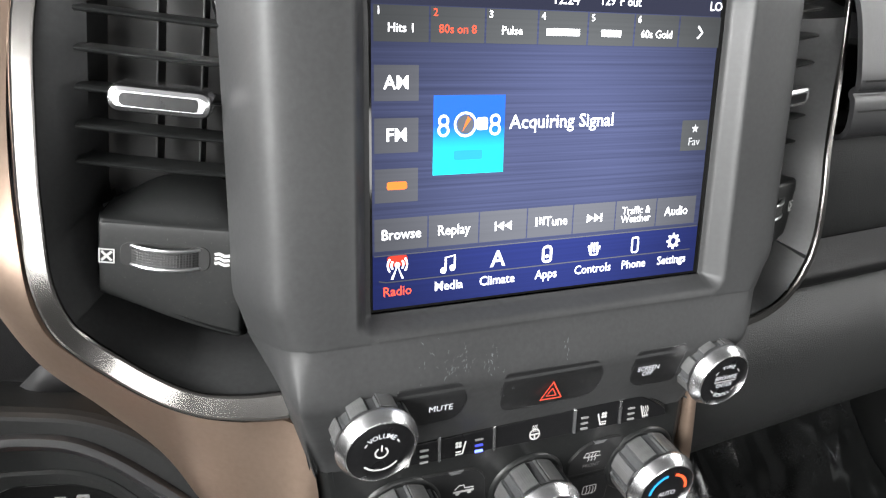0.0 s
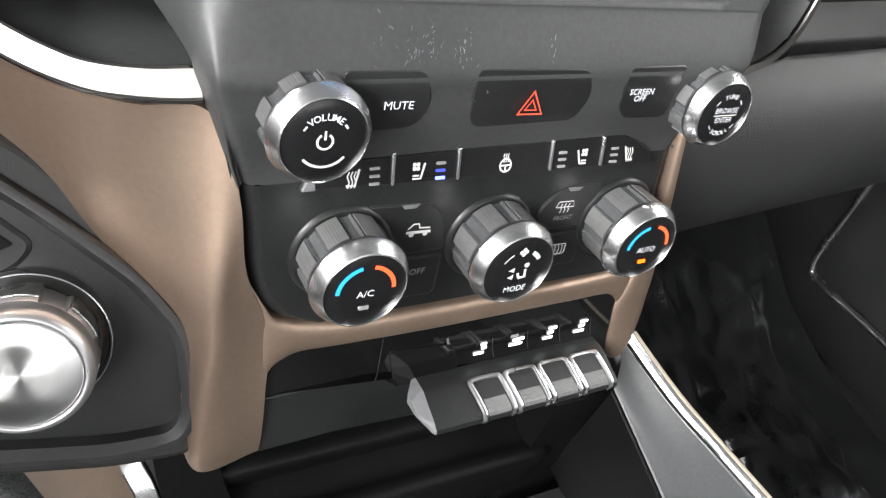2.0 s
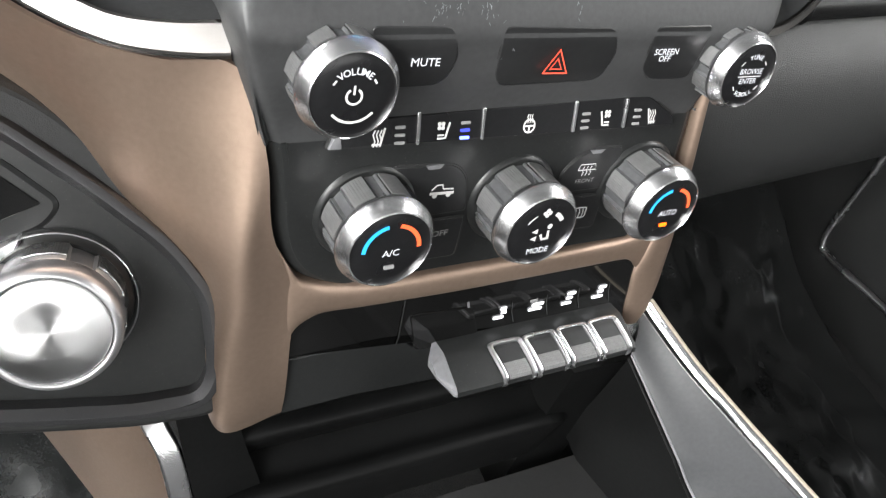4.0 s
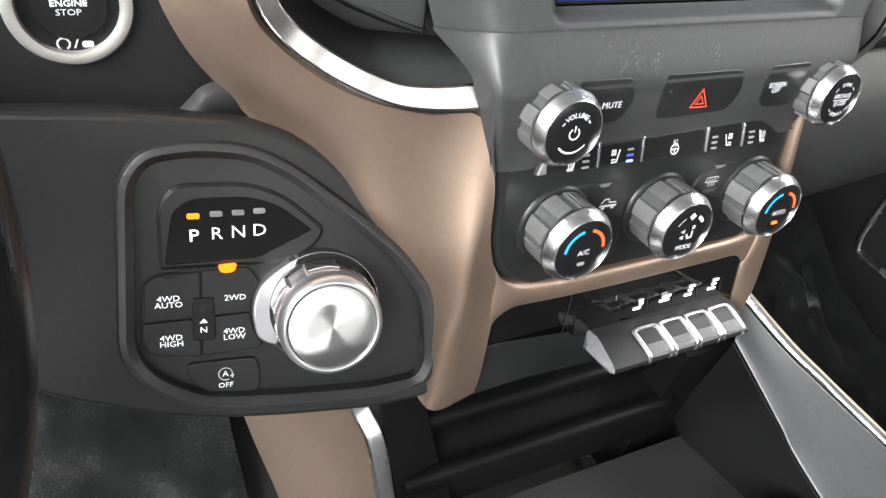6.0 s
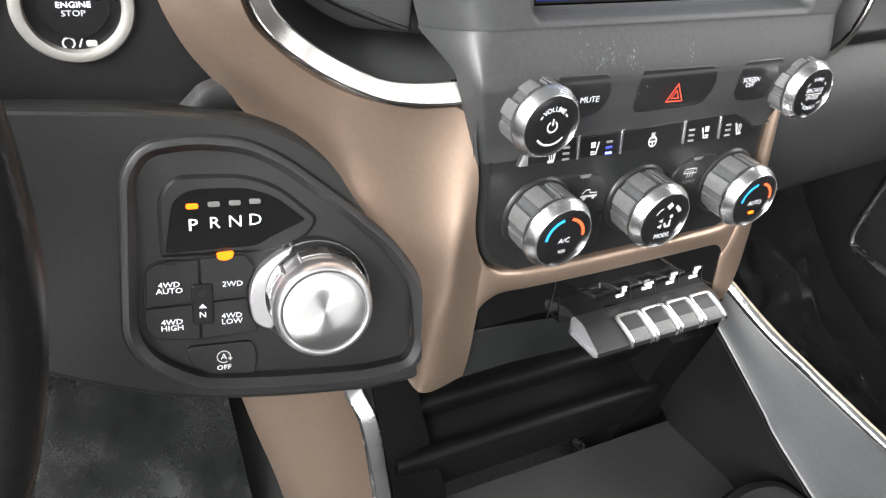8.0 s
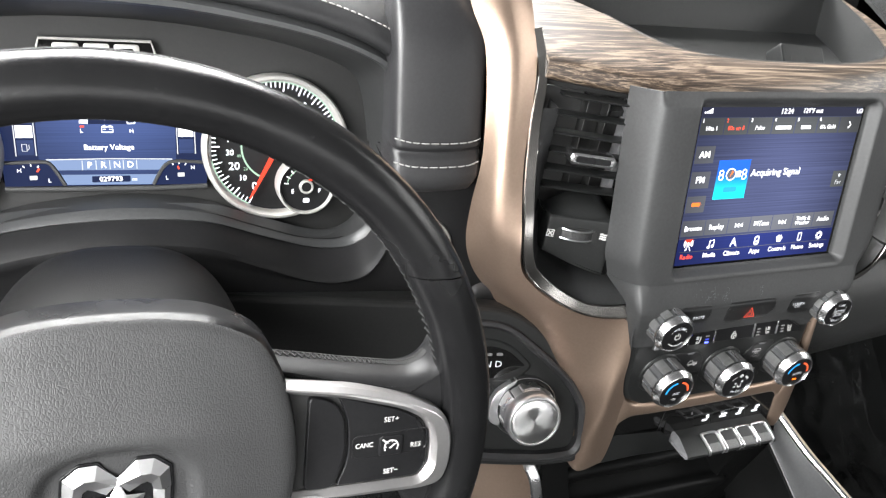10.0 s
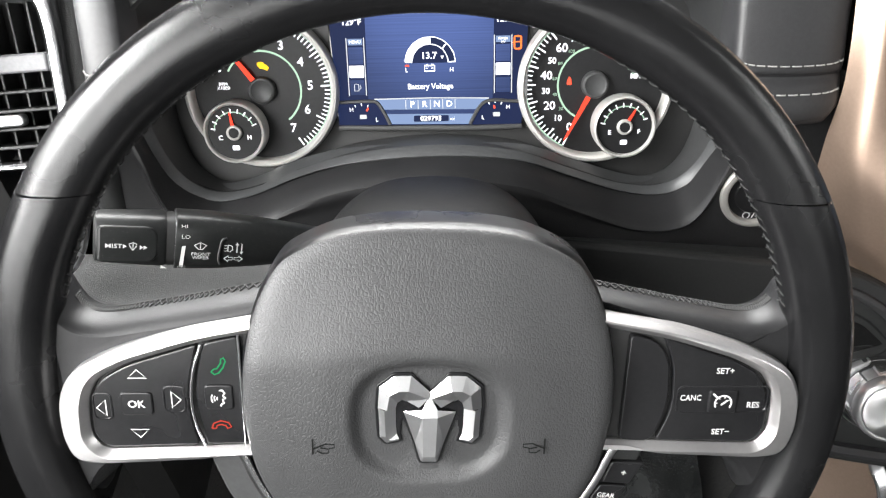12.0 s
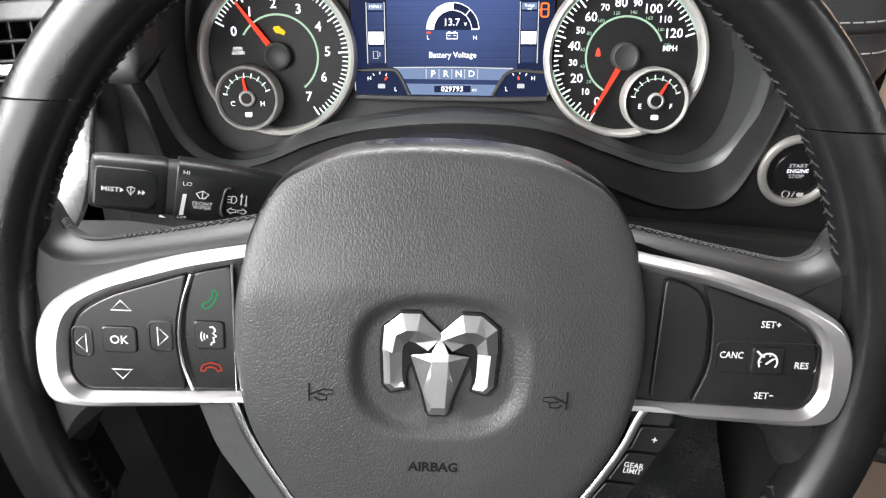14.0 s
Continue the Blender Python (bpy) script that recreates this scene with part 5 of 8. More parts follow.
    part("arrow", fill([(-8.4, -17.0), (-4.6, -17.0), (-6.5, -14.8)], -3.05), LIT_SOFT, n)
    part("pin_hole", fill(circle(1.8, 16, -6.4, -9.4), -3.05), DARK, n)
    off = key("stop_start_button", [(-15.0, -39.2), (-12.6, -37.8), (16.6, -37.2), (19.1, -44), (18.4, -55.6), (-3, -55.4), (-13.2, -47.6)], [2, 2, 3, 3, 4, 4, 3], "OFF", (2.6, -50.6), 2.5)
    ring = stroke(arc(3.2, -20, 300, 22, 2.6, -44.6), 0.5, -3.75)
    fill([(5.8, -47.0), (6.8, -45.0), (4.6, -45.4)], -3.75, ring)
    part("circle_symbol", ring, WHITE_INK, off)
    letters("A", 2.6, -44.6, 3.0, LIT_SOFT, off, -3.75)
    # the ring round the rotary knob
    part("knob_ring", band(circle(28.6, 96, 48.2, -12.4), circle(26.6, 96, 48.2, -12.4), -8, 0.0, 0.7, 120, zin=-1.0), SATIN, g, "satin chrome ring")
    tab = [(15.0, -12), (18.4, 0.6), (28, 9), (38, 14.6), (33, 2), (27, -30.4), (22, -28.8), (17.2, -25.2)]
    part("ring_tab", slab(rounded(tab, [7, 6, 6, 2, 8, 3, 3, 4], 5), -8, 0.6, 1.0), MATTE_METAL, g, "satin metal tab of the ring")
    return g


shifter_panel()


def shift_knob():
    k = thing("shift_knob", GEAR @ Matrix.Translation((0.0482, -0.0119, 0.0008)), "spun aluminium rotary shift knob standing in its ring", "knob")
    part("base", lathe([(26.8, -8), (26.8, -1.8), (25.6, -0.6), (24.6, 0.2)], 72), PLASTIC, k)
    part("grip", lathe([(24.3, 0), (24.3, 12.6), (23.4, 14.2)], 144, wave=lambda a, z: -1.1 if (a * 6 / (2 * math.pi) + 0.1) % 1 < 0.36 else 0), MATTE_METAL, k, "satin metal grip")
    for i in range(6):
        a0 = (i + 0.30) / 6 * 2 * math.pi
        part("knurl", loft([[(24.6 * math.cos(a0 + t) / 1000, 24.6 * math.sin(a0 + t) / 1000, z / 1000) for t in np.linspace(0, 0.58, 8)] for z in (1.2, 12.0)], 8, 4, 0.0006), KNURL_METAL, k)
    part("collar", lathe([(22.6, 13.4), (23.8, 14.6), (24.2, 16), (24.2, 21.2), (23.6, 23.6), (22.2, 25.2), (21.2, 25.5), (20.7, 25.1), (20.4, 23.8)], 96, cap=False), MATTE_METAL, k, "satin collar", sharp=60)
    part("cap", lathe([(20.2, 24.2), (20.0, 24.8), (19.6, 25.1), (10, 25.1), (0.3, 25.1)], 96), SPUN, k, "spun aluminium cap")
    return k


shift_knob()

# ---------------------------------------------------------------- steering wheel
def oval(rx, rz, n=20, flat=0.0):
    return [(rx * math.cos(2 * math.pi * i / n), rz * math.sin(2 * math.pi * i / n)) for i in range(n)]


def steering_wheel():
    w = thing("steering_wheel", WHEEL, "black leather steering wheel with satin chrome spokes", "steering wheel")

    def grip(a):
        """How far the thick grips have swelled at that angle (degrees from the right, anticlockwise)."""
        a = a % 360
        a = min(a, abs(180 - a)) if a <= 180 else min(a - 180, 360 - a)
        return max(0.0, min(1.0, (48 - a) / 22))

    def ring(a):
        half = 15.0 + 0.9 * grip(a)
        mid = 205.4 - half
        up = a % 360 < 180
        near = 31.4 if abs(a % 360 - 31.4) < 90 else 148.6
        bend = max(0.0, 1 - abs(a - near) / 9) if up else 0.0
        sec = []
        for i in range(28):
            t = 2 * math.pi * i / 28
            x, z = math.cos(t), math.sin(t)
            x = math.copysign(abs(x) ** 0.85, x)
            r = mid + half * x
            lean = math.degrees(math.asin(99 / r) - math.asin(99 / mid)) * bend
            b = radians(a + (lean if near < 90 else -lean))
            sec.append((r * math.cos(b) / 1000, r * math.sin(b) / 1000, (-10 + 15.5 * z) / 1000))
        return sec

    def arc_part(name, a0, a1, mat, label):
        n = max(8, int(abs(a1 - a0) / 2.2))
        bm = bmesh.new()
        rings = [ring(a0 + (a1 - a0) * i / n) for i in range(n + 1)]
        for at in (0, -1):
            a = a0 if at == 0 else a1
            o = ring(a)
            m = sum((Vector(p) for p in o), Vector()) / len(o)
            tuck = [m + (Vector(p) - m) * 0.95 for p in o]
            if at == 0:
                rings.insert(0, tuck)
            else:
                rings.append(tuck)
        skin(bm, rings, cap0=True)
        return part(name, bm, mat, w, label)

    arc_part("upper_rim", 31.65, 148.35, SMOOTH_LEATHER, "smooth worn black leather")
    arc_part("right_grip", -42, 31.4, SMOOTH_LEATHER, "padded leather grip")
    arc_part("left_grip", 148.6, 222, SMOOTH_LEATHER, "padded leather grip")
    arc_part("lower_rim", 222.4, 317.6, SMOOTH_LEATHER, "smooth worn black leather")

    # stitching along the inside of the rim
    def stitches(a0, a1, step, name="stitch_row"):
        bm = bmesh.new()
        a = a0
        rnd = random.Random(int(a0))
        while a < a1:
            g = grip(a)
            r = 205.4 - 2 * (15.0 + 0.9 * g) + 0.15
            for d in (-0.55, 0.55):
                p, q = radians(a + d * 0.75), radians(a - d * 0.75)
                z0, z1 = -8.5 - d * 2.6, -13.5 - d * 2.2
                pts = [Vector((r * math.cos(p) / 1000, r * math.sin(p) / 1000, z0 / 1000)), Vector(((r - 0.35) * math.cos((p + q) / 2) / 1000, (r - 0.35) * math.sin((p + q) / 2) / 1000, (z0 + z1) / 2000)), Vector((r * math.cos(q) / 1000, r * math.sin(q) / 1000, z1 / 1000))]
                sweep(pts, circle(0.0004, 6), (0, 0, 1), bm=bm)
            a += step * rnd.uniform(0.9, 1.1)
        ob = part(name, bm, BLACK_THREAD, w, "black cross stitching along the rim")
        return tagged(ob, kind="stuff")

    stitches(16, 64, 1.9)
    stitches(118, 164, 1.9)
    stitches(-44, -22, 1.9)
    stitches(202, 224, 1.9)

    def seat(ob, k, x=3.2):
        """Sets a part into its place in the left (k < 0) or right spoke."""
        ob.location = (x / 1000, (0.8 if k > 0 else -1.4) / 1000, 0)
        return ob

    for k in (-1, 1):
        # leather spoke
        dy = 1.0 if k > 0 else -1.0
        top = [(60, 55.6), (84, 50.1 + dy), (102, 46.7 + dy), (118, 43.4 + dy), (136, 40.2 + dy), (147, 38.2 + dy), (156, 37.8 + dy), (163, 40 + dy), (167.5, 45.5), (170.5, 53), (180, 60), (186, 28), (185, -30), (180, -60), (166, -66), (158, -48), (150, -40), (130, -34), (96, -28), (60, -28)]
        rr = [2, 8, 10, 10, 10, 8, 7, 7, 6, 6, 4, 20, 20, 8, 8, 10, 10, 10, 10, 2]
        pts = rounded([(x, y) for x, y in top], rr, 5)
        pts = pts if k > 0 else flip(pts)
        bm = bmesh.new()
        cc = ccw(pts)
        skin(bm, [[(x / 1000, y / 1000, z / 1000) for x, y in inset(cc, d)] for d, z in ((3.0, -34), (0.6, -29), (0, -25), (0.3, -20), (1.2, -15), (2.6, -11), (4.2, -8.2), (5.8, -6.6), (7.0, -6.0))])
        part("spoke", bm, SPOKE_LEATHER, w, "leather-wrapped spoke")
        # stitching along the spoke's upper edge
        bm = bmesh.new()
        line = curve([Vector((x * k, y, 0)) for x, y in ((78, 51.3 + dy), (102, 46.6 + dy), (118, 43.3 + dy), (136, 40.1 + dy), (147, 38.1 + dy), (156, 37.7 + dy), (163, 39.8 + dy), (167, 44.8))], 46)
        for a, b in zip(line, line[1:]):
            m = (a + b) / 2
            for z0, z1 in ((-27, -20), (-20, -27)):
                sweep([Vector((a.x / 1000, a.y / 1000, z0 / 1000)), Vector((m.x / 1000, m.y / 1000 + 0.0008, (z0 + z1) / 2000)), Vector((b.x / 1000, b.y / 1000, z1 / 1000))], circle(0.00042, 6), (0, 0, 1), bm=bm)
        tagged(part("stitch_row", bm, BLACK_THREAD, w, "black stitching along the spoke"), kind="stuff")
        # satin frame round the keys: a flat face between an outer and an inner bevel
        outer = rounded([(70, 46.5), (82, 43.8), (118, 37.2), (151, 26.4), (168.5, 16.8), (175.2, 3.0), (175.8, -16), (171, -29.4), (158, -31.6), (106, -29.0), (92, -24.8), (70, -24.6)], [1, 4, 20, 14, 9, 9, 9, 8, 8, 12, 4, 1], 6)
        inner = rounded([(72, 39.5), (86, 36.6), (108, 32.4), (143, 21.4), (157, 13.0), (161.4, 1.0), (162, -16.5), (156.5, -23.6), (113, -22.2), (88, -21.2), (72, -21.0)], [1, 3, 10, 8, 7, 7, 7, 6, 10, 3, 1], 6)
        if k < 0:
            outer, inner = flip(outer), flip(inner)
        o, i = spaced(outer, 200), spaced(inner, 200)
        rings = [(o, 0, -8), (o, 0, 0.6), (o, 1.9, 4.0), (o, 2.4, 4.3), (i, -3.6, 4.5), (i, -3.0, 4.1), (i, -0.2, 0.4), (i, 0, -8)]
        bm = skin(bmesh.new(), [[(x / 1000, y / 1000, z / 1000) for x, y in (inset(p, d) if d else p)] for p, d, z in rings], cap=False)
        seat(part("spoke_frame", bm, WHEEL_METAL, w, "satin chrome frame", sharp=24), k)
        seat(part("key_bed", slab(inset(ccw(inner), -1), -10, -1.6, 0.3), DARK, w), k)
        # lower spoke strip
        strip = [(80, -22), (106, -28), (98, -52), (80, -80), (64, -104), (50, -100), (66, -74), (80, -48), (85, -30)]
        strip = rounded(strip, [2, 3, 6, 6, 2, 2, 6, 6, 4], 4)
        part("lower_strip", slab(strip if k > 0 else flip(strip), -22, -1.0, 1.5), BEZEL if k < 0 else PLASTIC, w, "grey lower spoke" if k < 0 else "black lower spoke")
        edge = curve([Vector((x * k / 1000, y / 1000, 0.0005)) for x, y in ((91, -24.5), (88, -31), (84, -42), (77, -56), (65, -76), (53, -96))], 30)
        part("strip_edge", sweep(edge, oval(0.0022, 0.0014, 10), (0, 0, 1)), SATIN, w, "bright edge of the lower spoke")

    z = 1.25

    def key(name, pts, r, top=1.0, low=-3.0, mat=BUTTON):
        ob = part(name, slab(rounded(pts, r, 5), low, top, 0.8), mat, w)
        return ob if name == "gear_limit_key" else seat(ob, pts[0][0])

    # keys on the left spoke
    pad = key("arrow_pad", [(-109.5, 31.2), (-143, 20.4), (-156, 12.2), (-160.2, 1), (-160.8, -16), (-155.5, -22.6), (-112, -21.4), (-116.4, 4)], [2, 8, 7, 7, 6, 5, 2, 20])
    for x, y, a in ((-137.7, 16.2, 90), (-155.4, -1.2, 180), (-121.1, 3.0, 0), (-139.2, -14.7, 270)):
        q = [(x + 2.4 * math.cos(radians(a)), y + 2.4 * math.sin(radians(a))), (x - 1.9 * math.cos(radians(a)) - 4.2 * math.sin(radians(a)), y - 1.9 * math.sin(radians(a)) + 4.2 * math.cos(radians(a))), (x - 1.9 * math.cos(radians(a)) + 4.2 * math.sin(radians(a)), y - 1.9 * math.sin(radians(a)) - 4.2 * math.cos(radians(a)))]
        part("arrow", stroke(q, 0.6, z, closed=True), WHITE_INK, pad, "printed arrow")
    ok = key("ok_key", box2(-146.6, -5.0, -131.6, 7.2), 2.6, 2.0)
    letters("OK", -139.1, 1.1, 3.7, WHITE_INK, ok, 2.25, bold=0.06)
    part("side_hollow", band(rounded(box2(-159.6, -7.6, -150.5, 6.6), 3, 4), rounded(box2(-158.8, -6.8, -151.4, 5.8), 2.6, 4), 0, 1.35, 0.2, 60), BUTTON, pad)
    part("side_hollow", band(rounded(box2(-127, -4.0, -116.6, 10.2), 3, 4), rounded(box2(-126.2, -3.2, -117.4, 9.4), 2.6, 4), 0, 1.35, 0.2, 60), BUTTON, pad)
    ph = key("phone_pad", [(-91, 35.4), (-107, 31.6), (-113, 6), (-108, -21.2), (-90, -20.8)], [2, 3, 24, 2, 2])
    seat(part("divider", sweep(curve([Vector((x / 1000, y / 1000, 0.001)) for x, y in ((-108.2, 31.4), (-112.6, 18), (-114.6, 4), (-113.4, -10), (-109.8, -21.4))], 24), oval(0.0009, 0.0012, 8), (0, 0, 1)), SATIN, w, "bright divider"), -1, 4.0)
    seat(part("side_line", sweep([Vector((x / 1000, y / 1000, 0.001)) for x, y in ((-88.8, 36), (-88.4, -21))], oval(0.0006, 0.001, 8), (0, 0, 1)), SATIN, w, "bright line beside the keys"), -1, 1.4)
    vo = key("voice_key", box2(-107.6, -2.0, -94.4, 11), 2.2, 2.0)
    part("handset", stroke([(-103.8, 17.6), (-102.4, 16.2), (-100.4, 17.0), (-98.2, 19.8), (-97.0, 23.0), (-97.8, 24.8), (-99.0, 24.0), (-99.2, 22.0), (-101.0, 19.2), (-102.4, 19.0), (-103.8, 17.6)], 0.7, z), GREEN_INK, ph, "green handset symbol")
    part("handset", stroke([(-105.6, -12.2), (-104.6, -9.6), (-101.2, -8.2), (-97.6, -9.2), (-96.4, -11.6), (-98.4, -12.2), (-99.0, -10.8), (-101.2, -10.2), (-103.2, -10.8), (-103.6, -12.2), (-105.6, -12.2)], 0.7, z), RED_INK, ph, "red handset symbol")
    b = stroke([(-100.6, 8.4), (-99.2, 8.6), (-98.2, 7.0), (-99.2, 5.6), (-97.8, 4.4), (-99.2, 3.8), (-98.8, 1.6), (-100.0, 1.4), (-100.2, 0.2)], 0.7, 2.25)
    for r in (1.4, 2.7, 4.0):
        stroke(arc(r, 150, 210, 6, -100.4, 4.2), 0.55, 2.25, b)
    part("voice_symbol", b, WHITE_INK, vo, "printed voice symbol")
    # keys on the right spoke
    key("blank_pad", [(89.5, 35.0), (102.0, 32.2), (109.5, 22), (111.4, -2), (105, -22.0), (89, -20.8)], [3, 7, 9, 9, 6, 3], 1.9)
    cr = key("cruise_pad", [(105.6, 33.2), (142, 21.0), (155.2, 12.8), (159.6, 0.8), (160.2, -16), (155.2, -22.8), (107.2, -21.6), (113.4, -4), (111.6, 20)], [2, 8, 7, 7, 6, 5, 2, 9, 9])
    part("side_hollow", band(rounded(box2(114.8, -6.8, 160, 8.4), 4, 5), rounded(box2(115.6, -6.0, 159, 7.6), 3.6, 5), 0.4, 1.35, 0.2, 80), BUTTON, cr)
    ck = key("cruise_key", box2(130.4, -6.6, 144.6, 6.2), 2.6, 2.0)
    b = stroke(arc(4.0, -35, 215, 22, 137.5, -0.6), 0.8, 2.25)
    for a in (30, 80, 130, 180):
        stroke([(137.5 + 2.6 * math.cos(radians(a)), -0.6 + 2.6 * math.sin(radians(a))), (137.5 + 3.6 * math.cos(radians(a)), -0.6 + 3.6 * math.sin(radians(a)))], 0.5, 2.25, b)
    stroke([(136.6, -1.6), (139.6, 1.0)], 0.9, 2.25, b)
    stroke([(132.2, 4.4), (134.6, 2.2)], 0.9, 2.25, b)
    part("gauge_symbol", b, WHITE_INK, ck, "printed cruise symbol")
    letters("SET+", 136.8, 16.0, 3.0, WHITE_INK, cr, z, bold=0.04, wide=0.95)
    letters("CANC", 121.9, 1.6, 3.0, WHITE_INK, cr, z, bold=0.04, wide=0.84)
    letters("RES", 152.7, -2.3, 3.0, WHITE_INK, cr, z, bold=0.04, wide=0.95)
    letters("SET\u2212", 138.7, -17.0, 3.0, WHITE_INK, cr, z, bold=0.04, wide=0.95)
    # gear limit rocker on the lower right spoke
    for pts, word, at, s in (([(90, -33), (106.5, -33.5), (100, -46), (86, -45)], "+", (96.6, -39.4), 3.6), ([(85.5, -46), (99.4, -47), (92, -61.6), (77.5, -60.4)], "GEAR\nLIMIT", (88.6, -53.8), 2.5), ([(77, -61.4), (91.4, -62.6), (83, -78), (67.5, -76)], "−", (79.4, -70), 3.6)):
        k = key("gear_limit_key", pts, 1.6, 1.4, -4)
        letters(word, *at, s, WHITE_INK, k, 1.65, turn=-8, bold=0.04)

    # airbag pad: a dome with a shallow dish round the badge
    half = [(0, 87), (20, 86.4), (40, 83.6), (56, 77.5), (68.5, 69.5), (77, 56), (82, 42), (85, 26), (86.6, 6), (86, -9), (82.6, -30), (75.5, -48), (60, -74), (42, -92), (22, -101), (0, -104)]
    out = half + [(-x, y) for x, y in reversed(half[1:-1])]
    out = [(p.x, p.y) for p in curve([Vector((x, y, 0)) for x, y in out], 120, True)]
    cx, cy = 0, -4
    rings = []
    for s, h in ((1.0, -14), (1.0, 2), (0.996, 5.5), (0.984, 8.6), (0.965, 10.4), (0.935, 11.6), (0.89, 12.4), (0.83, 13.0), (0.76, 13.6), (0.68, 14.5), (0.60, 15.2), (0.55, 15.6), (0.51, 15.7), (0.48, 15.8), (0.455, 15.9), (0.43, 15.9), (0.41, 15.9), (0.39, 16), (0.37, 16), (0.35, 16), (0.33, 16), (0.31, 16), (0.29, 16), (0.25, 16), (0.12, 16)):
        ring_pts = []
        for x, y in out:
            px, py = cx + (x - cx) * s, cy + (y - cy) * s
            e = (abs(px / 35.5) ** 2.7 + abs((py + 2.0) / 30) ** 2.7) ** (1 / 2.7)
            dish = 4.0 * (1 - min(1, max(0, (e - 0.88) / 0.18)) ** 2 * (3 - 2 * min(1, max(0, (e - 0.88) / 0.18)))) if s < 0.8 else 0
            crease = min(10.0, 0.25 * max(0, py - 34 + 0.0016 * px * px))
            ring_pts.append((px / 1000, py / 1000, (h - dish - crease) / 1000))
        rings.append(ring_pts)
    edge = bmesh.new()
    skin(edge, rings[:4], cap=False)
    bm = bmesh.new()
    skin(bm, [rings[2]] + rings[3:])
    pad = part("airbag_pad", bm, PAD, w, "grained charcoal airbag cover")
    # smooth border in a blacker material, which puts the rolled edge's shade into colour
    part("pad_border", edge, BUTTON, w, "smooth border of the airbag cover, blackened as shade")
    # the embossing is flat here: its shade is put into a near-black colour
    letters("AIRBAG", -1, -47.6, 4.2, EMBOSS, pad, 16.1, bold=0.16, label="flat dark lettering AIRBAG, coloured as embossing shade")
    for k in (-1, 1):
        b = stroke([(k * 53.4, -10.4), (k * 53.4, -18.6)], 0.8, 15.7)
        stroke([(k * 53.2, -15.6), (k * 47.5, -13.0), (k * 43.4, -13.4), (k * 43.6, -15.0), (k * 46.0, -15.4)], 0.7, 15.7, b)
        stroke([(k * 51.5, -16.6), (k * 49.4, -18.0), (k * 46.4, -17.8), (k * 46.2, -15.8), (k * 50.0, -15.0)], 0.7, 15.7, b)
        part("horn_symbol", b, EMBOSS, pad, "flat dark horn symbol, coloured as embossing shade")

    # the maker's badge as plain faceted metal shapes
    back = [(0, 11.8), (8.2, 22.1), (16.6, 21.9), (24.3, 15.7), (25.0, 4.5), (24.0, -11.3), (20.2, -15.3), (12.5, -13.3), (13.6, -8), (12.6, -2), (11.6, -3), (7.8, -13.5), (5.5, -23.4), (3.9, -25.3)]
    badge = part("badge", slab(rounded(back + [(-x, y) for x, y in reversed(back[1:])], 1.0, 3), 9, 13.2, 0.3), BUTTON, w, "black backing of the badge")
    outer = [(0.0, 13.0, 14.2), (8.4, 20.9, 13.6), (16.2, 20.7, 13.6), (23.0, 15.0, 13.6), (23.7, 4.5, 13.6)]
    ridge = [(0.6, 10.6, 16.2), (9.6, 14.6, 16.8), (14.4, 14.6, 16.8), (18.2, 12.4, 16.7), (19.5, 4.5, 16.3)]
    inner = [(5.0, 5.6, 15.4), (10.2, 8.6, 14.8), (12.8, 9.0, 14.2), (14.8, 7.2, 13.8), (15.6, 4.0, 13.6)]
    leg_out = [(23.4, 4.3, 13.5), (22.8, -10.6, 13.5), (19.7, -14.0, 13.4), (13.7, -12.4, 13.4)]
    leg_mid = [(20.6, 4.3, 15.7), (20.0, -9.6, 15.4), (18.4, -11.6, 15.0), (14.3, -11.6, 13.9)]
    leg_in = [(15.5, 4.0, 13.5), (15.4, -5.0, 13.5), (15.0, -9.2, 13.5), (13.8, -11.9, 13.4)]
    for k in (-1, 1):
        for name, lines in (("horn_shape", (outer, ridge, inner)), ("horn_tip", (leg_out, leg_mid, leg_in))):
            bm = bmesh.new()
            skin(bm, [[(x * k / 1000, y / 1000, zz / 1000) for x, y, zz in line] for line in lines], close=False, cap=False)
            part(name, bm, BADGE, badge, "curved bright metal shape", flat=True)
    head = bmesh.new()
    top = head.verts.new((0, 0.0122, 0.0152))
    half = [(3.5, 4.8, 16.4), (3.35, 2.0, 18.3), (2.8, -18.7, 17.9), (3.3, -24.1, 13.6), (12.0, 2.9, 14.0), (10.4, -2.0, 13.8), (6.7, -13.5, 13.7), (4.3, -22.8, 13.5)]
    one, two = [[head.verts.new((x * k / 1000, y / 1000, zz / 1000)) for x, y, zz in half] for k in (1, -1)]
    head.faces.new((top, one[1], two[1]))
    head.faces.new((one[1], one[2], two[2], two[1]))
    head.faces.new((one[2], one[3], two[3], two[2]))
    for b, c, d, e, f, g, h, i in (one, two):
        for corner in ((top, b, c), (b, f, c), (c, f, g), (c, g, h, d), (d, h, i), (d, i, e)):
            head.faces.new(corner)
    part("wedge_shape", head, BADGE, badge, "tapered bright metal shape", flat=True)
    return w


steering_wheel()


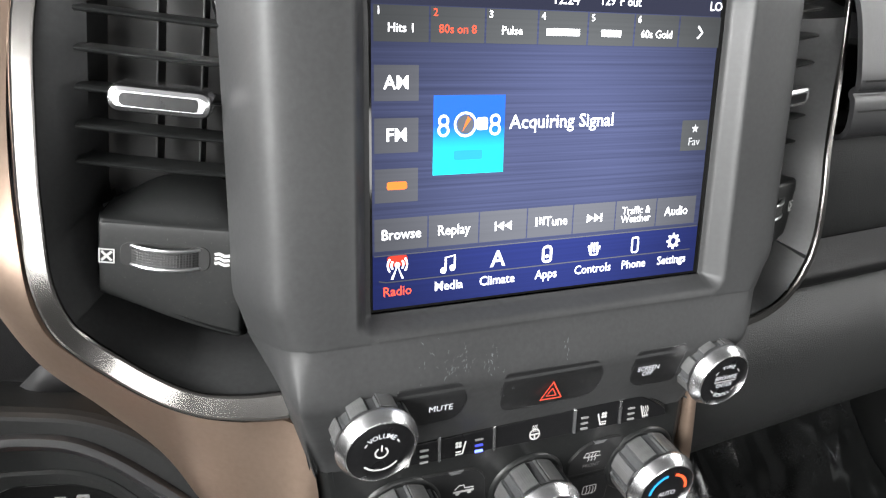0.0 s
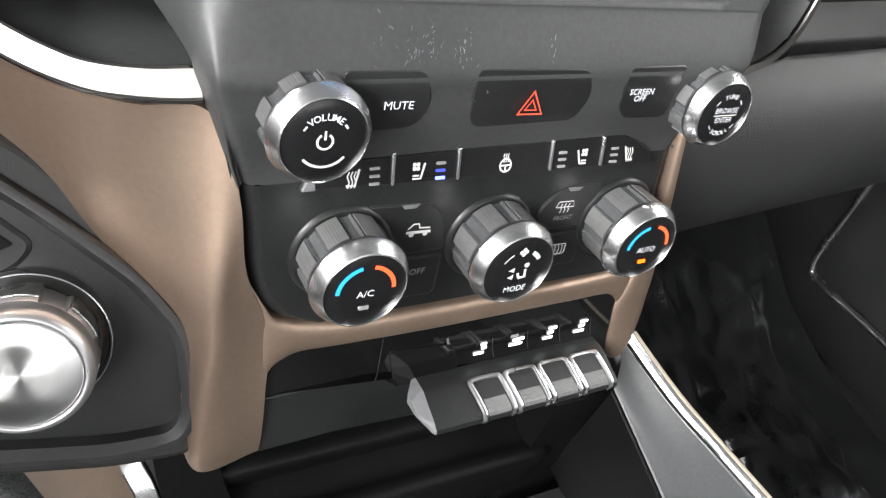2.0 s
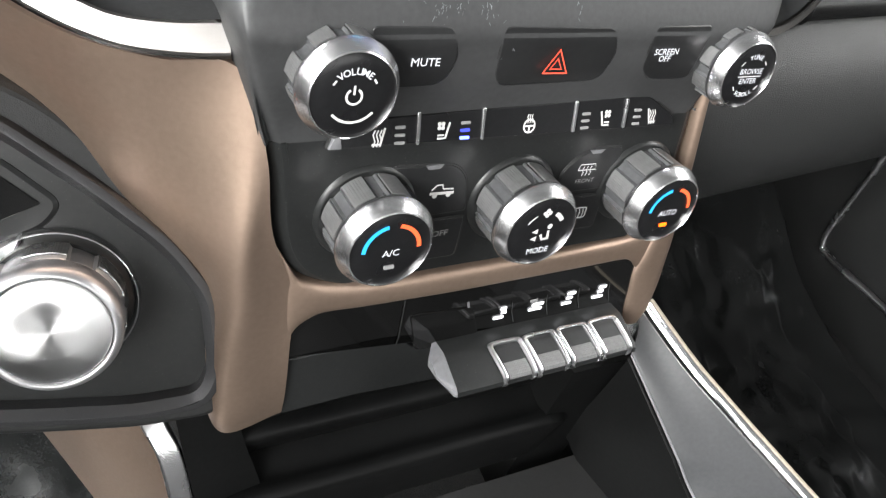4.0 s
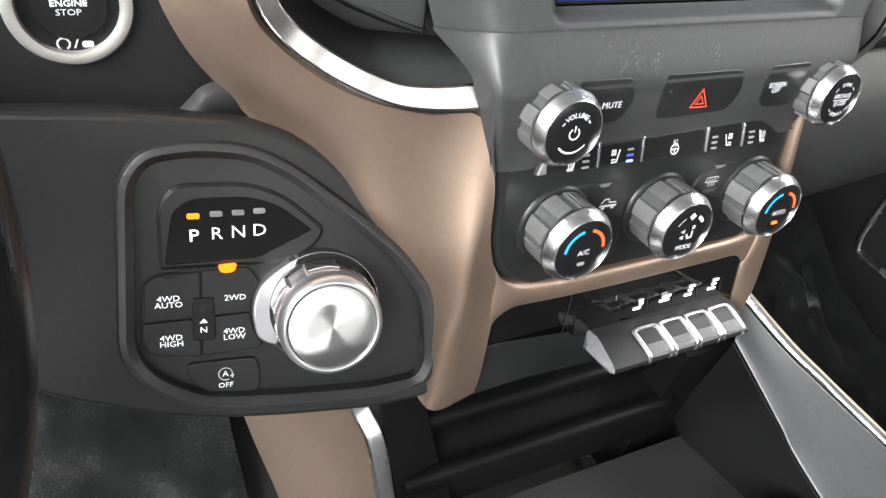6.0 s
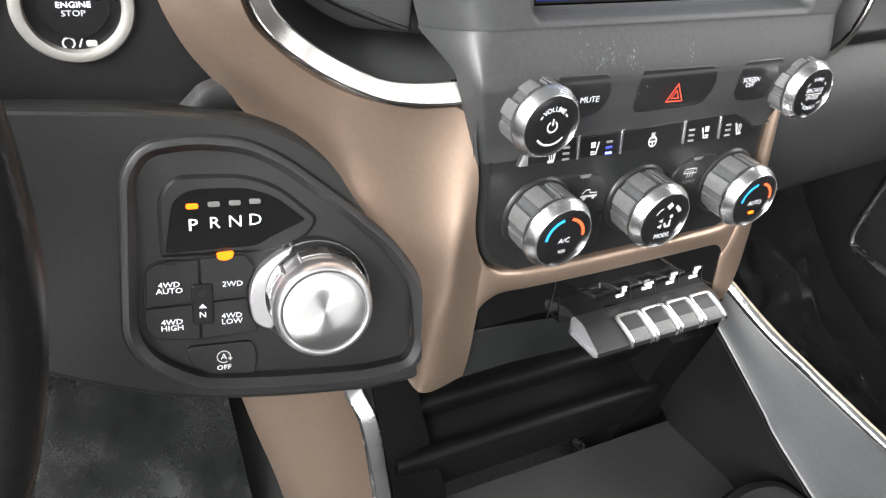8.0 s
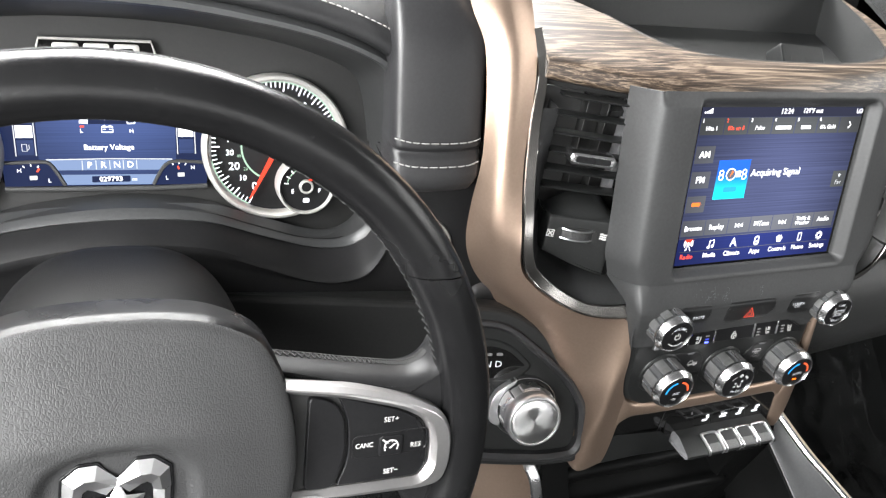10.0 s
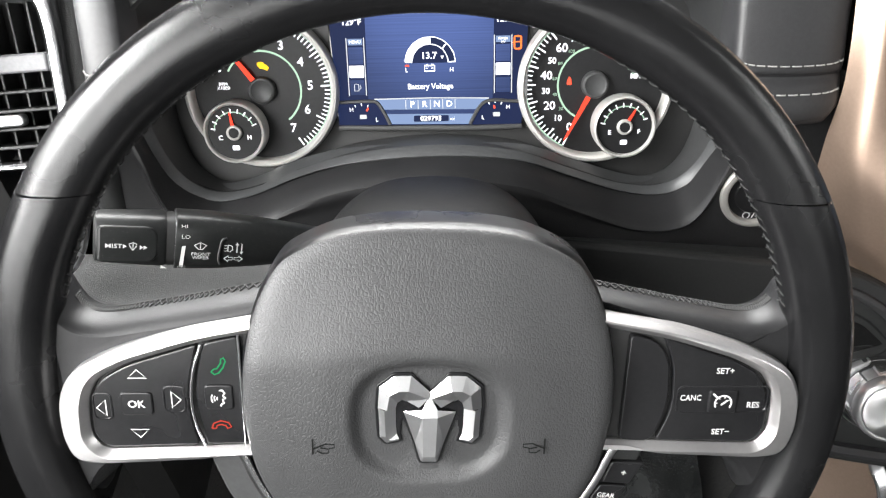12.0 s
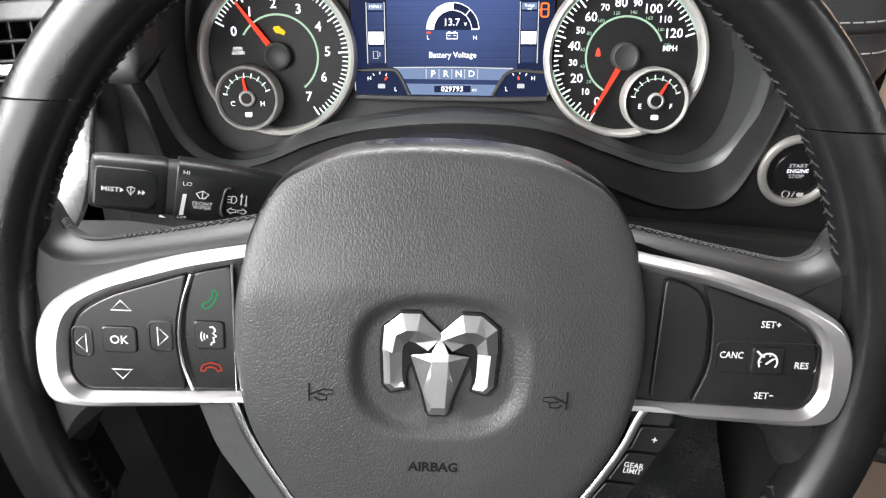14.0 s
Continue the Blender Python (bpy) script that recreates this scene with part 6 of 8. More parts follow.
# ---------------------------------------------------------------- column and stalk
def column():
    c = thing("steering_column", COLUMN @ Matrix.Translation((0, 0.01, -0.05)), "black plastic steering column shroud behind the wheel", "steering column")
    rows = []
    for d, rx, top in ((-0.03, 0.074, 0.044), (-0.05, 0.078, 0.060), (-0.09, 0.079, 0.074), (-0.13, 0.077, 0.076), (-0.17, 0.072, 0.068), (-0.22, 0.066, 0.045)):
        ring = []
        for i in range(25):
            a = i / 24 * math.pi
            x, y = math.cos(a), math.sin(a)
            ring.append(COLUMN @ Vector((rx * math.copysign(abs(x) ** 0.75, x), -0.05 + (top + 0.05) * y ** 0.55, d)))
        rows.append(ring)
    part("shroud", loft(rows, 50, 40), SHROUD, c, world=True)
    return c


column()


def stalk():
    m = local((-0.464, 0.2185, 0.8535), 22, 23, -20) @ Matrix.Diagonal((1.22, 0.84, 0.9, 1))
    s = thing("turn_signal_stalk", m, "black wiper and turn signal stalk with printed symbols", "stalk")
    def tube(stations):
        bm = bmesh.new()
        rings = []
        for x, ry, rz in stations:
            rings.append([(x / 1000, (ry * math.copysign(abs(math.cos(a)) ** 0.7, math.cos(a))) / 1000, (rz * math.copysign(abs(math.sin(a)) ** 0.7, math.sin(a)) - 8) / 1000) for a in np.linspace(0, 2 * math.pi, 40, endpoint=False)])
        return skin(bm, rings, cap0=True)

    tip = part("tip", tube(((-43.4, 13, 9), (-43.2, 15.6, 11.4), (-42.2, 17, 13), (-40, 17.6, 13.8), (-26, 18.6, 14.6), (-13, 19.4, 15), (-11.4, 18.6, 14.4))), PLASTIC, s, "twist tip of the stalk")
    pad = [(-41.5, -14), (-41.5, 12), (-18, 12.5), (-14.6, 7), (-14.4, -8), (-18, -13.5)]
    part("tip_flat", slab(rounded(pad, [3, 3, 7, 5, 6, 7], 5), 2, 7.0, 1.2), PLASTIC, tip, "flattened face of the tip")
    part("collar", tube(((-11.6, 18.4, 14.2), (-7.2, 18.6, 14.4))), DARK, s, "dark gap ring")
    body = part("body", tube(((-7.4, 20.4, 15.2), (-6.8, 20.9, 15.6), (10, 20.6, 15.2), (32, 18, 13.5), (70, 11, 10), (95, 9, 9))), PLASTIC, s)
    z = 7.25
    letters("MIST", -34.4, -1.8, 2.9, WHITE_INK, tip, z, bold=0.05, wide=0.86)
    b = fill([(-30.4, -0.2), (-30.4, -3.2), (-28.8, -1.7)], z)
    stroke([(-27.8, -0.2), (-26.0, 1.2), (-24.2, -0.2)], 0.5, z, b)
    stroke([(-27.6, -1.0), (-26.0, -4.6), (-24.4, -1.0)], 0.5, z, b)
    stroke([(-26.0, 1.0), (-26.0, -4.4)], 0.4, z, b)
    for x in (-23.0, -21.4):
        fill([(x, -0.6), (x, -3.8), (x + 1.5, -2.2)], z, b)
    part("wiper_symbol", b, WHITE_INK, tip)
    part("pointer", fill([(-13.4, -16.0), (-10.6, -18.2), (-13.6, -18.4)], 4.2), WHITE_INK, tip, "white pointer mark")
    z = 8.0
    letters("HI", -3.4, 13.6, 2.6, WHITE_INK, body, 6.0, wide=0.86)
    letters("LO", -2.6, 6.6, 2.6, WHITE_INK, body, 7.6, wide=0.86)
    part("level_bar", fill([(-5.2, -14.6), (-3.4, -14.6), (-2.6, -0.2), (-4.2, -0.2)], 7.6), WHITE_INK, body, "white level bar")
    letters("OFF", -4.0, -16.8, 1.6, WHITE_INK, body, 5.2)
    b = stroke([(1.4, 1.0), (4.2, 3.0), (7.0, 1.0), (5.2, -2.0), (3.2, -2.0), (1.4, 1.0)], 0.55, z)
    stroke([(4.2, 2.8), (4.2, -2.4)], 0.5, z, b)
    part("wiper_symbol", b, WHITE_INK, body)
    letters("FRONT\nWIPER", 4.5, -7.0, 2.3, WHITE_INK, body, z, wide=0.82)
    part("switch_edge", sweep(curve([Vector((x / 1000, y / 1000, 0.0071)) for x, y in ((16.4, 6.6), (14.4, 5.2), (13.4, -2), (13.0, -10), (14.0, -13))], 20), circle(0.0006, 6), (0, 0, 1)), BEZEL, body, "moulded edge of the switch field")
    z = 7.0
    b = stroke([(17.2, 1.4), (18.4, 1.4), (19.4, 0.2), (19.4, -2.2), (18.4, -3.4), (17.2, -3.4), (17.2, 1.4)], 0.5, z)
    for y in (1.0, -1.0, -3.0):
        stroke([(15.4, y), (16.8, y)], 0.45, z, b)
    for x, k in ((21.6, 1), (23.8, -1)):
        stroke([(x, -4.4), (x, 2.6)], 0.55, z - 0.4, b)
        fill([(x - 0.9, -1.0 + 2.4 * k), (x + 0.9, -1.0 + 2.4 * k), (x, -1.0 + 4.6 * k)], z - 0.4, b)
    for x, k in ((17.6, 1), (22.5, -1)):
        stroke([(x - 2.0 * k, -8.8), (x, -6.6), (x, -7.9), (x + 2.0 * k, -7.9), (x + 2.0 * k, -9.7), (x, -9.7), (x, -11.0), (x - 2.0 * k, -8.8)], 0.5, z - 0.2, b)
    part("lamp_symbol", b, WHITE_INK, body)
    return s


stalk()

# ---------------------------------------------------------------- instrument cluster
def cluster():
    c = thing("instrument_cluster", DIALS, "lit instrument cluster with two dials and a blue display", "instrument cluster")
    part("backing", slab(rounded([(-212, -60), (-190, -84), (-150, -92), (-60, -66), (0, -60), (60, -66), (150, -92), (190, -84), (212, -60), (206, 60), (150, 92), (-150, 92), (-206, 60)], 20, 5), -12, -6, 0), DARK, c)

    def dial(cx, cy, name, label):
        part("tub", lathe([(58.5, -6), (58.5, 3), (57, 6.5), (55, 7.2), (53.6, 6), (52.6, 2), (52.2, -4)], 96, cx, cy, cap=False), RING, c, "pale satin dial ring")
        d = part(name, lathe([(53, -3.5), (40, -3.4), (0.5, -3.4)], 72, cx, cy), DIAL_FACE, c, label)
        return d

    z = -3.0

    def ticks(cx, cy, r0, r1, a0, a1, n, w, mat, parent, every=0, long=0.0):
        for i in range(n + 1):
            a = radians(a0 + (a1 - a0) * i / n)
            big = every and i % every == 0
            b = stroke([(cx + (r0 - (long if big else 0)) * math.cos(a), cy + (r0 - (long if big else 0)) * math.sin(a)), (cx + r1 * math.cos(a), cy + r1 * math.sin(a))], w * (1.3 if big else 1), z)
            part("tick", b, mat, parent)

    def needle(cx, cy, a, r0, r1, w, parent, zz):
        d, n = Vector((math.cos(radians(a)), math.sin(radians(a)))), Vector((-math.sin(radians(a)), math.cos(radians(a))))
        o = Vector((cx, cy))
        q = [o + d * r0 + n * w, o + d * r0 - n * w, o + d * r1 - n * w * 0.35, o + d * r1 + n * w * 0.35]
        part("needle", slab([(p.x, p.y) for p in q], zz, zz + 1.4, 0.3, True), NEEDLE, parent, "red needle")

    # engine speed
    cx, cy = -130.6, -12.0
    t = dial(cx, cy, "tachometer", "black engine speed dial with lit numerals")
    ticks(cx, cy, 47.2, 51.2, 152, -57, 56, 0.85, LIT, t, 8, 3.0)
    for i in range(8):
        a = radians(152 - 29.6 * i)
        letters(str(i), cx + 36.3 * math.cos(a), cy + 36.3 * math.sin(a), 6.6, LIT, t, z, bold=0.1)
    part("inner_arc", stroke(arc(29, 150, -52, 40, cx, cy), 1.4, z), GREEN_LIT, t, "pale lit arc")
    part("red_arc", stroke(arc(51.8, 150, -55, 60, cx, cy), 0.8, z), GREEN_LIT, t, "pale lit edge")
    letters("RPM\nX1000", cx - 30, cy + 3.4, 2.5, LIT, t, z)
    ex, ey = cx + 1.6, cy + 17.6
    part("engine_lamp", fill([(ex - 4.6, ey + 1.4), (ex - 3.4, ey + 3.2), (ex + 0.2, ey + 3.2), (ex + 1.2, ey + 1.8), (ex + 3.2, ey + 0.6), (ex + 4.6, ey - 1.2), (ex + 3.0, ey - 3.2), (ex + 0.4, ey - 2.0), (ex - 2.6, ey - 1.6)], z), YELLOW_LAMP, t, "lit yellow engine warning lamp")
    needle(cx, cy, 127, 10, 47, 1.9, t, 0.6)
    part("hub", lathe([(10.2, -3), (10.2, 1.4), (9.4, 2.8), (8.0, 3.2), (7.2, 2.6), (0.4, 2.6)], 40, cx, cy), BEZEL, t)
    # road speed
    cx, cy = 121.0, -13.0
    s = dial(cx, cy, "speedometer", "black road speed dial with lit numerals")
    ticks(cx, cy, 47.4, 51.2, 244, 18, 56, 0.85, LIT, s, 4, 3.0)
    for i, n in enumerate(range(0, 121, 10)):
        a = radians(241 - 18.0 * i)
        letters(str(n), cx + 37.0 * math.cos(a), cy + 37.0 * math.sin(a), 6.2 if n % 20 == 0 else 4.4, LIT, s, z, bold=0.1)
    for i, n in enumerate(range(20, 201, 20)):
        a = radians(216 - 22.4 * i)
        letters(str(n), cx + 30.5 * math.cos(a), cy + 30.5 * math.sin(a), 2.4, GREEN_LIT, s, z)
    letters("MPH", cx + 32, cy + 5.3, 3.6, LIT, s, z, bold=0.1)
    part("inner_arc", stroke(arc(27.6, 240, 22, 50, cx, cy), 1.4, z), GREEN_LIT, s, "pale lit arc")
    part("edge_arc", stroke(arc(51.8, 244, 20, 60, cx, cy), 0.8, z), GREEN_LIT, s, "pale lit edge")
    part("belt_lamp", fill(rounded([(cx - 21, cy + 0), (cx - 17, cy + 0), (cx - 17.6, cy + 4), (cx - 19, cy + 6.5), (cx - 20.4, cy + 4)], 0.8, 2), z), LIT_RED, s, "lit red warning lamp")
    needle(cx, cy, 242, 10, 47, 1.9, s, 0.6)
    part("hub", lathe([(10.2, -3), (10.2, 1.4), (9.4, 2.8), (8.0, 3.2), (7.2, 2.6), (0.4, 2.6)], 40, cx, cy), BEZEL, s)
    # the two small gauges stand in front of the large ones
    for cx, cy, words, a, lab in ((-152.4, -41.6, "CH", 98, "temperature"), (142.6, -43.4, "EF", 60, "fuel")):
        g = part(lab + "_gauge", lathe([(21.2, -3), (21.2, 9.5), (0.5, 9.6)], 60, cx, cy), DIAL_FACE, c, "small " + lab + " gauge")
        part("gauge_ring", lathe([(23.4, -4), (23.4, 11), (22.8, 12.6), (21.8, 13), (21.2, 12.2), (20.6, 9.6)], 72, cx, cy, cap=False), RING, g, "pale ring of the gauge")
        part("scale", stroke(arc(15.5, 170, 20, 24, cx, cy), 0.7, 10), GREEN_LIT, g)
        for i in range(9):
            q = radians(170 - 150 * i / 8)
            part("tick", stroke([(cx + 14.6 * math.cos(q), cy + 14.6 * math.sin(q)), (cx + 18 * math.cos(q), cy + 18 * math.sin(q))], 0.8, 10), LIT, g)
        for k, w in zip((-1, 1), words):
            letters(w, cx + 11.0 * k, cy - 4.0, 3.4, LIT, g, 10, bold=0.06)
        part("gauge_symbol", fill(rounded(box2(cx - 2.6, cy - 13.5, cx + 2.6, cy - 10), 1, 3), 10), LIT, g)
        needle(cx, cy, a, 5.5, 15.5, 1.1, g, 10.6)
        part("gauge_hub", lathe([(5.8, 9.5), (5.8, 12), (5.2, 12.8), (4.4, 12.9), (3.9, 12.2), (0.3, 12.2)], 30, cx, cy), RING, g, "pale rim of the hub", sharp=60)
        part("hub_face", fill(circle(3.9, 24, cx, cy), 12.3), DIAL_FACE, g)
    # the display between the dials
    d = part("display", slab(rounded([(-78, 52), (-75, -38), (-66, -42), (62, -43), (70, -39), (72, 50)], 3, 4), -8, -2.0, 0.2), GLOSS, c, "blue lit driver display")
    part("picture", fill([(-77, 48), (-74, -40), (66, -42), (71, 46)], -1.9), GAUGE_DARK, d)
    mid = [(-50, 48), (-50.6, -20), (-44, -22), (-39, -30), (-34, -40), (26, -41), (31, -31), (36, -24), (44, -21.4), (45.2, 46)]
    part("middle_picture", fill(mid, -1.8), GAUGE_BLUE, d, "blue streaked picture")
    part("gear_band", fill([(-47, -20.8), (-42.6, -22.8), (-39.4, -28.6), (32.4, -29.6), (36, -23.8), (41, -21.8)], -1.7), GAUGE_LIGHT, d, "pale band behind the gear letters")
    part("gear_shine", stroke([(-46, -20.6), (-3, -20.4), (41, -21.4)], 0.8, -1.6), LIT_SOFT, d, "bright line over the gear letters")
    part("odometer_band", fill([(-37, -32.0), (-34, -39.8), (25.6, -40.8), (29.6, -33)], -1.7), GAUGE_LIGHT, d)
    for i, w in enumerate("PRND"):
        letters(w, -17.2 + 9.4 * i, -25.2, 4.6, LIT, d, -1.5, bold=0.1 if i == 0 else 0.0)
    for i in range(5):
        part("gear_line", stroke([(-22.2 + 9.4 * i, -21.6), (-22.2 + 9.4 * i, -28.6)], 0.6, -1.5), LIT_SOFT, d)
    part("odometer_frame", fill(rounded(box2(-16.4, -38.4, 10.4, -33.6), 1, 3), -1.6), GAUGE_DARK, d)
    letters("029793", -3.2, -36.1, 3.6, LIT, d, -1.5, bold=0.08, wide=1.05)
    letters("mi", 13.2, -36.6, 2.4, LIT, d, -1.5)
    letters("Battery Voltage", -2.9, -11.8, 4.0, LIT, d, -1.5, bold=0.06, wide=0.95)
    letters("13.7", -3.6, 10.8, 4.8, LIT, d, -1.5, bold=0.08)
    letters("v", 6.4, 10.0, 3.4, LIT, d, -1.5, bold=0.05)
    part("volt_field", fill(arc(13.6, 180, 0, 30, -2.8, 5.6), -1.7), GAUGE_DARK, d, "dark field inside the arc")
    part("volt_arc", stroke(arc(16.2, 178, 91, 30, -2.8, 5.6), 5.6, -1.6), LIT, d, "white voltage arc")
    part("volt_back", stroke(arc(16.2, 87, 2, 30, -2.8, 5.6), 5.2, -1.65), GAUGE_DARK, d, "dark rest of the arc")
    for r in (13.6, 18.9):
        part("volt_edge", stroke(arc(r, 88, 2, 30, -2.8, 5.6), 0.6, -1.6), LIT, d, "thin white arc line")
    for a in (89, 48, 2):
        part("volt_mark", stroke(arc(13.6, a, a, 1, -2.8, 5.6)[:1] + arc(18.9, a, a, 1, -2.8, 5.6)[:1], 0.8, -1.55), LIT, d)
    b = stroke(box2(-7.0, -0.4, 0.6, 3.6), 0.8, -1.5, closed=True)
    for x in (-5.2, -1.2):
        fill(box2(x - 0.8, 3.8, x + 0.8, 4.8), -1.5, b)
        stroke([(x - 0.9, 1.8), (x + 0.9, 1.8)], 0.5, -1.5, b)
    part("battery_symbol", b, LIT, d)
    letters("L", -20.6, 0.5, 3.0, LIT, d, -1.5)
    part("low_mark", fill(box2(-21.6, 3.2, -18.6, 4.6), -1.5), LIT_RED, d)
    letters("H", 13.3, 0.3, 3.0, LIT, d, -1.5)
    for k, x in ((-1, -58.3), (1, 51.8)):
        for y0, y1, m in ((19.6, 24.2, GAUGE_LIGHT), (5.6, 18.2, GAUGE_BLUE), (-4.2, 4.6, LIT), (-17, -6.0, GAUGE_BLUE)):
            part("side_block", fill(box2(x - 5.4, y0, x + 5.4, y1), -1.7), m, d)
        for e in (-6.5, 6.5):
            part("side_line", stroke([(x + e, 25), (x + e, -17.6)], 0.7, -1.6), LIT_SOFT, d)
        if k < 0:
            letters("MENU", x, 21.8, 2.2, LIT, d, -1.5)
            b = stroke(box2(x - 2.2, -14.0, x + 1.0, -9.0), 0.6, -1.5, closed=True)
            stroke([(x + 1.4, -13), (x + 2.6, -12), (x + 2.4, -9.6)], 0.5, -1.5, b)
            part("pump_symbol", b, LIT_SOFT, d)
        else:
            letters("Range\nmi", x, 21.2, 2.0, LIT, d, -1.5)
        letters("129\u00b0F", x + 2 * k, 36, 4.4, LIT, d, -1.5, bold=0.05)
        cxx, cyy = (-55.2 if k < 0 else 47.0), -33.6
        part("corner_mark", stroke([(cxx + 4.4 * (1 if k < 0 else -0.5), cyy + 6.6), (cxx + 2.6 * (1 if k < 0 else -0.5), cyy + 4.2)], 1.3, -1.4), LIT_RED, d)
        for a in (120, 90, 60):
            part("corner_tick", stroke(arc(8.4, a, a, 1, cxx - 1, cyy)[:1] + arc(10.2, a, a, 1, cxx - 1, cyy)[:1], 0.7, -1.5), LIT, d)
        part("corner_symbol", fill(rounded(box2(cxx - 2.6, cyy - 1.8, cxx + 2.6, cyy + 1.4), 0.6, 2), -1.5), LIT_SOFT, d)
        letters("H", cxx + 8.8 * k, cyy + 5.2, 3.0, LIT, d, -1.5)
        letters("L", cxx - 10.4 * k, cyy - 2.6, 3.0, LIT, d, -1.5)
        side = ((-73, -22.4), (-50, -22), (-44, -23.2), (-39.4, -30), (-34.6, -40)) if k < 0 else ((68, -24.6), (45, -23), (37, -25), (32, -31), (26.6, -41))
        part("pillar_line", sweep(curve([Vector((a / 1000, b / 1000, -0.001)) for a, b in side], 30), circle(0.0014, 6), (0, 0, 1)), BEZEL, d)
    b = stroke(rounded(box2(60.2, 14.6, 65.2, 23.6), 1, 2), 1.3, -1.4, closed=True)
    stroke([(58.6, 19.0), (60.0, 19.0)], 1.0, -1.4, b)
    stroke([(60.4, 19.6), (65, 19.6)], 0.8, -1.4, b)
    part("door_lamp", b, LIT_ORANGE, d, "lit orange open door lamp")
    part("trim_rail", sweep([Vector((x / 1000, y / 1000, 0.0)) for x, y in ((-74, -41.5), (-36, -42.5), (28, -43.5), (66, -43))], oval(0.002, 0.0016, 8), (0, 0, 1)), BEZEL, c)
    return c


cluster()

# the hood round the cluster, from its rim in to the dials
LOW = [(-0.523, 0.340, 0.880), (-0.521, 0.336, 0.842), (-0.511, 0.335, 0.808), (-0.489, 0.335, 0.791), (-0.458, 0.335, 0.795), (-0.418, 0.335, 0.813), (-0.378, 0.335, 0.825), (-0.320, 0.335, 0.831),
       (-0.262, 0.335, 0.825), (-0.221, 0.335, 0.808), (-0.180, 0.335, 0.792), (-0.148, 0.335, 0.790), (-0.127, 0.336, 0.808), (-0.117, 0.338, 0.845)]
HIGH = [(-0.120, 0.341, 0.885), (-0.126, 0.346, 0.925), (-0.134, 0.350, 0.944), (-0.155, 0.352, 0.956), (-0.190, 0.354, 0.967), (-0.230, 0.356, 0.974), (-0.275, 0.358, 0.979), (-0.325, 0.358, 0.981), (-0.376, 0.358, 0.979),
        (-0.430, 0.356, 0.972), (-0.470, 0.354, 0.962), (-0.500, 0.352, 0.944), (-0.517, 0.348, 0.928), (-0.522, 0.343, 0.905)]


def hood():
    h = thing("cluster_hood", Matrix.Translation((-0.32, 0.36, 0.79)), "black leather-topped hood round the instrument cluster", "dashboard")
    rim = curve([Vector(p) for p in LOW + HIGH], 160, True)
    mid = Vector((-0.32, 0.37, 0.88))

    def grown(k, dy, dz=0.0):
        out = []
        for p in rim:
            v = (p - mid)
            v.y = 0
            n = v.normalized()
            out.append(p + n * k + Vector((0, dy, dz)))
        return out

    inv = DIALS.inverted()
    deep = []
    for p in rim:
        q = inv @ p
        q = Vector((q.x * 0.985, min(q.y * 0.96 - (0.01 if q.y > 0 else 0), 0.085), -0.004))
        deep.append(DIALS @ q)
    half = [a.lerp(b, 0.5) for a, b in zip(rim, deep)]
    bm = bmesh.new()
    skin(bm, [rim + rim[:1], [a.lerp(b, 0.03) for a, b in zip(rim, half)] + [rim[0].lerp(half[0], 0.03)], half + half[:1], deep + deep[:1]], close=False, cap=False)
    part("inner_wall", bm, BEZEL, h, "charcoal inner wall", world=True)
    bm = bmesh.new()
    rings = [grown(-0.001, 0.003), grown(0.0, -0.002), grown(0.003, -0.005), grown(0.007, -0.004), grown(0.009, 0.002), grown(0.010, 0.02)]
    skin(bm, [r + r[:1] for r in rings], close=False, cap=False)
    part("rim", bm, HOODRIM, h, "grey satin rim", world=True)
    # leather brow over the top
    top = curve([Vector(p) for p in HIGH[2:13]], 40)
    rows = []
    for p in top:
        n = Vector((p.x + 0.32, 0, p.z - 0.80)).normalized()
        rows.append([p + n * k + Vector((0, dy, 0)) for k, dy in ((0.009, 0.000), (0.014, -0.006), (0.021, -0.004), (0.028, 0.010), (0.034, 0.05), (0.036, 0.12))])
    part("brow", loft(rows, 18, 60, 0.004), LEATHER, h, "black leather brow", world=True)
    seam = [p + Vector((p.x + 0.32, 0, p.z - 0.80)).normalized() * 0.0262 + Vector((0, 0.0035, 0)) for p in top]
    bm = bmesh.new()
    fine = curve(seam, 240)
    for i in range(0, 236, 3):
        sweep([fine[i], fine[i + 1] + Vector((0, -0.0006, 0.0004)), fine[i + 2]], circle(0.0005, 5), (0, 1, 0), bm=bm)
    tagged(part("stitch_row", bm, THREAD, h, "grey stitching along the brow", world=True), kind="stuff")
    # a badge plate over the dials, shown as plain light bars
    plate = part("badge_plate", slab(rounded([(-47, 51), (-42.5, 66), (30.5, 66), (35, 51)], 1.5, 3), -6, -0.4, 0.3, True), GLOSS, h, "small dark badge plate")
    plate.matrix_parent_inverse = PLACE[h].inverted() @ DIALS
    PLACE[plate] = DIALS
    part("plate_edge", sweep([Vector((x / 1000, y / 1000, 0.0002)) for x, y in ((-47, 51), (-42.5, 66), (30.5, 66), (35, 51))], circle(0.0010, 8), (0, 0, 1)), RING, plate, "pale edge of the plate")
    for x in (-26, -6, 14):
        part("badge_bar", band(rounded(box2(x - 8.5, 53.5, x + 8.5, 63.5), 2, 3), rounded(box2(x - 4.5, 56, x + 4.5, 60.5), 1, 3), -0.5, 0.3, 0.2, 48), RING, plate, "pale bar shape")
    return h


hood()

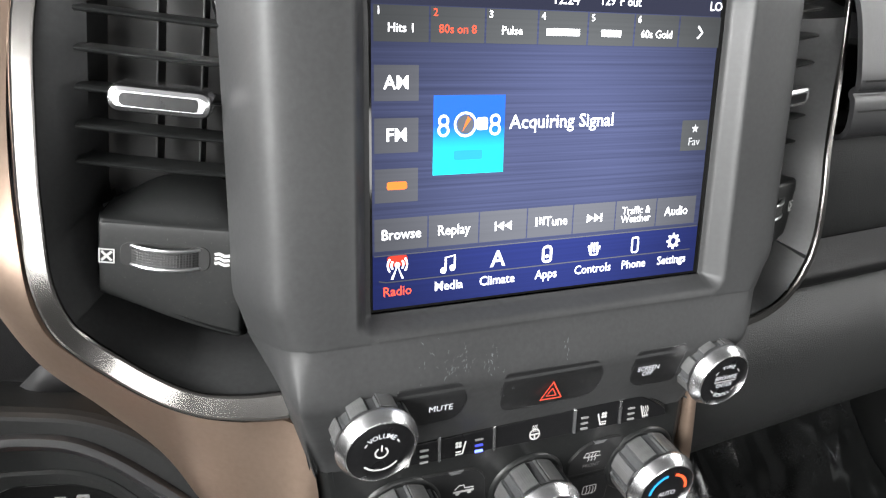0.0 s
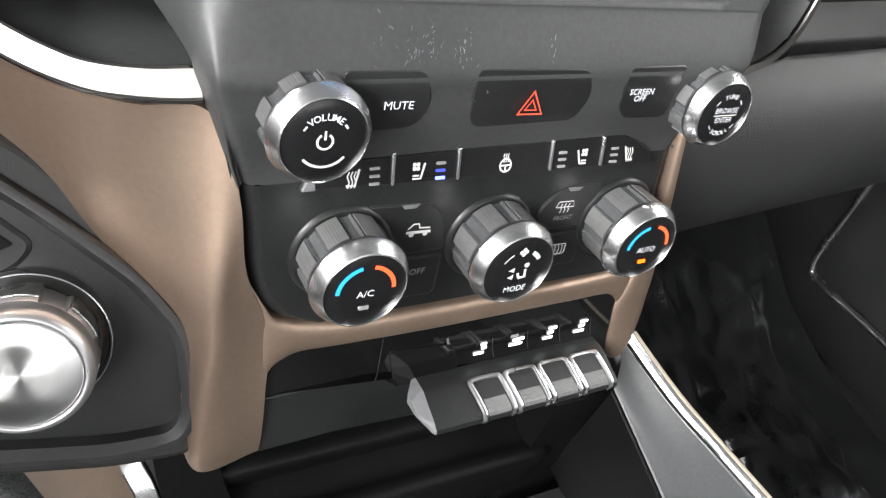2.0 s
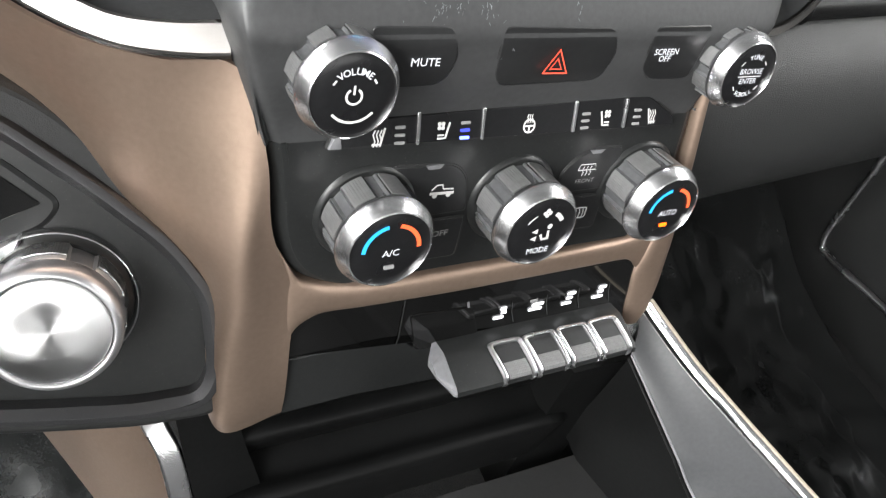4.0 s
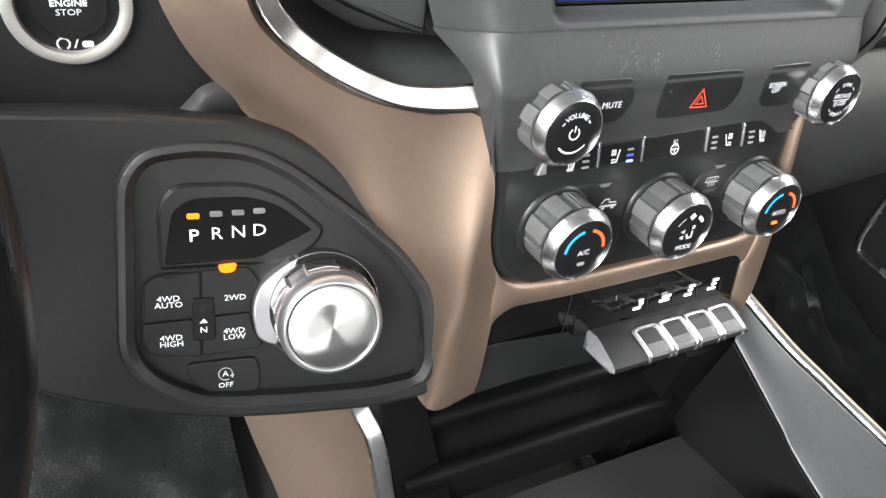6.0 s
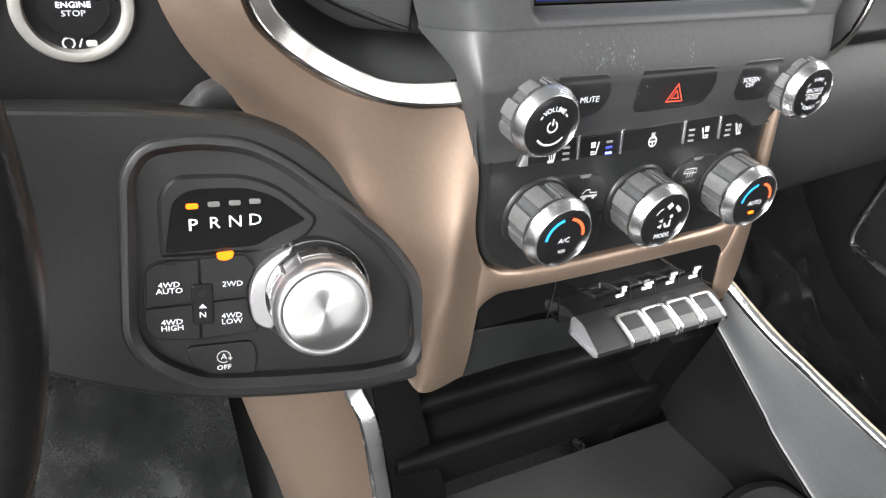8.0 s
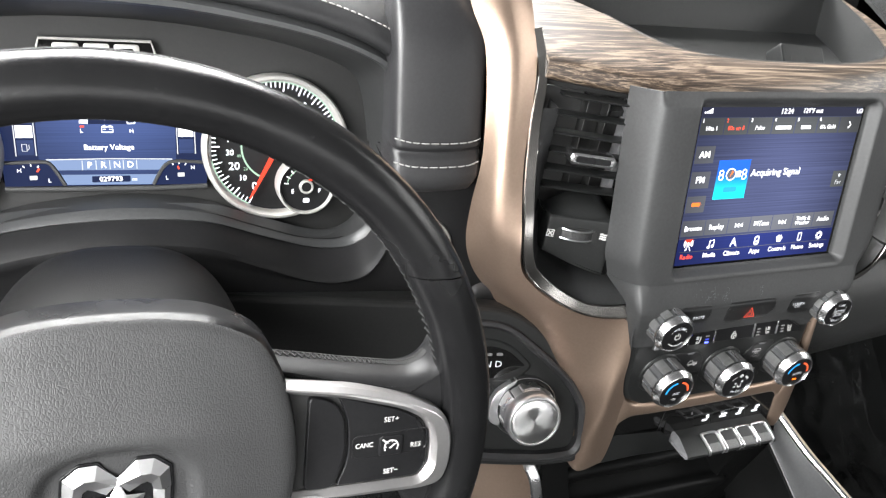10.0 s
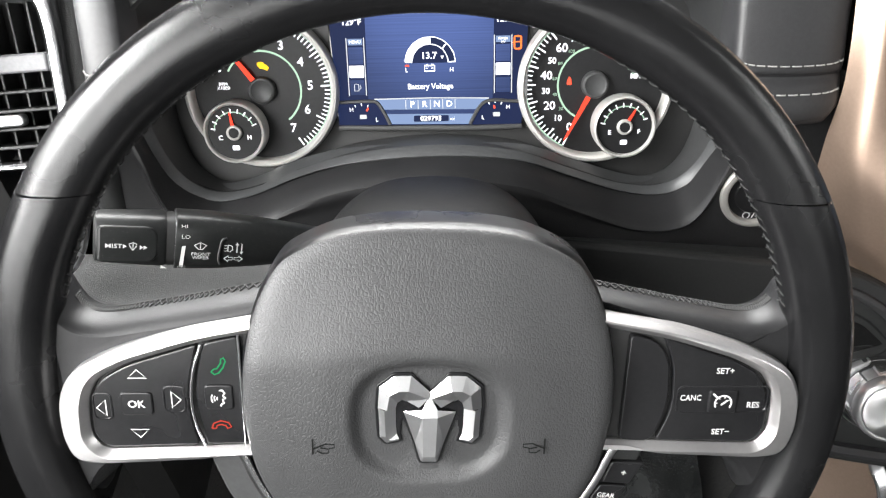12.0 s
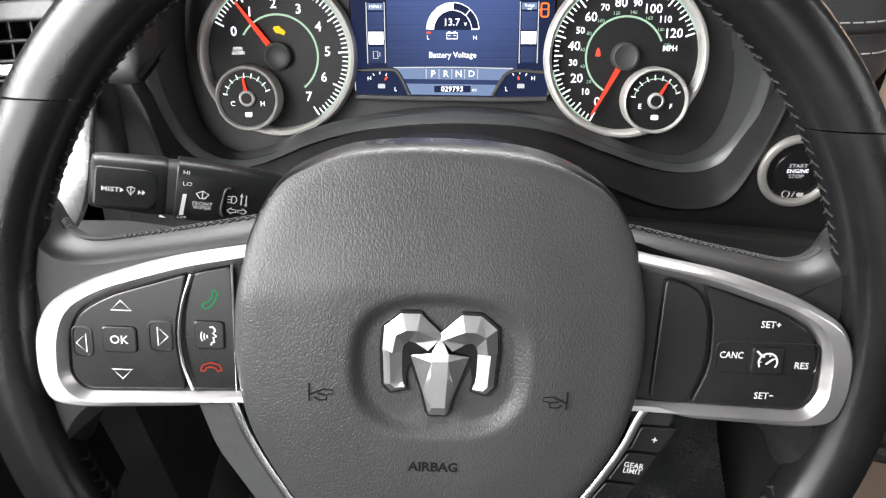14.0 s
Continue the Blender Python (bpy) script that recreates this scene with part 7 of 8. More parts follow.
# ---------------------------------------------------------------- dash top, wood and pads
def crown():
    w = thing("wood_trim", Matrix.Translation((0.174, 0.3, 0.96)), "dark open-pored wood trim along the dash above the screen", "trim")
    rows = []
    for x, b in ((-0.022, 0.46), (0.0, 0.44), (0.03, 0.415), (0.055, 0.388), (0.075, 0.358), (0.095, 0.338), (0.13, 0.326), (0.174, 0.321), (0.22, 0.320), (0.265, 0.322), (0.30, 0.328), (0.335, 0.345), (0.36, 0.40), (0.372, 0.46)):
        f = 0.2835 + 0.0365 * ((x - 0.174) / 0.194) ** 2
        rows.append([(x, f + 0.004, 0.956), (x, f - 0.003, 0.961), (x, f - 0.001, 0.968), (x, f + 0.008, 0.975), (x, (f + b) / 2 + 0.004, 0.979), (x, b, 0.978)])
    part("veneer", loft(rows, 24, 80, 0.003), WOOD, w, world=True)
    # dark strip under the veneer's front edge, coloured as the shade there
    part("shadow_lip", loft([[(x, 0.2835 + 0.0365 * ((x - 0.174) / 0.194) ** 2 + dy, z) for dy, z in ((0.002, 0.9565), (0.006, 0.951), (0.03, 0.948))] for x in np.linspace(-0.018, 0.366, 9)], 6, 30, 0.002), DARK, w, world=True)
    t = thing("dash_tray", Matrix.Translation((0.2, 0.4, 0.93)), "black open tray in the dash top", "tray")
    part("tray_floor", block(0.04, 0.31, 0.932, 0.43, 0.52, 0.936), SOFT, t, world=True)
    part("front_wall", loft([[(x, b, z) for z in (0.978, 0.955, 0.934)] for x, b in ((0.055, 0.388), (0.075, 0.358), (0.095, 0.338), (0.13, 0.326), (0.174, 0.321), (0.22, 0.320), (0.265, 0.322), (0.30, 0.328), (0.335, 0.345), (0.36, 0.40), (0.372, 0.46), (0.376, 0.50))], 8, 40, 0.002), SOFT, t, world=True)
    part("tray_back", loft([[(x, y, z) for y, z in ((0.455, 0.934), (0.468, 0.96), (0.475, 0.985))] for x in (0.02, 0.1, 0.2, 0.3, 0.42)], 8, 20, 0.004), SOFT, t, world=True)
    part("tray_ridge", sweep([(0.09, 0.40, 0.937), (0.2, 0.385, 0.937), (0.30, 0.40, 0.937)], circle(0.003, 8)), SOFT, t, world=True)
    u = thing("usb_hub", local((0.272, 0.372, 0.951), 55, -6), "small black socket block in the dash tray", "socket")
    part("block", slab(rounded(box2(-24, -15, 24, 15), 4, 4), -16, 4, 2), PLASTIC, u)
    for x in (-8, 8):
        part("socket", slab(rounded(box2(x - 6, -4, x + 6, 3), 1, 3), 3.4, 4.4, 0.2), DARK, u, "dark socket mouth")


crown()
bm = loft([[(x, y, z) for y, z in ((0.40, 0.965), (0.475, 0.992), (0.55, 1.0), (0.66, 0.995), (0.80, 0.97))] for x in (-0.80, -0.5, -0.2, 0.0)], 14, 20, 0.004)
loft([[(x, y, z) for y, z in ((0.465, 0.975), (0.485, 0.988), (0.55, 0.997), (0.66, 0.995), (0.80, 0.97))] for x in (0.0, 0.2, 0.38)], 14, 20, 0.004, bm)
loft([[(x, y, z) for y, z in ((0.33, 0.965), (0.40, 0.985), (0.5, 0.997), (0.66, 0.995), (0.80, 0.97))] for x in (0.38, 0.6, 0.85, 1.09)], 14, 20, 0.004, bm)
solo("dashboard", bm, SOFT, "black soft-grained dash top under the windshield", "dashboard")


def seam(line, parent, name="stitch_row", gap=2, r=0.00055, mat=None):
    bm = bmesh.new()
    n = int(sum((b - a).length for a, b in zip(line, line[1:])) / 0.0014)
    fine = curve(line, max(6, n))
    for i in range(0, len(fine) - 3, 3 + gap - 1):
        sweep([fine[i], fine[i + 1].lerp(fine[i + 2], 0.5) + Vector((0, -0.0005, 0.0002)), fine[i + 3]], circle(r, 5), (0, 1, 0.1), bm=bm)
    return tagged(part(name, bm, mat or THREAD, parent, "pale thread stitching", world=True), kind="stuff")


def side_pad(x0, x1, label, flipx=False, back=0.0):
    """The leather-wrapped upright beside the cluster hood, with a double seam."""
    p = thing("leather_pad", Matrix.Translation(((x0 + x1) / 2, 0.3, 0.88)), label, "dashboard", "leather pads")
    prof = [(1.040, 0.47), (1.030, 0.42), (1.008, 0.372), (0.985, 0.346), (0.955, 0.327), (0.925, 0.311), (0.910, 0.3035), (0.905, 0.3040), (0.900, 0.2995), (0.888, 0.2935), (0.879, 0.293), (0.874, 0.300), (0.873, 0.33)]
    rows = []
    for z, y in prof:
        w = 0.006 if z < 0.88 else 0.0
        rows.append([(x0 + w, y + 0.03 + back, z), (x0 + w + 0.002, y + 0.006 + back, z), (x0 + (x1 - x0) * 0.16, y + back, z), ((x0 + x1) / 2, y - 0.002 + back, z), (x0 + (x1 - x0) * 0.84, y + back, z), (x1 - w - 0.002, y + 0.006 + back, z), (x1 - w, y + 0.03 + back, z)])
    part("cover", loft(rows, 30, 70), LEATHER, p, world=True)
    for z, y in ((0.9135, 0.3035), (0.8975, 0.2965)):
        seam([Vector((x0 + 0.002, y + 0.005 + back, z)), Vector((x0 + (x1 - x0) * 0.2, y - 0.0008 + back, z)), Vector(((x0 + x1) / 2, y - 0.0025 + back, z)), Vector((x0 + (x1 - x0) * 0.8, y - 0.0008 + back, z)), Vector((x1 - 0.002, y + 0.005 + back, z))], p)
    return p


side_pad(-0.134, -0.062, "black grained leather pad with pale double stitching")
side_pad(-0.541, -0.510, "narrow black leather pad with pale double stitching", back=0.006)


# ---------------------------------------------------------------- lower dash, start button, knee panel
def lower_dash():
    d = thing("lower_dash", Matrix.Translation((-0.3, 0.3, 0.76)), "black grained lower dash panel behind the wheel", "dashboard")
    rows = []
    for x, top in ((-0.575, 0.89), (-0.545, 0.88), (-0.528, 0.852), (-0.515, 0.806), (-0.49, 0.786), (-0.46, 0.789), (-0.42, 0.806), (-0.38, 0.818), (-0.32, 0.824), (-0.26, 0.818), (-0.22, 0.802), (-0.18, 0.786), (-0.15, 0.784), (-0.13, 0.796), (-0.112, 0.84), (-0.10, 0.878), (-0.08, 0.885), (-0.06, 0.885), (-0.04, 0.88), (-0.02, 0.875)):
        z = [0.749, 0.752, 0.757, 0.763] + [0.763 + (top - 0.763) * k for k in (0.25, 0.5, 0.75, 1.0)]
        y = [0.31, 0.293, 0.2905, 0.294] + [0.294 + (v - 0.763) * 0.26 for v in z[4:]]
        z, y = z + [top + 0.004], y + [0.342]
        rows.append([(x, b + 0.1 * max(0, -0.5 - x), a) for a, b in zip(z, y)])
    part("panel", loft(rows, 30, 100, 0.003), BLACKDASH, d, world=True)
    part("knee_shelf", loft([[(x, y, z) for y, z in ((0.300, 0.764), (0.285, 0.757), (0.262, 0.750), (0.246, 0.742), (0.240, 0.728), (0.244, 0.70))] for x in (-0.60, -0.55, -0.50, -0.46, -0.43)], 20, 20, 0.003), SOFT, d, "soft grained shelf under the stalk", world=True)
    part("ledge", loft([[(x, y - 0.006, z + up) for y, z in ((0.2925, 0.776), (0.286, 0.772), (0.284, 0.757), (0.296, 0.753))] for x, up in ((-0.052, -0.012), (-0.047, -0.006), (-0.041, 0.0), (-0.028, 0.003), (-0.014, 0.003))], 10, 16, 0.002), BLACKDASH, d, world=True)
    b = thing("start_button", START @ Matrix.Translation((0.0005, -0.003, 0)), "black engine start button in a satin silver ring", "button")
    part("ring", lathe([(25.5, -3), (25.5, 1.0), (24.6, 2.6), (22.5, 3.2), (20.6, 2.6), (19.8, 1.0), (19.6, -2)], 80, cap=False), START_RING, b, "matte silver ring")
    f = part("face", lathe([(19.7, -1.5), (19.0, -0.6), (15.0, -0.4), (14.6, 0.2), (14.0, 0.9), (5, 1.2), (0.3, 1.2)], 64), BUTTON, b, "black domed face")
    letters("START", -0.4, 4.2, 2.5, LIT_SOFT, f, 1.5, wide=1.15)
    letters("ENGINE", -0.2, 0.5, 2.5, LIT, f, 1.5, wide=1.12)
    letters("STOP", -0.6, -3.2, 2.5, LIT_SOFT, f, 1.5, wide=1.15)
    part("stop_symbol", stroke(arc(2.4, -60, 240, 14, -4.2, -16.6), 0.8, -0.1, stroke([(0, -18.6), (1.6, -14.6)], 0.7, -0.1, fill(rounded(box2(3, -18.4, 7.6, -15.6), 1, 3), -0.1))), WHITE_INK, f)
    part("accessory_lamp", slab(rounded([(9.5, 12.5), (13.5, 9.8), (15.0, 11.2), (10.8, 14.8)], 0.8, 3), -0.8, 0.0, 0.2), AMBER, f, "lit amber lamp")


lower_dash()


def knee_panel():
    k = thing("knee_panel", GEAR, "black grained knee panel under the steering column", "dashboard")
    lip = rounded([(-37, 51), (-29, 63), (-8, 66.5), (16, 64.5), (33, 56), (59, 36.5), (87, 12.5), (103, -10), (107, -46), (101, -59), (74, -62.5), (31, -61), (-9, -57.5), (-32, -44), (-41, -28)], 9, 6)
    outer = rounded([(-330, 40), (-330, 78), (-34, 77), (20, 73), (44, 63), (70, 41), (97, 17), (113, -8), (115.5, -48), (107, -65), (76, -68.5), (30, -67), (-12, -63), (-46, -53), (-78, -41), (-112, -20), (-160, 0), (-230, 16)], [2, 4, 8, 16, 12, 12, 12, 12, 12, 8, 8, 20, 20, 20, 20, 30, 30, 20], 5)
    bm = bmesh.new()
    loops = []
    for pts in (ccw(outer), ccw(lip)):
        vs = [bm.verts.new((x / 1000, y / 1000, 0.0)) for x, y in pts]
        loops.append(vs)
        for i in range(len(vs)):
            bm.edges.new((vs[i], vs[(i + 1) % len(vs)]))
    bmesh.ops.triangle_fill(bm, edges=bm.edges[:], use_beauty=True)
    last = loops[0]
    cc = ccw(outer)
    for dd, z in ((-1.5, -0.6), (-3.0, -2.6), (-4.0, -6), (-2.0, -40)):
        vs = [bm.verts.new((x / 1000, y / 1000, z / 1000)) for x, y in inset(cc, dd)]
        for i in range(len(vs)):
            j = (i + 1) % len(vs)
            bm.faces.new((last[i], last[j], vs[j], vs[i]))
        last = vs
    part("cover", bm, KNEE, k, sharp=18)
    return k


knee_panel()


# ---------------------------------------------------------------- console
def console():
    c = thing("console", Matrix.Translation((0.17, 0.1, 0.17)), "black centre console with open tray and bright rails", "console")
    part("kick_panel", loft([[(0.022, 0.214, 0.660), (0.0, 0.235, 0.660), (-0.05, 0.27, 0.66)], [(0.024, 0.205, 0.612), (0.004, 0.226, 0.610), (-0.04, 0.262, 0.60)], [(0.0305, 0.189, 0.590), (0.010, 0.215, 0.580), (-0.03, 0.252, 0.57)],
                             [(0.0345, 0.170, 0.558), (0.018, 0.20, 0.545), (-0.018, 0.248, 0.52)], [(0.041, 0.135, 0.49), (0.028, 0.18, 0.47), (0.0, 0.24, 0.45)], [(0.05, 0.09, 0.40), (0.04, 0.15, 0.38), (0.02, 0.24, 0.35)], [(0.055, 0.05, 0.2), (0.05, 0.12, 0.2), (0.04, 0.24, 0.2)]], 16, 50, 0.003), BRONZE, c, "bronze kick panel", world=True)
    line = curve([Vector(p) for p in ((0.024, 0.216, 0.655), (0.0265, 0.205, 0.612), (0.034, 0.188, 0.592), (0.0385, 0.168, 0.558), (0.046, 0.133, 0.49), (0.055, 0.088, 0.40), (0.06, 0.04, 0.22))], 50)
    part("front_strip", sweep(line, rounded([(-0.006, -0.002), (0.006, -0.002), (0.005, 0.002), (-0.005, 0.002)], 0.001, 3), (0, -1, 0.35)), BRUSHED, c, "satin chrome edge strip", world=True)
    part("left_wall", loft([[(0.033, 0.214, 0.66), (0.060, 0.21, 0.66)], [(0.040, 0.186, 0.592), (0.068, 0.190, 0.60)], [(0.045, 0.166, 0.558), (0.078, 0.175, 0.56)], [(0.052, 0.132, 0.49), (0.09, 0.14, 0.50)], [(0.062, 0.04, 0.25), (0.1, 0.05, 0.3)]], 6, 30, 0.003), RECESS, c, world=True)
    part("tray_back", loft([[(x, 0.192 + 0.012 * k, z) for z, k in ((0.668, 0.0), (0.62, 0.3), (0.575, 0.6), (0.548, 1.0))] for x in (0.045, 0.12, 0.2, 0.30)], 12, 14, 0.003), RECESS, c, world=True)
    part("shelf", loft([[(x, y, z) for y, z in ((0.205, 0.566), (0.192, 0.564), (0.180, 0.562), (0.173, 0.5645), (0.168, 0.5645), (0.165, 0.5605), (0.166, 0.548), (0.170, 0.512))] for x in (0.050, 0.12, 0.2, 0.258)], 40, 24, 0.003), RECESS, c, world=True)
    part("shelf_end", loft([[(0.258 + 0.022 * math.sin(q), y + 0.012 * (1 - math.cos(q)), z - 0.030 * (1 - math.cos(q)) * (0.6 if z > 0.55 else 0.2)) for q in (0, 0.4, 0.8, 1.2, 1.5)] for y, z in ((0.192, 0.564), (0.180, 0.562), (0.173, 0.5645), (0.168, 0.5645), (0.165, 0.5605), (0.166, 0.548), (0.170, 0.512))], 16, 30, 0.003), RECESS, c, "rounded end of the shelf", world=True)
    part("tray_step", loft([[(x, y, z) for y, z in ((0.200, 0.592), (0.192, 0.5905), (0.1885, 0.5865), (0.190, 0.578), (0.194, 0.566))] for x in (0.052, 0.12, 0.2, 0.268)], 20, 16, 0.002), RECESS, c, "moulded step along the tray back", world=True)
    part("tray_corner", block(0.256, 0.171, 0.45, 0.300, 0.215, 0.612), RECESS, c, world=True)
    part("tray_floor", block(0.05, -0.5, 0.505, 0.31, 0.16, 0.512), DARK, c, world=True)
    top = [(0.2905, 0.168, 0.622), (0.298, 0.140, 0.606), (0.306, 0.112, 0.589), (0.314, 0.084, 0.572), (0.345, -0.03, 0.52)]
    rail = [(0.302, 0.188, 0.645), (0.3165, 0.150, 0.6315), (0.331, 0.120, 0.622), (0.345, 0.094, 0.613), (0.372, 0.045, 0.597), (0.410, -0.02, 0.578), (0.46, -0.12, 0.555)]
    r5 = curve([Vector(p) for p in rail], 40)
    t5 = curve([Vector(p) for p in top], 40)
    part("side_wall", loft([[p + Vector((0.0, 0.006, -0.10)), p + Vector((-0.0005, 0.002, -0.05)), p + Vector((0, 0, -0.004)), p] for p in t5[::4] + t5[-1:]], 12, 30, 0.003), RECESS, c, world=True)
    part("shoulder", loft([[t, t.lerp(r, 0.06) + Vector((0, 0, 0.002)), t.lerp(r, 0.5) + Vector((0, 0, 0.0015)), r + Vector((-0.004, 0, -0.001))] for t, r in zip(t5[::4] + t5[-1:], r5[::4] + r5[-1:])], 12, 30, 0.003), SLOPE, c, "charcoal satin side slope", world=True)
    # paler thread laid on the crease, an edge highlight put into colour
    part("crease", sweep([p + Vector((0.0004, 0, 0.0012)) for p in t5], circle(0.0009, 6)), GREY, c, "crease line with its highlight in pale grey", world=True)
    part("rail", sweep(r5, rounded([(-0.0045, -0.002), (0.0045, -0.002), (0.0035, 0.0022), (-0.0035, 0.0022)], 0.001, 3), (0, 0.1, 1)), CHROME, c, "bright rail", world=True)
    part("rail_edge", loft([[p + Vector((0.004, 0.001, -0.0008)), p + Vector((0.0065, 0.002, -0.0015)), p + Vector((0.0095, 0.003, -0.006)), p + Vector((0.0155, 0.003, -0.03))] for p in r5[::4] + r5[-1:]], 10, 30, 0.002), BEIGE, c, "beige outer edge", world=True)
    part("right_skirt", loft([[p + Vector((0.0155, 0.003, -0.028)), p + Vector((0.018, 0.003, -0.15)), p + Vector((0.02, 0.003, -0.42))] for p in r5[::6] + r5[-1:]], 8, 20, 0.003), PLASTIC, c, world=True)
    ink = lambda x, z: Matrix.Translation((x, 0.1985, z))
    for x, z, w in ((0.082, 0.5685, 0.011), (0.088, 0.562, 0.004), (0.106, 0.5705, 0.004), (0.079, 0.5625, 0.004)):
        part("label_bar", loft([[(x - w / 2, 0.1985, z + h), (x + w / 2, 0.1985, z + h)] for h in (-0.0012, 0.0012)], 3, 3, 0.0006), GREY_INK, c, "small unreadable pale label", world=True)
    m = bmesh.new()
    m.faces.new([m.verts.new(p) for p in ((0.1285, 0.1955, 0.5695), (0.1345, 0.1955, 0.5695), (0.1315, 0.1965, 0.5755))])
    part("flap_mark", m, LIT_SOFT, c, "white triangle on the flap", world=True)
    part("flap", loft([[(x, 0.1975 - d, z) for z, d in ((0.5635, 0.0), (0.566, 0.0016), (0.578, 0.0012), (0.581, 0.0))] for x in (0.112, 0.118, 0.138, 0.143)], 8, 8, 0.001), PLASTIC, c, world=True)
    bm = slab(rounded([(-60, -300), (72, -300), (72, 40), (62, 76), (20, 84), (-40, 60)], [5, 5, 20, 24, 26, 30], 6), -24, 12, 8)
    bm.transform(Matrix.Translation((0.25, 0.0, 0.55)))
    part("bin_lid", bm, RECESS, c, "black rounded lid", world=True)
    return c


console()


# ---------------------------------------------------------------- passenger side of the dash
def passenger_dash():
    p = thing("passenger_dash", Matrix.Translation((0.7, 0.3, 0.7)), "black leather-topped dash on the passenger side", "dashboard")
    s = lambda x: 0.09 * max(0, x - 0.36)
    rows = [[(x, y + s(x) * k, z) for x in (0.378, 0.41, 0.55, 0.75, 0.95, 1.09)] for z, y, k in ((0.985, 0.36, 1), (0.975, 0.33, 1), (0.955, 0.305, 1), (0.93, 0.287, 1), (0.918, 0.281, 1), (0.914, 0.283, 1), (0.910, 0.279, 1), (0.897, 0.274, 1), (0.889, 0.276, 1), (0.884, 0.285, 1), (0.882, 0.296, 1))]
    part("upper_pad", loft(rows, 24, 70, 0.003), LEATHER, p, "grained leather pad", world=True)
    for z, y in ((0.922, 0.2815), (0.906, 0.2765)):
        seam([Vector((x, y + s(x), z)) for x in (0.381, 0.43, 0.55, 0.7, 0.9)], p, mat=BLACK_THREAD)
    rows = [[(x, y + s(x) * 1.1, z) for x in (0.345, 0.40, 0.55, 0.75, 0.95, 1.09)] for z, y in ((0.890, 0.305), (0.882, 0.292), (0.86, 0.283), (0.83, 0.278), (0.812, 0.277), (0.806, 0.280), (0.803, 0.29))]
    part("glove_door", loft(rows, 24, 40, 0.003), SOFT, p, world=True)
    rows = [[(x, y + s(x), z) for x in (0.372, 0.383, 0.40, 0.6, 0.85, 1.09)] for z, y in ((0.812, 0.276), (0.803, 0.262), (0.799, 0.256), (0.792, 0.256), (0.788, 0.262), (0.786, 0.285))]
    part("ledge", loft(rows, 20, 30, 0.002), SHROUD, p, world=True)
    rows = []
    for z, y in ((0.806, 0.285), (0.793, 0.262), (0.780, 0.236), (0.762, 0.222), (0.735, 0.214), (0.710, 0.215), (0.685, 0.226), (0.668, 0.25), (0.66, 0.30), (0.66, 0.42)):
        a = 0.268 + (0.79 - z) * 0.25
        rows.append([(a, y + 0.018, z), (a + 0.006, y + 0.006, z), (a + 0.02, y, z), (0.36, y + 0.004, z), (0.45, y + 0.012, z), (0.65, y + 0.03, z), (0.9, y + 0.055, z), (1.09, y + 0.07, z)])
    part("knee_bolster", loft(rows, 36, 50, 0.003), SOFT, p, "soft grained knee bolster", world=True)
    return p


passenger_dash()


# ---------------------------------------------------------------- driver's outer vent
def side_vent():
    v = thing("side_vent", local((-0.592, 0.325, 0.915), 28, 6), "black outer air vent in a satin chrome frame", "air vent")
    outer = rounded([(-60, -70), (32, -70), (36, 20), (34, 48), (-60, 52)], [8, 10, 20, 14, 8], 6)
    inner = rounded([(-58, -66), (24, -66), (27, 18), (25, 38), (-58, 42)], [6, 8, 16, 9, 6], 6)
    part("frame", band(outer, inner, -12, 4, 2.5, 140), BRUSHED, v, "satin chrome frame")
    part("bowl", slab(inset(ccw(inner), -2), -40, -36, 0), DARK, v)
    part("divider", slab(rounded(box2(-58, -8, 24, 4), 2, 3), -14, -2, 1.5), GREY, v, "grey cross bar")
    for y in (-20, -32, -44, -56):
        part("slat", slab(rounded(box2(-58, y - 1.2, 24, y + 1.2), 0.8, 3), -30, -6, 0.8), PLASTIC, v)
    for x in (-40, -26, -12, 2, 14):
        part("vane", slab(box2(x - 0.8, -66, x + 0.8, 36), -34, -14, 0.4), PLASTIC, v)
    part("slider", slab(rounded(box2(-30, -42, 2, -34), 3.6, 5), -8, 0, 1.6), SATIN, v, "satin chrome slider tab")
    line = curve([Vector(q) for q in ((-0.556, 0.300, 0.872), (-0.558, 0.285, 0.850), (-0.562, 0.270, 0.825), (-0.574, 0.258, 0.800), (-0.60, 0.25, 0.785))], 30)
    part("lower_sweep", sweep(line, rounded([(-0.010, -0.002), (0.010, -0.002), (0.008, 0.003), (-0.008, 0.003)], 0.001, 3), (0.3, -1, 0.4)), BRUSHED, v, "satin chrome sweep under the vent", world=True)
    return v


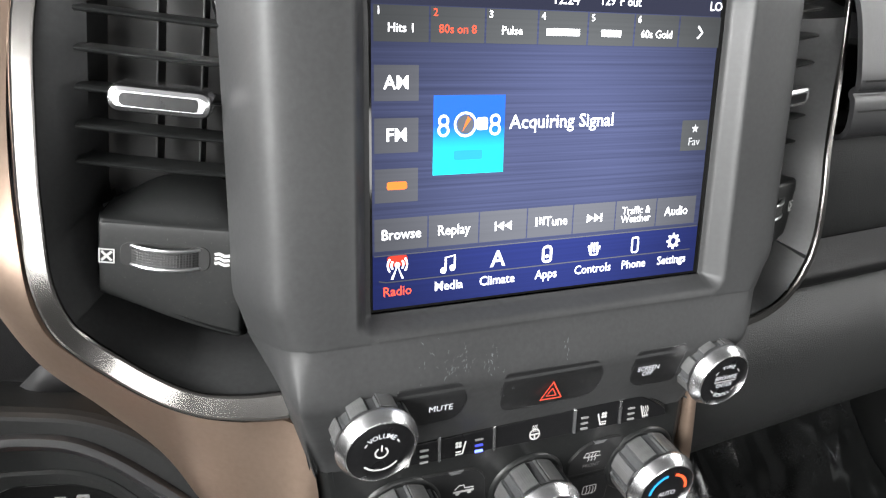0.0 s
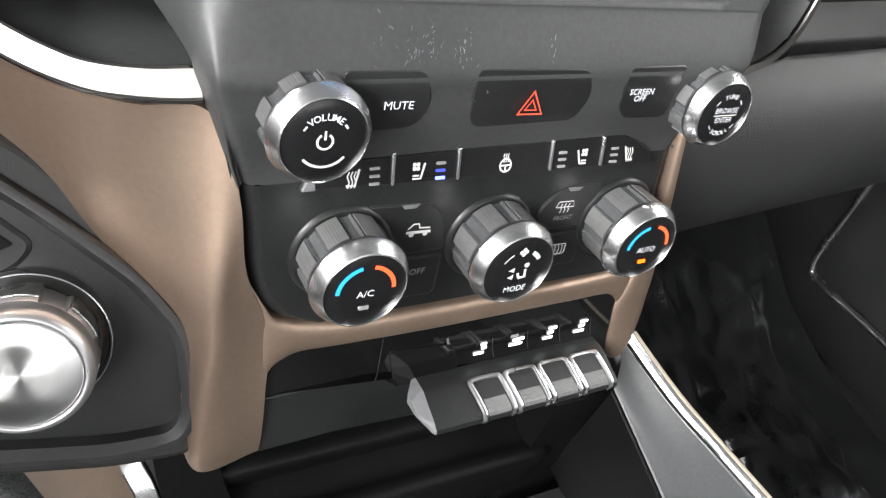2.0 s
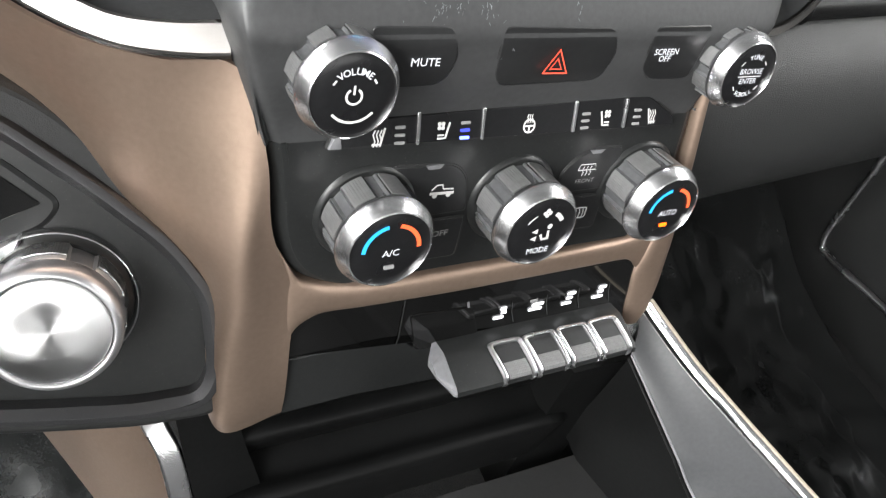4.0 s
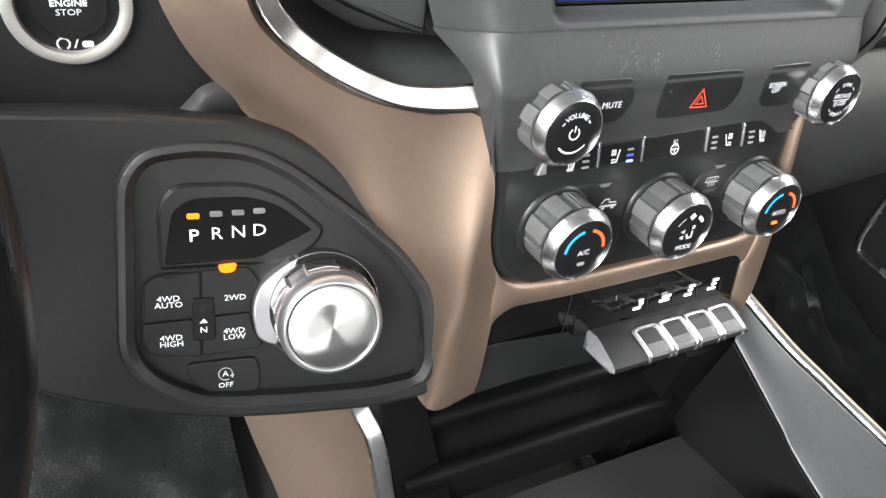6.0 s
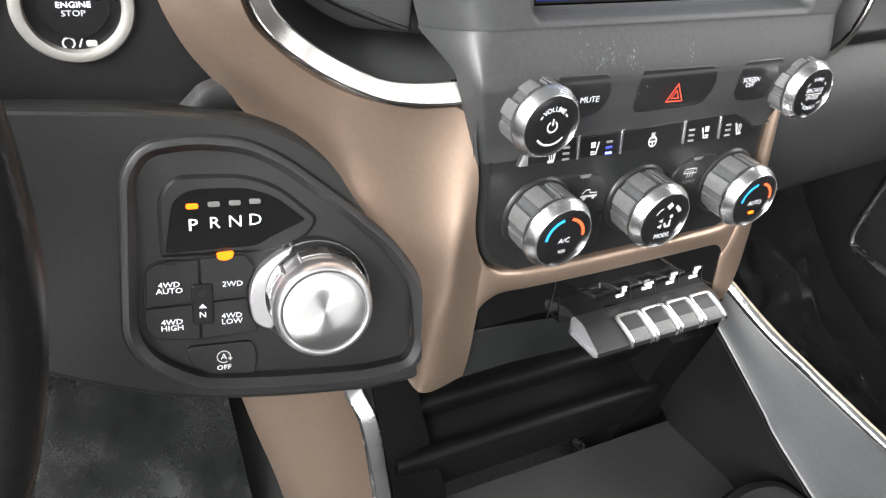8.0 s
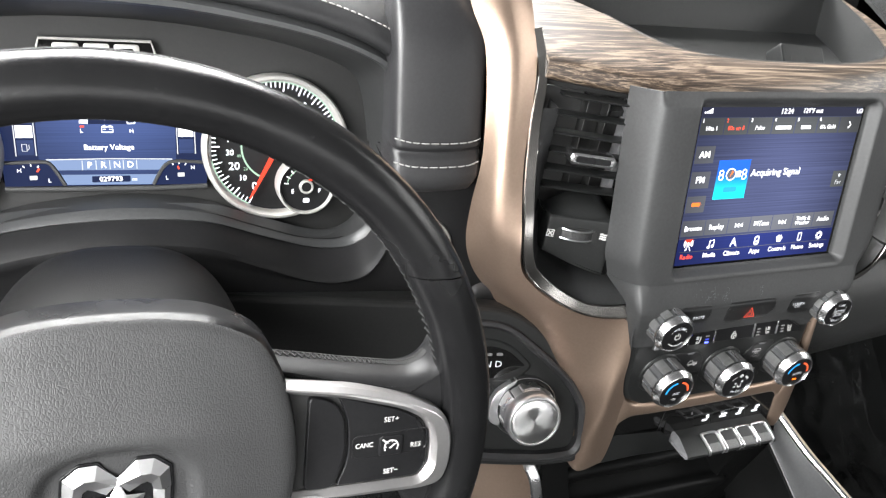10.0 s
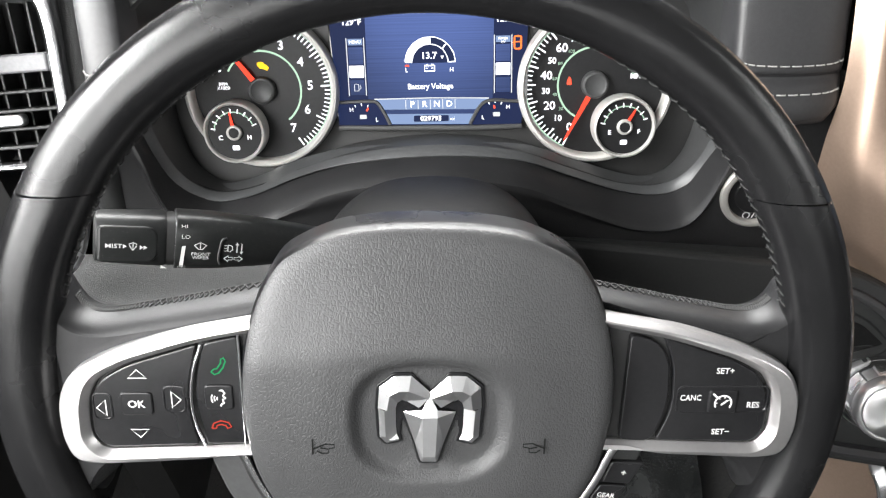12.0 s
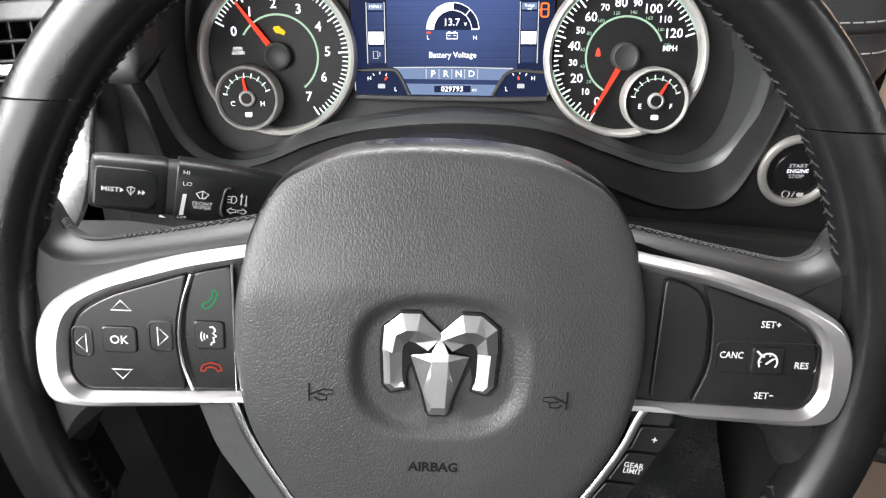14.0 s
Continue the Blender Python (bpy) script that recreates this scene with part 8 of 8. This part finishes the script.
side_vent()
rows = [[(-0.572, y + 0.012, z), (-0.560, y, z), (-0.548, y + 0.002, z), (-0.540, y + 0.02, z)] for z, y in ((1.0, 0.42), (0.97, 0.385), (0.94, 0.355), (0.90, 0.330), (0.86, 0.315), (0.82, 0.307), (0.76, 0.30))]
solo("pillar_trim", loft(rows, 12, 30, 0.003), SOFT, "black grained strip beside the outer vent", "trim")
solo("dash_end", block(-0.66, 0.30, 0.30, -0.62, 0.80, 0.97), DARK, "black end panel of the dash by the door", "trim")
bm = loft([[(x, y, z) for x in (-0.64, -0.5, -0.3, -0.1, 0.05)] for y, z in ((0.30, 0.757), (0.32, 0.70), (0.38, 0.62), (0.5, 0.5), (0.62, 0.35))], 10, 14, 0.003)
solo("underdash_cover", bm, DARK, "dark cover under the dash above the pedals", "dashboard")


# ---------------------------------------------------------------- footwell: crumpled clear film on the carpet, pedals
def film_sheet(name, x0, x1, y0, y1, label):
    bm = bmesh.new()
    nx, ny = 60, 70
    vs = []
    for i in range(nx):
        line = []
        for j in range(ny):
            x, y = x0 + (x1 - x0) * i / (nx - 1), y0 + (y1 - y0) * j / (ny - 1)
            rise = 0.13 * max(0, (y - 0.30) / 0.3) ** 1.5
            h = 0.012 * abs(noise.noise((x * 9, y * 9, 3))) + 0.010 * abs(noise.noise((x * 27, y * 27, 7))) + 0.004 * noise.noise((x * 70, y * 70, 1))
            line.append(bm.verts.new((x, y, 0.178 + rise + h)))
        vs.append(line)
    for a, b in zip(vs, vs[1:]):
        for j in range(ny - 1):
            bm.faces.new((a[j], b[j], b[j + 1], a[j + 1]))
    ob = solo(name, bm, FILM, label, "floor cover", sharp=30)
    return ob


FILM = surface("clear_film_over_carpet", (0.016, 0.017, 0.017), 0.2, wear=0.1, spec=0.7, vary=0.5)
film_sheet("floor_cover", -0.60, 0.02, -0.3, 0.70, "crumpled clear plastic film on the driver carpet")
film_sheet("floor_cover", 0.42, 1.04, -0.3, 0.70, "crumpled clear plastic film on the passenger carpet")
pedal = thing("brake_pedal", local((-0.22, 0.47, 0.36), 40, 0), "black rubber brake pedal on its arm", "pedal")
part("pad", slab(rounded(box2(-45, -28, 45, 28), 8, 5), -10, 0, 3), SOFT, pedal)
part("arm", sweep([(-0.0, 0.0, -0.008), (0.0, 0.08, -0.03), (0.0, 0.22, -0.02)], rounded(box2(-0.008, -0.012, 0.008, 0.012), 0.003, 3), (1, 0, 0)), DARK, pedal)

finish_letters()
